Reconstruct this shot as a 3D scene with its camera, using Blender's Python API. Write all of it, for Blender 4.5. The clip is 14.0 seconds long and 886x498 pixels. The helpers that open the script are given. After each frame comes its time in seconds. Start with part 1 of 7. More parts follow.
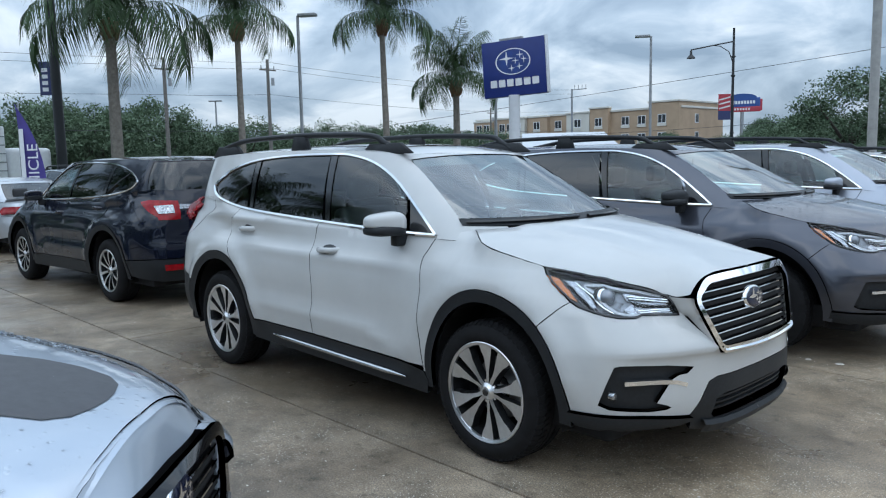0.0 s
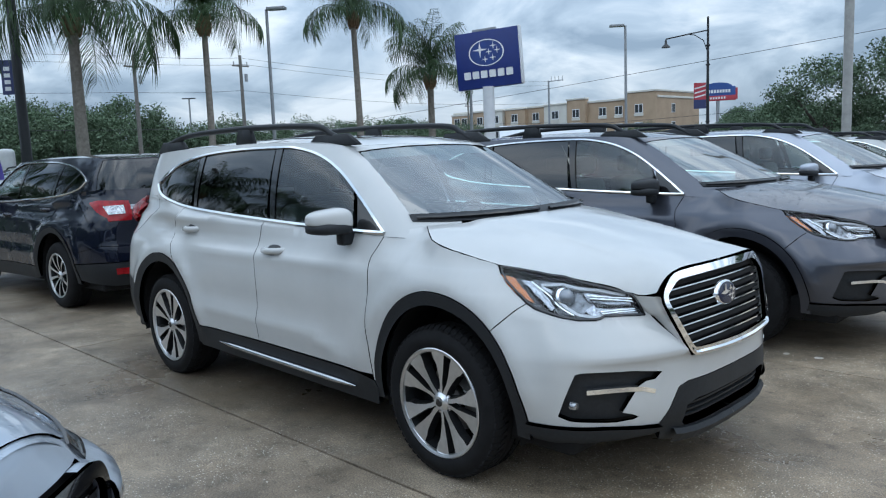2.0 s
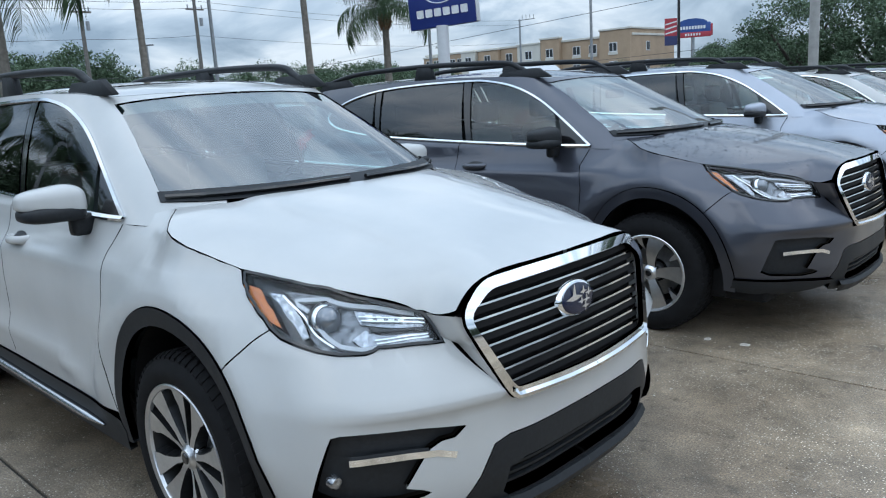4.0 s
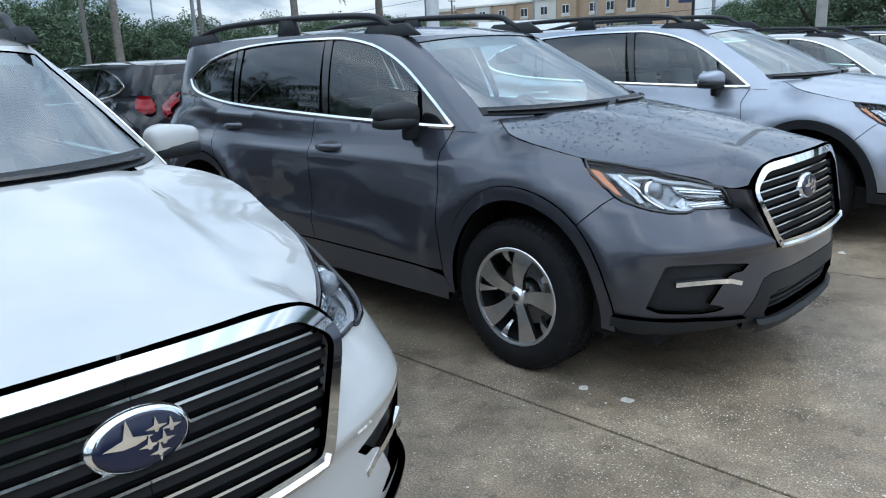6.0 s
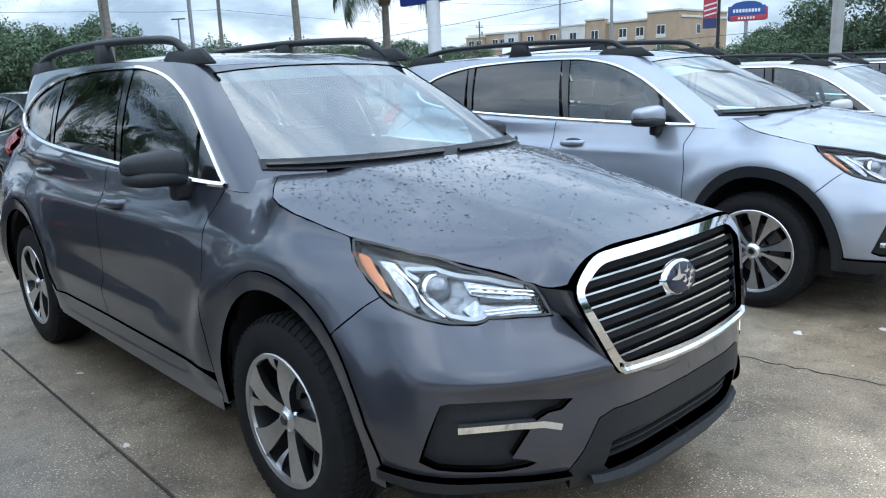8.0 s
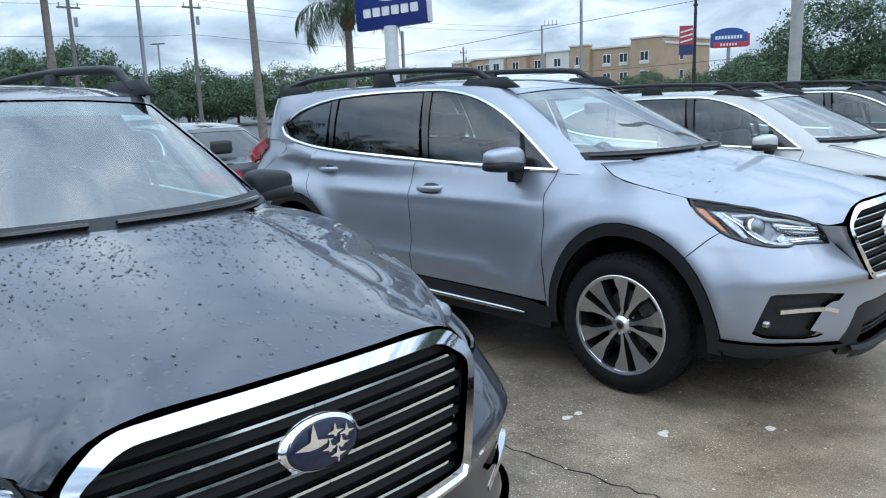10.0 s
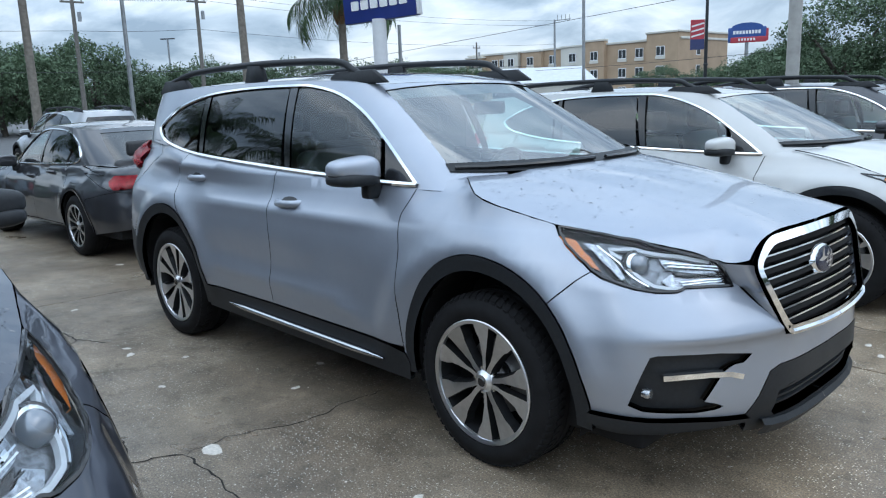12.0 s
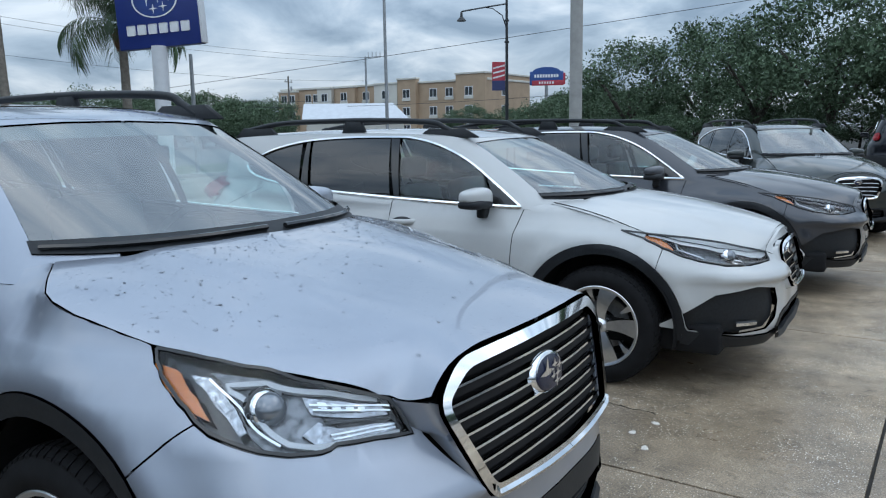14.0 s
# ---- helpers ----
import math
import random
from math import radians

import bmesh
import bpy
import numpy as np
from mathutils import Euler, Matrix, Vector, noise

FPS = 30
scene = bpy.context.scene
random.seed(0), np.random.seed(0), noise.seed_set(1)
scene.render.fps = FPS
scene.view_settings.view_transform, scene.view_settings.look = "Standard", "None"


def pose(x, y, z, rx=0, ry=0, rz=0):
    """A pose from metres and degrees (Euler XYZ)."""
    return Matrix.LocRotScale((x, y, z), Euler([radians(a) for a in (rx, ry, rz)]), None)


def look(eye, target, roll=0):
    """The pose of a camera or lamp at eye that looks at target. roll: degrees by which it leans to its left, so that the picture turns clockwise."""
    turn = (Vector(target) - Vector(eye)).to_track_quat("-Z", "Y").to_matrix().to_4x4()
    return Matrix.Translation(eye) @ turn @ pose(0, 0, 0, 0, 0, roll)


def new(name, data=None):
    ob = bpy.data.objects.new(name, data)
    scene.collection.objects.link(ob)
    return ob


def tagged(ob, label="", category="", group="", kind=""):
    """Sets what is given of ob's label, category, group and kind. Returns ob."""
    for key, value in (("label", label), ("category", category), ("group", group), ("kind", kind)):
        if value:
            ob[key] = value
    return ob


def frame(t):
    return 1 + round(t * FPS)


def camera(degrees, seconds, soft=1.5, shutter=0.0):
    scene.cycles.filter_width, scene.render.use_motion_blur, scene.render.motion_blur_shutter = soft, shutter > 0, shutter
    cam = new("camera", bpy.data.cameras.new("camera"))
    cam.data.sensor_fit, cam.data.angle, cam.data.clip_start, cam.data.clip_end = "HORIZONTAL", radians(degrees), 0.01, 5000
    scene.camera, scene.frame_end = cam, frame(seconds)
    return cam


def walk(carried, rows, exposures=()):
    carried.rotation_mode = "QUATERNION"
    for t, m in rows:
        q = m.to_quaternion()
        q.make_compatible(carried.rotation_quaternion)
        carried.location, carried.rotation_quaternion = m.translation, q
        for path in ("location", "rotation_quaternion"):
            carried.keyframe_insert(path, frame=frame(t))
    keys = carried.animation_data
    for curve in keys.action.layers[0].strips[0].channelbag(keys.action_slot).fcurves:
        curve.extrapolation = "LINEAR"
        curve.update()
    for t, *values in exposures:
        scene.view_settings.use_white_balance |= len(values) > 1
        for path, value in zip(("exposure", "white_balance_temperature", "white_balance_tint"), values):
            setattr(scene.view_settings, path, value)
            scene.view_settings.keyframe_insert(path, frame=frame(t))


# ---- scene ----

rows = [
    (0.0, 2.790, -3.753, 1.602, 46.35, -6.68, 1.18),
    (0.5, 2.781, -3.752, 1.601, 45.94, -6.64, 1.35),
    (1.0, 2.754, -3.760, 1.603, 45.46, -6.64, 1.60),
    (1.5, 2.712, -3.670, 1.586, 45.12, -6.77, 1.81),
    (2.0, 2.665, -3.401, 1.578, 44.80, -7.17, 2.22),
    (2.5, 2.616, -3.166, 1.558, 44.53, -7.86, 2.58),
    (3.0, 2.500, -2.876, 1.570, 44.13, -8.94, 2.90),
    (3.5, 2.476, -2.483, 1.544, 43.52, -10.17, 3.32),
    (3.7, 2.479, -2.302, 1.561, 43.27, -10.65, 3.42),
    (5.8, 2.452, -0.641, 1.535, 43.98, -14.67, 2.23),
    (6.0, 2.423, -0.491, 1.553, 44.41, -14.57, 2.31),
    (6.5, 2.429, -0.131, 1.552, 45.48, -14.09, 2.65),
    (7.0, 2.444, 0.233, 1.561, 46.35, -13.52, 2.73),
    (7.5, 2.395, 0.597, 1.550, 46.83, -12.99, 2.33),
    (8.0, 2.416, 0.984, 1.546, 46.90, -12.66, 2.17),
    (8.5, 2.457, 1.350, 1.562, 46.73, -12.21, 2.19),
    (8.7, 2.479, 1.465, 1.567, 46.80, -12.00, 2.28),
    (10.8, 2.412, 2.850, 1.575, 45.95, -10.58, 1.99),
    (11.0, 2.415, 2.949, 1.580, 45.97, -10.65, 2.00),
    (11.5, 2.434, 3.254, 1.587, 46.30, -10.77, 2.09),
    (12.0, 2.406, 3.556, 1.555, 47.56, -11.17, 1.97),
    (12.5, 2.247, 3.872, 1.531, 48.88, -11.66, 1.69),
    (13.0, 2.181, 4.174, 1.523, 50.12, -11.67, 1.30),
    (13.2, 2.194, 4.353, 1.537, 50.44, -11.35, 0.89),
    (13.3, 2.200, 4.417, 1.544, 48.92, -11.20, 0.71),
    (13.4, 2.198, 4.460, 1.553, 47.48, -11.05, 0.57),
    (13.5, 2.203, 4.502, 1.563, 45.79, -10.75, 0.48),
    (13.6, 2.200, 4.554, 1.562, 43.72, -10.43, 0.51),
    (13.8, 2.190, 4.630, 1.552, 38.63, -9.70, 0.65),
    (13.9, 2.181, 4.667, 1.553, 36.73, -9.36, 0.76),
    (14.0, 2.178, 4.722, 1.582, 34.10, -8.93, 0.88),
]
cam = camera(60.47, 14.0, 1.15)
walk(cam, [(t, pose(x, y, z, 90 + p, r, a)) for t, x, y, z, a, p, r in rows], [(0.0, 0.15, 5960, 7), (3.0, 0.18, 5960, 7), (6.0, 0.35, 5960, 7), (7.5, 0.72, 5960, 7), (8.5, 0.66, 5960, 7), (11.0, 0.42, 5960, 7), (12.5, 0.42, 5960, 7), (13.2, 0.3, 5960, 7), (14.0, 0.0, 5960, 7)])

# ---------------------------------------------------------------- sky and sun
world = bpy.data.worlds.new("overcast_sky")
scene.world = world
world.use_nodes = True
wt = world.node_tree
bg = wt.nodes["Background"]
sky = wt.nodes.new("ShaderNodeTexSky")
sky.sky_type, sky.sun_disc = "NISHITA", False
sky.sun_elevation, sky.sun_rotation = radians(50), radians(60)
sky.air_density, sky.dust_density = 1.0, 2.0
tcw = wt.nodes.new("ShaderNodeTexCoord")
sepw = wt.nodes.new("ShaderNodeSeparateXYZ")
wt.links.new(tcw.outputs["Generated"], sepw.inputs[0])
lift = wt.nodes.new("ShaderNodeMath")
lift.operation = "ADD"
wt.links.new(sepw.outputs[2], lift.inputs[0])
lift.inputs[1].default_value = 0.34
high = wt.nodes.new("ShaderNodeMath")
high.operation = "MAXIMUM"
wt.links.new(lift.outputs[0], high.inputs[0])
high.inputs[1].default_value = 0.15
layer = wt.nodes.new("ShaderNodeVectorMath")
layer.operation = "DIVIDE"
wt.links.new(tcw.outputs["Generated"], layer.inputs[0])
wt.links.new(high.outputs[0], layer.inputs[1])
clouds = wt.nodes.new("ShaderNodeTexNoise")
clouds.inputs["Scale"].default_value, clouds.inputs["Detail"].default_value, clouds.inputs["Roughness"].default_value = 2.3, 7.0, 0.54
clouds.inputs["Distortion"].default_value = 0.5
wt.links.new(layer.outputs[0], clouds.inputs["Vector"])
crw = wt.nodes.new("ShaderNodeValToRGB")
crw.color_ramp.elements.new(0.5)
for el, (p_, c_) in zip(crw.color_ramp.elements, ((0.37, (3.1, 3.95, 5.0)), (0.5, (5.2, 6.15, 7.2)), (0.65, (9.0, 9.5, 10.0)))):
    el.position, el.color = p_, (*c_, 1)
mxw = wt.nodes.new("ShaderNodeMix")
mxw.data_type = "RGBA"
mxw.inputs[0].default_value = 0.86
wt.links.new(sky.outputs[0], mxw.inputs[6])
wt.links.new(clouds.outputs[0], crw.inputs[0])
wt.links.new(crw.outputs[0], mxw.inputs[7])
grad = wt.nodes.new("ShaderNodeMapRange")
grad.inputs[1].default_value, grad.inputs[2].default_value = 0.0, 0.9
grad.inputs[3].default_value, grad.inputs[4].default_value = 0.80, 2.2
wt.links.new(sepw.outputs[2], grad.inputs[0])
vm = wt.nodes.new("ShaderNodeVectorMath")
vm.operation = "SCALE"
wt.links.new(mxw.outputs[2], vm.inputs[0])
wt.links.new(grad.outputs[0], vm.inputs["Scale"])
wt.links.new(vm.outputs[0], bg.inputs[0])
bg.inputs[1].default_value = 0.10
sun = new("sun", bpy.data.lights.new("sun", "SUN"))
sun.data.energy, sun.data.angle, sun.data.color = 0.6, radians(85), (1.0, 0.97, 0.92)
sun.matrix_world = look((20, -10, 40), (0, 0, 0))

# ---------------------------------------------------------------- materials
def nodes(name):
    m = bpy.data.materials.new(name)
    m.use_nodes = True
    nt = m.node_tree
    return m, nt, nt.nodes["Principled BSDF"], nt.nodes["Material Output"]


def noise_tex(nt, scale, detail=6.0, rough=0.6, coord="Object", stretch=(1, 1, 1)):
    tc = nt.nodes.new("ShaderNodeTexCoord")
    mp = nt.nodes.new("ShaderNodeMapping")
    mp.inputs["Scale"].default_value = stretch
    n = nt.nodes.new("ShaderNodeTexNoise")
    n.inputs["Scale"].default_value, n.inputs["Detail"].default_value, n.inputs["Roughness"].default_value = scale, detail, rough
    nt.links.new(tc.outputs[coord], mp.inputs[0])
    nt.links.new(mp.outputs[0], n.inputs["Vector"])
    return n


def ramp(nt, src, stops):
    r = nt.nodes.new("ShaderNodeValToRGB")
    e = r.color_ramp.elements
    while len(e) < len(stops):
        e.new(0.5)
    for el, (p, c) in zip(e, stops):
        el.position, el.color = p, (c, c, c, 1) if isinstance(c, (int, float)) else (*c, 1)
    nt.links.new(src, r.inputs[0])
    return r


def mixc(nt, fac, a, b, mode="MIX"):
    x = nt.nodes.new("ShaderNodeMix")
    x.data_type, x.blend_type = "RGBA", mode
    for sock, v in ((x.inputs[0], fac), (x.inputs[6], a), (x.inputs[7], b)):
        if isinstance(v, (int, float)):
            sock.default_value = v
        elif isinstance(v, tuple):
            sock.default_value = (*v, 1)
        else:
            nt.links.new(v, sock)
    return x.outputs[2]


def bump(nt, bsdf, height, strength=0.3, distance=0.01, slot="Normal"):
    b = nt.nodes.new("ShaderNodeBump")
    b.inputs["Strength"].default_value, b.inputs["Distance"].default_value = strength, distance
    nt.links.new(height, b.inputs["Height"])
    nt.links.new(b.outputs[0], bsdf.inputs[slot])
    return b


def plain(name, col, rough=0.5, metal=0.0, vary=0.15, scale=20.0, bumpy=0.0, coat=0.0):
    m, nt, b, _ = nodes(name)
    n = noise_tex(nt, scale)
    r = ramp(nt, n.outputs[0], [(0.3, tuple(c * (1 - vary) for c in col)), (0.7, tuple(min(1, c * (1 + vary)) for c in col))])
    nt.links.new(r.outputs[0], b.inputs["Base Color"])
    b.inputs["Roughness"].default_value, b.inputs["Metallic"].default_value = rough, metal
    b.inputs["Coat Weight"].default_value = coat
    if bumpy:
        bump(nt, b, n.outputs[0], bumpy, 0.01)
    return m


def car_paint(name, col, flake=0.0, rough=0.32, drops=0.0):
    """Clear-coated paint; drops: rain beads standing on faces that look up."""
    m, nt, b, _ = nodes(name)
    dirt = noise_tex(nt, 2.2, 8.0, 0.65)
    dr = ramp(nt, dirt.outputs[0], [(0.35, tuple(c * 0.93 for c in col)), (0.68, col)])
    nt.links.new(dr.outputs[0], b.inputs["Base Color"])
    b.inputs["Metallic"].default_value = flake
    rr = ramp(nt, dirt.outputs[0], [(0.3, rough + 0.06), (0.7, rough)])
    nt.links.new(rr.outputs[0], b.inputs["Roughness"])
    b.inputs["Specular IOR Level"].default_value = 0.06
    b.inputs["Coat Weight"].default_value, b.inputs["Coat Roughness"].default_value = 1.0, 0.02
    if drops:
        tc = nt.nodes.new("ShaderNodeTexCoord")
        v = nt.nodes.new("ShaderNodeTexVoronoi")
        v.inputs["Scale"].default_value = 38.0
        v.inputs["Randomness"].default_value = 1.0
        nt.links.new(tc.outputs["Object"], v.inputs["Vector"])
        big = noise_tex(nt, 3.0, 3.0)
        thr = nt.nodes.new("ShaderNodeMapRange")
        thr.inputs[1].default_value, thr.inputs[2].default_value = 0.35, 0.7
        thr.inputs[3].default_value, thr.inputs[4].default_value = 0.16, 0.36
        nt.links.new(big.outputs[0], thr.inputs[0])
        sub = nt.nodes.new("ShaderNodeMath")
        sub.operation, sub.use_clamp = "SUBTRACT", True
        nt.links.new(thr.outputs[0], sub.inputs[0])
        nt.links.new(v.outputs["Distance"], sub.inputs[1])
        geo = nt.nodes.new("ShaderNodeNewGeometry")
        sep = nt.nodes.new("ShaderNodeSeparateXYZ")
        nt.links.new(geo.outputs["True Normal"], sep.inputs[0])
        up = ramp(nt, sep.outputs[2], [(0.75, 0.0), (0.9, 1.0)])
        mul = nt.nodes.new("ShaderNodeMath")
        mul.operation = "MULTIPLY"
        nt.links.new(sub.outputs[0], mul.inputs[0])
        nt.links.new(up.outputs[0], mul.inputs[1])
        bump(nt, b, mul.outputs[0], drops, 0.02, "Coat Normal")
        bump(nt, b, mul.outputs[0], drops * 0.6, 0.02, "Normal")
    return m


def glass_mat(name, tint, gloss_rough=0.0, ior=1.62):
    """A pane: tinted see-through, with the sky's reflection growing towards grazing views."""
    m, nt, b, out = nodes(name)
    nt.nodes.remove(b)
    t = nt.nodes.new("ShaderNodeBsdfTransparent")
    t.inputs[0].default_value = (*tint, 1)
    g = nt.nodes.new("ShaderNodeBsdfGlossy")
    g.inputs["Roughness"].default_value = gloss_rough
    lw = nt.nodes.new("ShaderNodeLayerWeight")
    lw.inputs[0].default_value = 0.5
    pw = nt.nodes.new("ShaderNodeMath")
    pw.operation = "POWER"
    nt.links.new(lw.outputs["Facing"], pw.inputs[0])
    pw.inputs[1].default_value = 4.0
    f = nt.nodes.new("ShaderNodeMath")
    f.operation = "MULTIPLY_ADD"
    r0 = ((ior - 1) / (ior + 1)) ** 2
    nt.links.new(pw.outputs[0], f.inputs[0])
    f.inputs[1].default_value, f.inputs[2].default_value = 1 - r0, r0
    x = nt.nodes.new("ShaderNodeMixShader")
    nt.links.new(f.outputs[0], x.inputs[0])
    nt.links.new(t.outputs[0], x.inputs[1])
    nt.links.new(g.outputs[0], x.inputs[2])
    nt.links.new(x.outputs[0], out.inputs[0])
    return m


WHITE = car_paint("pearl_white_paint", (0.52, 0.525, 0.52), 0.0, 0.35)
GREY = car_paint("magnetite_grey_paint", (0.072, 0.077, 0.097), 0.7, 0.32, 0.25)
SILVER = car_paint("ice_silver_paint", (0.34, 0.37, 0.43), 0.6, 0.36, 0.2)
ICE = car_paint("pale_ice_silver_paint", (0.44, 0.49, 0.56), 0.6, 0.33, 0.45)
NAVY = car_paint("navy_paint", (0.004, 0.006, 0.016), 0.1, 0.3)
BLACKBLUE = car_paint("black_blue_paint", (0.008, 0.009, 0.014), 0.1, 0.3)
SLATE = car_paint("slate_grey_paint", (0.05, 0.053, 0.062), 0.45, 0.3)
OLIVE = car_paint("dark_green_grey_paint", (0.030, 0.036, 0.034), 0.5, 0.3)
PALE = car_paint("light_silver_paint", (0.5, 0.52, 0.55), 0.6, 0.33)
CLAD = plain("black_cladding", (0.015, 0.017, 0.020), 0.5, 0.0, 0.2, 60, 0.05)
CLAD.node_tree.nodes["Principled BSDF"].inputs["Specular IOR Level"].default_value = 0.32
GLOSSBLACK = plain("gloss_black_trim", (0.008, 0.008, 0.009), 0.12, 0.0, 0.1, 8, 0, 0.5)
DARK = plain("dark_inner", (0.012, 0.012, 0.013), 0.8)
DARK.node_tree.nodes["Principled BSDF"].inputs["Specular IOR Level"].default_value = 0.2
CHROME = plain("chrome", (0.82, 0.83, 0.84), 0.07, 1.0, 0.04, 6)
ALLOY = plain("machined_alloy", (0.72, 0.73, 0.75), 0.30, 1.0, 0.08, 30)
POCKET = plain("dark_alloy", (0.05, 0.052, 0.056), 0.35, 0.8, 0.1, 30)
STEEL = plain("brake_steel", (0.30, 0.30, 0.30), 0.4, 0.9, 0.2, 40)
RUBBER = plain("tyre_rubber", (0.010, 0.010, 0.011), 0.8, 0.0, 0.25, 18, 0.08)
RUBBER.node_tree.nodes["Principled BSDF"].inputs["Specular IOR Level"].default_value = 0.2
RED = plain("red_lamp_lens", (0.27, 0.004, 0.009), 0.15, 0.0, 0.35, 25, 0, 0.15)
RED.node_tree.nodes["Principled BSDF"].inputs["Specular IOR Level"].default_value = 0.3
SATIN = plain("satin_chrome", (0.50, 0.51, 0.53), 0.16, 1.0, 0.05, 8)
AMBER = plain("amber_lens", (0.60, 0.17, 0.02), 0.18, 0.0, 0.15, 30, 0, 0.8)
REFLECTOR = plain("lamp_reflector", (0.40, 0.415, 0.44), 0.22, 0.9, 0.55, 60)
LENS = glass_mat("lamp_cover", (0.93, 0.95, 0.97), 0.0, 1.45)
CLEAR = glass_mat("windscreen_glass", (0.80, 0.97, 0.93), 0.0, 3.1)
FRONTGLASS = glass_mat("side_glass", (0.76, 0.90, 0.87), 0.0, 2.0)
PRIVACY = glass_mat("privacy_glass", (0.06, 0.063, 0.067), 0.0, 2.0)
SEAT = plain("seat_leather", (0.025, 0.026, 0.029), 0.55, 0, 0.15, 12, 0.05)
LINING = plain("cabin_lining", (0.05, 0.05, 0.052), 0.9, 0, 0.1, 40)
EMBLEM = plain("emblem_blue", (0.006, 0.010, 0.035), 0.22, 0, 0.1, 8, 0, 0.15)

# ---------------------------------------------------------------- shape tools


def spline(pts):
    """A smooth function through (x, y) pairs."""
    xs = np.array([p[0] for p in pts], float)
    ys = np.array([p[1] for p in pts], float)
    o = np.argsort(xs)
    xs, ys = xs[o], ys[o]
    h = np.diff(xs)
    d = np.diff(ys) / h
    m = np.zeros(len(xs))
    m[0], m[-1] = d[0], d[-1]
    for i in range(1, len(xs) - 1):
        if d[i - 1] * d[i] > 0:
            w1, w2 = 2 * h[i] + h[i - 1], h[i] + 2 * h[i - 1]
            m[i] = (w1 + w2) / (w1 / d[i - 1] + w2 / d[i])

    def f(x):
        x = np.asarray(x, float)
        q = np.clip(x, xs[0], xs[-1])
        i = np.clip(np.searchsorted(xs, q) - 1, 0, len(h) - 1)
        t = (q - xs[i]) / h[i]
        return ((1 + 2 * t) * (1 - t) ** 2 * ys[i] + t * (1 - t) ** 2 * h[i] * m[i] + t * t * (3 - 2 * t) * ys[i + 1] + t * t * (t - 1) * h[i] * m[i + 1])
    return f


def catmull(pts, n=24):
    """A dense smooth polyline through points of any dimension."""
    p = np.array(pts, float)
    p = np.vstack([2 * p[0] - p[1], p, 2 * p[-1] - p[-2]])
    out = []
    for i in range(1, len(p) - 2):
        a, b, c, d = p[i - 1:i + 3]
        for t in np.linspace(0, 1, n, endpoint=False):
            out.append(0.5 * (2 * b + (c - a) * t + (2 * a - 5 * b + 4 * c - d) * t * t + (3 * b - a - 3 * c + d) * t ** 3))
    out.append(p[-2])
    return np.array(out)


def resample(loop, step, closed=True):
    p = np.array(loop, float)
    q = np.vstack([p, p[:1]]) if closed else p
    out = []
    for a, b in zip(q[:-1], q[1:]):
        k = max(1, int(np.ceil(np.linalg.norm(b - a) / step)))
        for j in range(k):
            out.append(a + (b - a) * j / k)
    if not closed:
        out.append(q[-1])
    return np.array(out)


def inside(pts, loops):
    pts = np.asarray(pts, float)
    r = np.zeros(len(pts), bool)
    for lp in loops:
        a, b = lp, np.roll(lp, -1, 0)
        for (x0, y0), (x1, y1) in zip(a, b):
            if y0 == y1:
                continue
            c = ((y0 > pts[:, 1]) != (y1 > pts[:, 1])) & (pts[:, 0] < (x1 - x0) * (pts[:, 1] - y0) / (y1 - y0) + x0)
            r ^= c
    return r


def shrink(loop, d):
    """The loop moved inwards by d."""
    p = np.array(loop, float)
    keep = np.linalg.norm(p - np.roll(p, 1, 0), axis=1) > 1e-6
    p = p[keep]
    area = 0.5 * np.sum(p[:, 0] * np.roll(p[:, 1], -1) - np.roll(p[:, 0], -1) * p[:, 1])
    sg = 1 if area > 0 else -1
    e = np.roll(p, -1, 0) - p
    e /= np.linalg.norm(e, axis=1)[:, None] + 1e-12
    n = np.stack([-e[:, 1], e[:, 0]], 1) * sg
    q = np.roll(n, 1, 0)
    b = (n + q) / np.maximum(1 + (n * q).sum(1), 0.35)[:, None]
    return p + b * d


def cdt(loops, step):
    """Triangles that fill the first loop but for the others: (points, triangles, number of rim points by loop)."""
    rim = [resample(lp, step * 0.7) for lp in loops]
    allp = np.vstack(rim)
    lo, hi = rim[0].min(0), rim[0].max(0)
    gx, gy = np.meshgrid(np.arange(lo[0] + step / 2, hi[0], step), np.arange(lo[1] + step / 2, hi[1], step))
    gx[1::2] += step / 2
    g = np.stack([gx.ravel(), gy.ravel()], 1)
    if len(g):
        g = g[inside(g, rim)]
    if len(g):
        dmin = np.full(len(g), 9.0)
        for k in range(0, len(allp), 64):
            dmin = np.minimum(dmin, np.sqrt(((g[:, None] - allp[None, k:k + 64]) ** 2).sum(2)).min(1))
        g = g[dmin > step * 0.45]
    pts = np.vstack([allp, g]) if len(g) else allp
    edges, k = [], 0
    for r in rim:
        edges += [(k + i, k + (i + 1) % len(r)) for i in range(len(r))]
        k += len(r)
    from mathutils.geometry import delaunay_2d_cdt
    v, _, f, ov, _, _ = delaunay_2d_cdt([Vector(p) for p in pts], edges, [], 0, 1e-7)
    v = np.array([(p.x, p.y) for p in v])
    src = np.full(len(pts), -1)
    for i, o in enumerate(ov):
        for q in o:
            src[q] = i
    f = np.array([t for t in f if len(t) == 3])
    c = v[f].mean(1)
    f = f[inside(c, rim)]
    loops_i, k = [], 0
    for r in rim:
        loops_i.append([int(src[k + i]) for i in range(len(r))])
        k += len(r)
    return v, f, loops_i


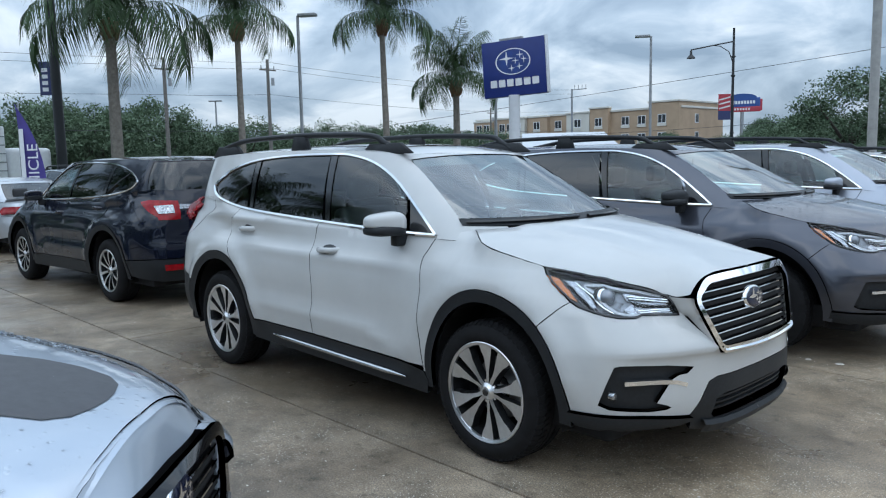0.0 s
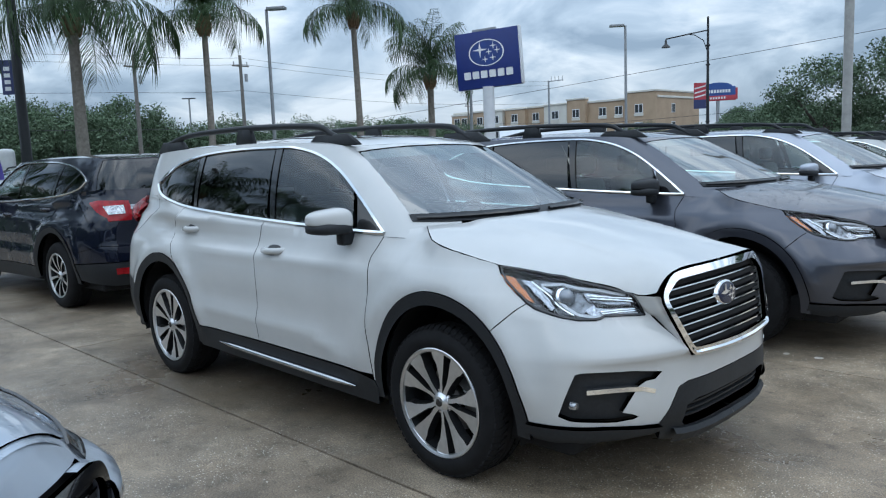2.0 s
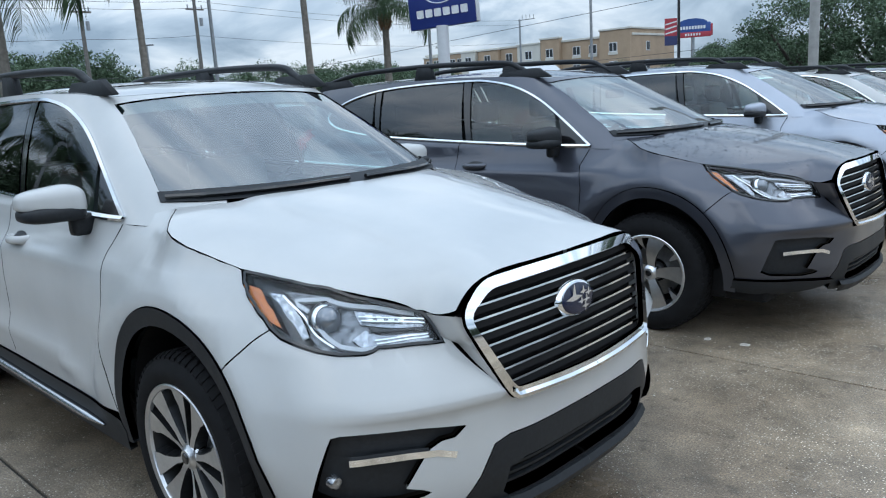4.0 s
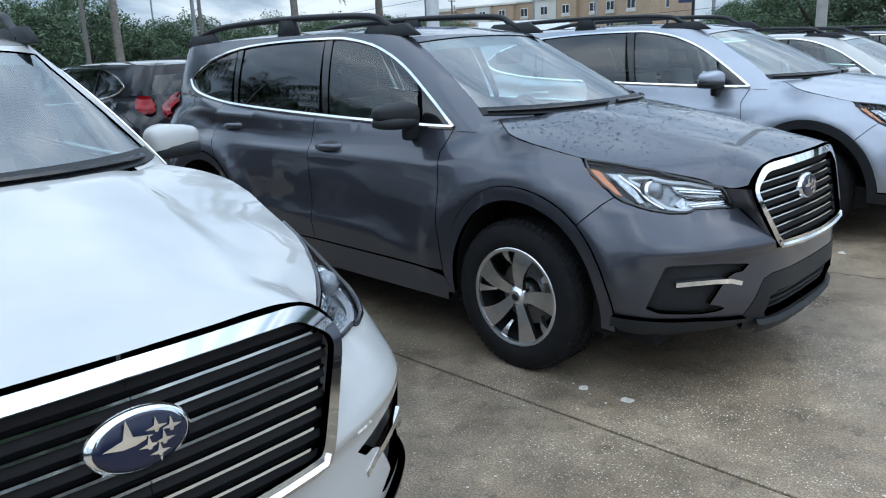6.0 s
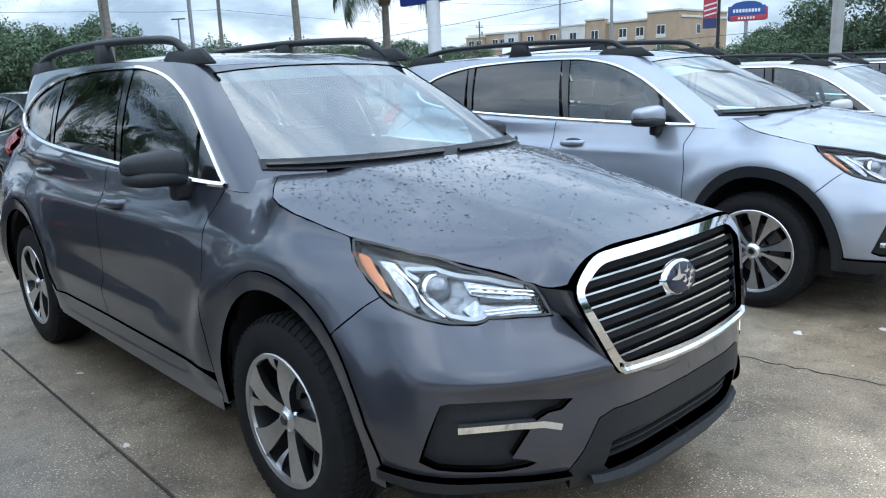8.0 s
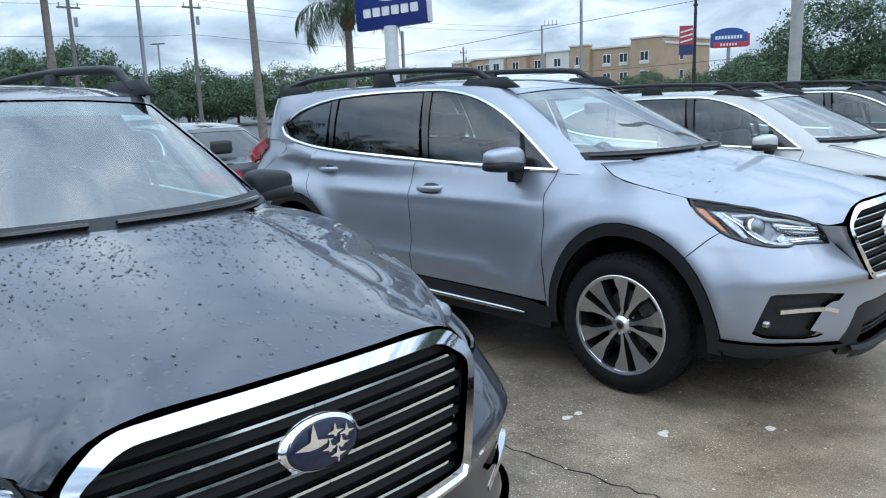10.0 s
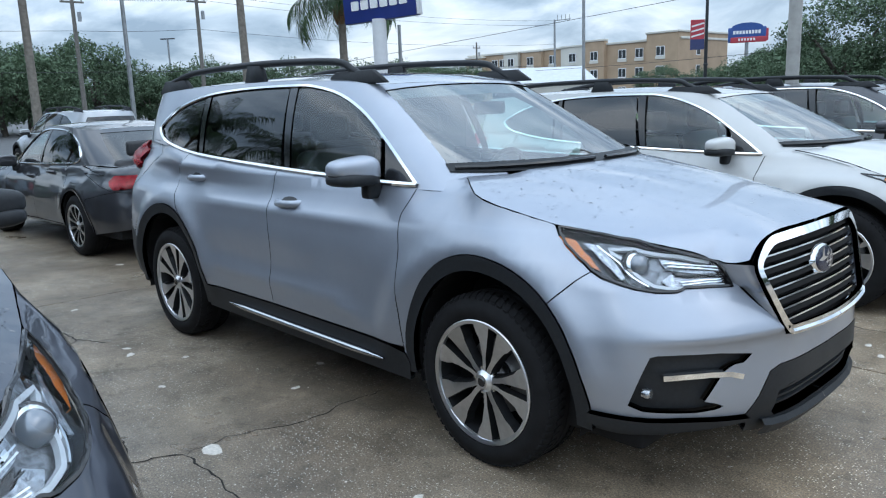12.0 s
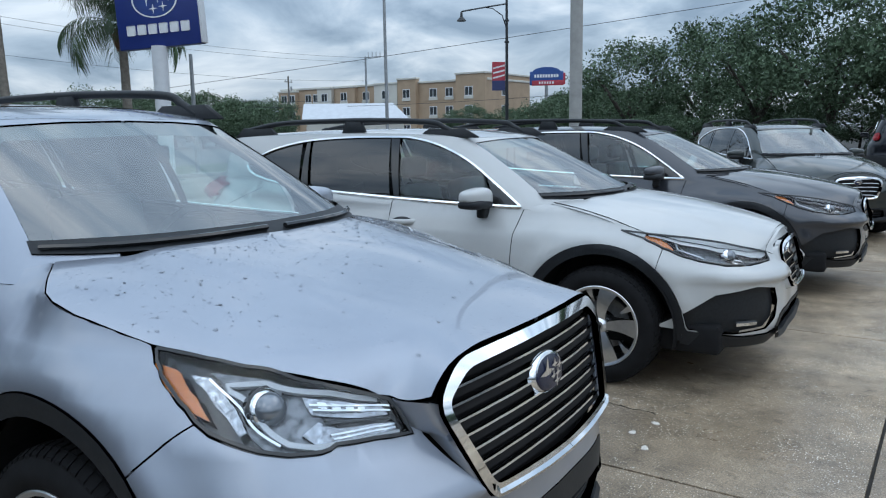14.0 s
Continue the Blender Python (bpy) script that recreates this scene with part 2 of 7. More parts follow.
def mesh_from(name, verts, faces, mat, normals=None, smooth=True):
    me = bpy.data.meshes.new(name)
    me.from_pydata([tuple(map(float, v)) for v in verts], [], [tuple(map(int, f)) for f in faces])
    for mm in (mat if isinstance(mat, (list, tuple)) else [mat]):
        me.materials.append(mm)
    if smooth:
        me.polygons.foreach_set("use_smooth", [True] * len(me.polygons))
    me.update()
    if normals is not None:
        me.normals_split_custom_set_from_vertices([tuple(map(float, n)) for n in normals])
    return me


def part(name, data, parent, label="", mat=None):
    """Links a mesh, or a bmesh with its material, as one part under a thing."""
    if isinstance(data, bmesh.types.BMesh):
        me = bpy.data.meshes.new(name)
        data.to_mesh(me)
        data.free()
        me.materials.append(mat)
        data = me
    ob = new(name, data)
    ob.parent = parent
    return tagged(ob, label)


def thing(name, m, label, category, group="", kind=""):
    ob = new(name)
    ob.empty_display_size = 0.1
    ob.matrix_basis = m
    return tagged(ob, label, category, group, kind)


def smooth_all(bm, angle=35):
    for f in bm.faces:
        f.smooth = True
    for e in bm.edges:
        if len(e.link_faces) == 2 and e.calc_face_angle(0) > radians(angle):
            e.smooth = False


def lathe(profile, n=48, axis="y"):
    """A bmesh turned from (radius, along) pairs round the y axis (or z)."""
    bm = bmesh.new()
    rings = []
    for r, h in profile:
        ring = []
        for i in range(n):
            a = 2 * math.pi * i / n
            c, s = r * math.cos(a), r * math.sin(a)
            ring.append(bm.verts.new((c, h, s) if axis == "y" else (c, s, h)))
        rings.append(ring)
    for a, b in zip(rings[:-1], rings[1:]):
        for i in range(n):
            j = (i + 1) % n
            bm.faces.new((a[i], a[j], b[j], b[i]))
    bmesh.ops.remove_doubles(bm, verts=bm.verts, dist=1e-6)
    bmesh.ops.recalc_face_normals(bm, faces=bm.faces)
    smooth_all(bm)
    return bm


def tube(path, radius, n=8, taper=None, flat=1.0):
    """A bmesh swept along points; taper gives the radius factor along 0..1; flat squashes it upright."""
    p = [Vector(q) for q in path]
    bm = bmesh.new()
    rings = []
    for i, q in enumerate(p):
        d = (p[min(i + 1, len(p) - 1)] - p[max(i - 1, 0)]).normalized()
        a = d.cross(Vector((0, 0, 1)) if abs(d.z) < 0.95 else Vector((1, 0, 0))).normalized()
        b = a.cross(d).normalized()
        r = radius * (taper(i / max(1, len(p) - 1)) if taper else 1)
        rings.append([bm.verts.new(q + r * (math.cos(2 * math.pi * k / n) * a + flat * math.sin(2 * math.pi * k / n) * b)) for k in range(n)])
    for a, b in zip(rings[:-1], rings[1:]):
        for k in range(n):
            bm.faces.new((a[k], a[(k + 1) % n], b[(k + 1) % n], b[k]))
    bm.faces.new(rings[0][::-1])
    bm.faces.new(rings[-1])
    bmesh.ops.recalc_face_normals(bm, faces=bm.faces)
    smooth_all(bm, 50)
    return bm


def box(lo, hi, bevel=0.0, seg=2):
    bm = bmesh.new()
    bmesh.ops.create_cube(bm, size=1)
    lo, hi = Vector(lo), Vector(hi)
    for v in bm.verts:
        v.co = Vector([lo[i] + (v.co[i] + 0.5) * (hi[i] - lo[i]) for i in range(3)])
    if bevel:
        bmesh.ops.bevel(bm, geom=bm.edges[:], offset=bevel, segments=seg, affect="EDGES", profile=0.6)
        smooth_all(bm, 60)
    return bm
# ---------------------------------------------------------------- cars
LAMPIN = [(.755, 1.018), (.61, .962), (.543, .926), (.540, .877), (.595, .866), (.635, .860), (.67, .857), (.725, .877), (.77, .914), (.785, .96)]
SUV = dict(
    base=[(1.065, 0), (1.054, .30), (.995, .54), (.81, .765), (.50, .885), (.1, .94), (-.5, .95), (-1.5, .955), (-2.6, .955), (-3.2, .945), (-3.6, .90), (-3.83, .78), (-3.93, .55), (-3.96, 0)],
    fx=[(.15, -.16), (.25, -.09), (.33, -.035), (.45, -.012), (.60, -.016), (.665, -.012), (.712, .016), (.735, .006), (.85, -.034), (.93, -.055), (1.0, -.075), (1.06, -.11), (1.15, -.20)],
    rx=[(.2, .10), (.35, .03), (.5, 0), (.7, .01), (.8, .03), (1.0, .03), (1.2, .05), (1.35, .10)],
    px=[(.15, -.07), (.25, -.04), (.4, -.015), (.55, 0), (.75, 0), (.9, -.015), (1.0, -.04), (1.06, -.08), (1.12, -.112), (1.18, -.138), (1.22, -.20), (1.3, -.30)],
    g0=[(-.03, 0), (-.07, .30), (-.18, .54), (-.36, .703), (-.60, .795), (-1.0, .808), (-1.65, .81), (-2.5, .805), (-3.2, .775), (-3.6, .70), (-3.80, .53), (-3.86, .25), (-3.87, 0)],
    g1=[(-.93, 0), (-.95, .25), (-1.0, .45), (-1.07, .56), (-1.22, .61), (-1.4, .635), (-1.75, .65), (-2.5, .645), (-3.25, .61), (-3.58, .565), (-3.74, .44), (-3.80, .2), (-3.81, 0)],
    gz=(1.24, 1.66),
    roof=[(-.85, 1.63), (-.95, 1.655), (-1.3, 1.705), (-2.0, 1.73), (-2.8, 1.725), (-3.4, 1.705), (-3.85, 1.66)],
    hood=[(-.3, 1.262), (-.1, 1.25), (.2, 1.212), (.5, 1.158), (.8, 1.085), (.94, 1.035), (1.0, 1.005)],
    hdrop=[(-.24, .042), (.1, .085), (.33, .13), (.6, .14), (.9, .14)],
    hwr=[(-.24, .73), (.1, .77), (.33, .80), (.6, .70), (.8, .57), (.9, .475), (.95, .40)],
    hood_rim=[(.005, 0), (-.03, .3), (-.135, .55), (-.29, .715), (-.05, .748), (.15, .778), (.329, .80), (.5, .755), (.7, .65), (.85, .53), (.895, .47), (.92, .40), (.938, .2), (.943, 0)],
    rim_tip=6,
    lamp=[(.808, 1.062), (.76, 1.045), (.69, 1.014), (.59, .972), (.530, .942), (.524, .857), (.59, .846), (.625, .840), (.67, .836), (.735, .856), (.79, .893), (.825, .938), (.828, .995)],
    lamp_top=5,
    grille=[(0, 1.036), (.25, 1.032), (.385, 1.018), (.505, .92), (.405, .685), (.37, .664), (0, .655)],
    gx=(1.022, .295, .89, .21),
    emblem=(0, .878, .092, .058),
    fog=[(.84, .438), (.805, .612), (.53, .612), (.605, .562), (.645, .505), (.668, .458), (.605, .436), (.61, .420), (.835, .424)],
    fogbar=(.795, .585, .530),
    wheels=((0, .376), (-2.89, .376)), tyre=.376, track=.9, arch=.522, opening=.465,
    belt=[(.0, 1.15), (-.477, 1.165), (-.9, 1.178), (-1.65, 1.20), (-2.55, 1.245), (-3.1, 1.305), (-3.5, 1.335), (-4, 1.33)],
    dlo=[(-.477, 1.172), (-.70, 1.33), (-.95, 1.485), (-1.2, 1.59), (-1.45, 1.642), (-1.655, 1.656), (-2.2, 1.655), (-2.7, 1.628), (-3.05, 1.565), (-3.25, 1.485), (-3.335, 1.42), (-3.25, 1.355), (-3.05, 1.305), (-2.6, 1.252), (-1.65, 1.205), (-.9, 1.18)],
    pillars=[((-1.56, 1.205), (-1.665, 1.655)), ((-2.61, 1.252), (-2.68, 1.63))],
    sailcut=((-.72, 1.18), (-.80, 1.40)),
    doors=(-.50, -1.58, -2.66), sill=.435,
    tail=[(.60, 1.13), (-3.76, 1.10), (-3.64, 1.16), (-3.55, 1.26), (-3.60, 1.322), (.60, 1.32)],
    mirror=(-.74, .975, 1.235), handles=((-1.43, 1.03), (-2.48, 1.115)),
    rails=[(-1.108, .564, 1.672), (-1.22, .572, 1.725), (-1.363, .578, 1.772), (-1.93, .58, 1.797), (-2.46, .575, 1.802), (-3.05, .56, 1.79), (-3.36, .55, 1.75), (-3.55, .54, 1.72)],
    rear_glass=(.60, 1.24, 1.56), lowcut=.36, nose=True,
)

# the big SUV's own nose: fuller low corners, swept back above a fold in the bumper
LOWCAR = dict(SUV)
SUV.update(
    base=[(1.065, 0), (1.054, .30), (1.000, .50), (.90, .70), (.75, .865), (.55, .925), (.1, .945), (-.5, .95), (-1.5, .955), (-2.6, .955), (-3.2, .945), (-3.6, .90), (-3.83, .78), (-3.93, .55), (-3.96, 0)],
    base_up=[(1.03, 0), (1.01, .27), (.930, .495), (.825, .695), (.670, .815), (.50, .885), (.1, .945), (-.5, .95), (-1.5, .955), (-2.6, .955), (-3.2, .945), (-3.6, .90), (-3.83, .78), (-3.93, .55), (-3.96, 0)],
    fx=[(.15, -.16), (.25, -.09), (.33, -.035), (.45, -.012), (.60, -.016), (.665, -.012), (.700, .004), (.735, 0), (.85, -.034), (.93, -.055), (1.0, -.075), (1.06, -.11), (1.15, -.20)],
    gx=(1.024, .24, .89, .21), track=.912,
    hood=[(-.3, 1.262), (-.1, 1.25), (.2, 1.212), (.5, 1.158), (.8, 1.095), (.94, 1.056), (1.0, 1.038)],
    hdrop=[(-.275, .039), (-.163, .060), (-.10, .079), (-.045, .090), (.055, .104), (.2, .118), (.3, .124), (.458, .116), (.548, .115), (.628, .115), (.706, .119), (.776, .126), (.838, .143), (.944, .108), (.99, .09)],
    hwr=[(-.275, .694), (-.163, .785), (-.10, .83), (-.045, .845), (.055, .844), (.2, .816), (.3, .797), (.458, .750), (.548, .714), (.628, .674), (.706, .632), (.776, .584), (.838, .533), (.944, .512), (.99, .512)],
    hpow=[(.1, 2.6), (.5, 2.8), (.75, 3.6), (.9, 6.5), (.99, 7.5)],
    hood_rim=[(.005, 0), (-.03, .3), (-.135, .55), (-.275, .694), (-.163, .785), (-.10, .83), (-.045, .845), (.055, .844), (.2, .816), (.30, .797), (.458, .750), (.548, .714), (.628, .674), (.706, .632), (.776, .584), (.838, .533), (.90, .520), (.944, .510), (.955, .44), (.966, .38), (.980, .2), (.984, 0)],
    rim_tip=9, nose=False, arch=.553, opening=.487, squash=.82,
    lamp=[(.795, 1.060), (.750, 1.042), (.714, 1.026), (.674, 1.010), (.632, .987), (.584, .965), (.533, .940), (.517, .900), (.506, .848), (.596, .854), (.677, .857), (.692, .850), (.712, .846), (.765, .848), (.803, .858), (.828, .874), (.842, .890), (.844, .911), (.840, .948), (.832, .984), (.815, 1.026)],
    lamp_top=7, lamp_seam=17, inside="angular", eye=(.697, .938),
    emblem=(0, .882, .104, .062),
    grille=[(0, 1.036), (.25, 1.033), (.412, 1.026), (.507, .935), (.40, .685), (.37, .664), (0, .655)],
    fog=[(.885, .452), (.851, .634), (.834, .640), (.776, .640), (.653, .634), (.528, .615), (.558, .590), (.597, .588), (.630, .571), (.649, .546), (.700, .458), (.659, .445), (.634, .433), (.652, .426), (.717, .420), (.859, .433)],
    intake=[(0, .548), (.385, .55), (.438, .533), (.487, .445), (.53, .380)],
    doors=(-.47, -1.58, -2.74), handles=((-1.43, 1.03), (-2.54, 1.112)),
)


class Body:
    """The surfaces of a car: side and ends by (s, z), glasshouse by (s, z), hood and roof by (x, w)."""

    def __init__(self, sp):
        self.sp = sp
        c = catmull(sp["base"])
        self.bx, self.bw = c[:, 0], np.maximum(c[:, 1], 0)
        self.bs = np.concatenate([[0], np.cumsum(np.hypot(np.diff(c[:, 0]), np.diff(c[:, 1])))])
        up = catmull(sp["base_up"]) if "base_up" in sp else c
        self.ux, self.uw = up[:, 0], np.maximum(up[:, 1], 0)
        self.swept = "base_up" in sp
        self.fx, self.rx, self.px = spline(sp["fx"]), spline(sp["rx"]), spline(sp["px"])
        a, b = catmull(sp["g0"]), catmull(sp["g1"])
        self.g0, self.g1 = a, b
        self.gs = np.concatenate([[0], np.cumsum(np.hypot(np.diff(a[:, 0]), np.diff(a[:, 1])))])
        self.roofc, self.hoodc = spline(sp["roof"]), spline(sp["hood"])
        self.hd, self.hw = spline(sp["hdrop"]), spline(sp["hwr"])
        self.hp = spline(sp.get("hpow", [(0, 2.6), (1, 2.6)]))
        self.beltz = spline(sp["belt"])
        self.fr, self.re = sp["base"][0][0], sp["base"][-1][0]
        self.deckc = spline(sp["deck"]) if "deck" in sp else None
        self.edge = None
        # the upper edge of the body follows the hood's rim, the waist of the glasshouse and the boot's rim
        rim = self.bonnet(resample(np.array(sp["hood_rim"][3:][::-1], float), .03, False))
        if self.swept:
            rim = rim[rim[:, 0] < .845]
        pts = [tuple(q) for q in rim]
        x0, x1 = sp["dlo"][0][0], sp.get("waist_end", self.re + .45)
        for x in np.linspace(x0, x1, 30):
            z = float(self.beltz(x))
            pts.append(tuple(self.glass(np.array([self.X(x, z, True)]))[0]))
        if self.deckc is None:
            for w in (.66, .5, .35, .2, 0):
                z = float(self.beltz(self.re + .05))
                pts.append(tuple(self.glass(np.array([self.R(w, z, True)]))[0]))
        else:
            pts += [tuple(q) for q in self.boot(np.array(sp["boot_rim"], float))]
        P = np.array(pts)
        d = (P[:, None, 0] - self.bx[None]) ** 2 + (P[:, None, 1] - self.bw[None]) ** 2
        s = self.bs[d.argmin(1)]
        s[0], s[-1] = s[0] if self.swept else 0, self.bs[-1]
        s = np.maximum.accumulate(s) + np.arange(len(s)) * 1e-5
        off = P - self.side(np.stack([s, P[:, 2]], 1))
        self.edge = (s, P[:, 2], off)
        zm = sp["emblem"][1]
        self.gx = sp.get("gx")
        if not self.gx:
            gw, gz = max(q[0] for q in sp["grille"]), [q[1] for q in sp["grille"]]
            q = np.array([self.F(w, z) for w in np.linspace(.02, gw, 7) for z in np.linspace(min(gz), max(gz), 7)])
            P = self.side(q)
            k = np.linalg.lstsq(np.stack([np.ones(len(P)), -(P[:, 2] - zm), -P[:, 1] ** 2], 1), P[:, 0], rcond=None)[0]
            self.gx = (float(k[0]) + .014, float(k[1]), zm, float(k[2]))

    def side(self, p):
        s, z = p[:, 0], p[:, 1]
        s = np.abs(s)
        x, w = np.interp(s, self.bs, self.bx), np.interp(s, self.bs, self.bw)
        st = lambda a, b, q: (lambda t: t * t * (3 - 2 * t))(np.clip((q - a) / (b - a), 0, 1))
        flank = st(.70, .88, w)
        u = (1 - flank) * np.clip((z - .700) / .145, 0, 1) + flank * st(.62, .92, z)
        x, w = x + u * (np.interp(s, self.bs, self.ux) - x), w + u * (np.interp(s, self.bs, self.uw) - w)
        kf, kr = st(self.fr - .75, self.fr - .12, x), st(self.re + .75, self.re + .12, x)
        d = self.px(z) * np.clip(w / .7, 0, 1)
        for cx, cz in self.sp["wheels"]:
            r = np.hypot(x - cx, z - cz)
            ar = self.sp["arch"]
            d = d + .026 * np.exp(-((r - ar - .02) / .075) ** 2) * np.clip((z - .35) * 5, 0, 1)
        xw = self.sp["wheels"][0][0]
        mid = st(self.sp["wheels"][0][0] - .45, self.sp["wheels"][0][0] - .95, x) * st(self.sp["wheels"][1][0] + .35, self.sp["wheels"][1][0] + .8, x)
        zk = np.interp(x, [xw - 2.3, xw - 1.0, xw - .6], [.60, .575, .46])
        d = d - .012 * np.exp(-((z - .72) / .14) ** 2) * mid + .014 * np.exp(-((z - zk) / .05) ** 2) * mid + .008 * np.exp(-((z - .985) / .03) ** 2) * mid
        w = np.maximum(w + d, 0)
        # a fold across the nose above the lamps in the bumper
        fold = kf * .022 * np.clip(1 - np.abs(z - .715) / .055, 0, 1) * np.clip((w - .2) * 6, 0, 1)
        P = np.stack([x + kf * (self.fx(z)) * (1 + (0 if self.swept else .6) * np.clip((w - .5) / .3, 0, 1) * np.clip((z - .70) * 10, 0, 1)) + (.35 if self.swept else 1) * fold + kr * self.rx(z), np.where(np.interp(s, self.bs, self.bw) < 1e-6, 0, w), z], 1)
        if self.edge is not None:
            es, ez, eo = self.edge
            k = st(-.17, 0, z - np.interp(s, es, ez))
            for i in (0, 1):
                P[:, i] += k * np.interp(s, es, eo[:, i])
            P[:, 1] = np.maximum(P[:, 1], 0)
        return P

    def grille(self, p):
        w, z = np.abs(p[:, 0]), p[:, 1]
        x0, sl, zc, b = self.gx
        return np.stack([x0 - sl * (z - zc) - b * w * w, w, z], 1)

    def boot(self, p):
        x, w = p[:, 0], np.abs(p[:, 1])
        return np.stack([x, w, self.deckc(x) - .035 * (w / .7) ** 2.6], 1)

    def glass(self, p):
        s, z = np.abs(p[:, 0]), p[:, 1]
        t = (z - self.sp["gz"][0]) / (self.sp["gz"][1] - self.sp["gz"][0])
        f = [np.interp(s, self.gs, q) for q in (self.g0[:, 0], self.g1[:, 0], self.g0[:, 1], self.g1[:, 1])]
        b = np.clip(4 * t * (1 - t), -1, 1)
        x = f[0] + (f[1] - f[0]) * t
        w = f[2] + (f[3] - f[2]) * t
        x = x + .03 * b * np.clip((.55 - f[2]) / .5, 0, 1) * np.where(s < self.gs[-1] / 2, 1, -1)
        return np.stack([x, np.maximum(w + .016 * b * np.clip(f[2] / .5, 0, 1), 0), z], 1)

    def top(self, p):
        x, w = p[:, 0], np.abs(p[:, 1])
        return np.stack([x, w, self.roofc(x) - .040 * (w / .64) ** 2.8], 1)

    def bonnet(self, p):
        x, w = p[:, 0], np.abs(p[:, 1])
        wr = self.hw(x)
        z = self.hoodc(x) - self.hd(x) * (w / wr) ** self.hp(x)
        line = .50 - .12 * np.clip((x + .1) / 1.0, 0, 1)
        z = z - .010 / (1 + np.exp(-(w - line) / .012)) * np.clip((.9 - x) * 4, 0, 1)
        return np.stack([x, w, z], 1)

    def F(self, w, z, g=False):
        """(s, z) of the front at that half-width."""
        s = np.linspace(0, (self.gs if g else self.bs)[-1] * .45, 700)
        q = (self.glass if g else self.side)(np.stack([s, np.full(700, float(z))], 1))
        k = int(np.argmax(q[:, 1])) + 1
        return (float(np.interp(w, q[:k, 1], s[:k])), float(z))

    def R(self, w, z, g=False):
        e = (self.gs if g else self.bs)[-1]
        s = np.linspace(e, e * .6, 700)
        q = (self.glass if g else self.side)(np.stack([s, np.full(700, float(z))], 1))
        k = int(np.argmax(q[:, 1])) + 1
        return (float(np.interp(w, q[:k, 1], s[:k])), float(z))

    def X(self, x, z, g=False):
        """(s, z) of the flank at that station."""
        e = (self.gs if g else self.bs)[-1]
        s = np.linspace(0, e, 1500)
        q = (self.glass if g else self.side)(np.stack([s, np.full(1500, float(z))], 1))
        return (float(np.interp(-x, -q[:, 0], s)), float(z))

    def surface(self, kind, loops, step=.05, off=0.0, flange=.012, gap=.0028, snap=None):
        """(points, faces, normals) of a trimmed piece, on the half w >= 0."""
        fn = {"side": self.side, "glass": self.glass, "top": self.top, "bonnet": self.bonnet, "boot": self.boot, "grille": self.grille}[kind]
        centre = 1 if kind in ("top", "bonnet", "boot") else 0
        lps = []
        for i, lp in enumerate(loops):
            lp = np.array(lp, float)
            q = resample(lp, step * .7)
            q0 = q.copy()
            if gap:
                keep = np.abs(q[:, centre]) < 1e-6
                end = (self.gs if kind == "glass" else self.bs)[-1]
                far = (np.abs(q[:, 0] - end) < 1e-4) if not centre else np.zeros(len(q), bool)
                q = shrink(q, gap if i == 0 else -gap)
                if len(q) == len(keep):
                    q[keep, centre] = 0
                    q[far, 0] = end
            lps.append(q)
        v, f, rims = cdt(lps, step)
        P = fn(v)
        e = 2e-3
        du = fn(v + [e, 0]) - fn(v - [e, 0]) if not (centre == 0) else fn(np.stack([v[:, 0] + e, v[:, 1]], 1)) - fn(np.stack([np.maximum(v[:, 0] - e, 0), v[:, 1]], 1))
        dv = fn(v + [0, e]) - fn(np.stack([v[:, 0], np.maximum(v[:, 1] - e, 0)], 1) if centre else v - [0, e])
        n = np.cross(du, dv)
        n /= np.linalg.norm(n, axis=1)[:, None] + 1e-12
        if centre:
            n *= np.where(n[:, 2] < 0, -1, 1)[:, None]
        else:
            mid = np.array([(self.fr + self.re) / 2, 0, .8])
            d = P - mid
            d[:, 2] = 0
            n *= np.where((n * d).sum(1) < 0, -1, 1)[:, None]
        at_mid = np.abs(P[:, 1]) < 1e-5
        n[at_mid, 1] = 0
        n /= np.linalg.norm(n, axis=1)[:, None] + 1e-12
        if snap is not None:
            P = snap(v, P)
        P = P + off * n
        tri = P[f]
        fn_ = np.cross(tri[:, 1] - tri[:, 0], tri[:, 2] - tri[:, 0])
        flip = (fn_ * n[f].mean(1)).sum(1) < 0
        f = f.copy()
        f[flip] = f[flip][:, ::-1]
        V, N, Fc = [P], [n], [tuple(t) for t in f]
        k = len(P)
        if flange:
            for i, r in enumerate(rims):
                a = P[r]
                t = np.roll(a, -1, 0) - np.roll(a, 1, 0)
                o = np.cross(t, n[r])
                o /= np.linalg.norm(o, axis=1)[:, None] + 1e-12
                cen = 2 * a.mean(0)
                area = 0.5 * np.sum(v[r][:, 0] * np.roll(v[r][:, 1], -1) - np.roll(v[r][:, 0], -1) * v[r][:, 1])
                V += [a, a - flange * n[r]]
                N += [o, o]
                m = len(r)
                for j in range(m):
                    q = (j + 1) % m
                    if a[j][1] < 1e-4 and a[q][1] < 1e-4:
                        continue
                    Fc.append((k + j, k + q, k + m + q, k + m + j))
                k += 2 * m
        return np.vstack(V), Fc, np.vstack(N)


def sided(geo, sg):
    V, F, N = geo
    if sg > 0:
        return V, F, N
    return V * [1, -1, 1], [tuple(reversed(t)) for t in F], N * [1, -1, 1]


def both(geo):
    V, F, N = geo
    V2, F2, N2 = sided(geo, -1)
    k = len(V)
    return np.vstack([V, V2]), list(F) + [tuple(i + k for i in t) for t in F2], np.vstack([N, N2])


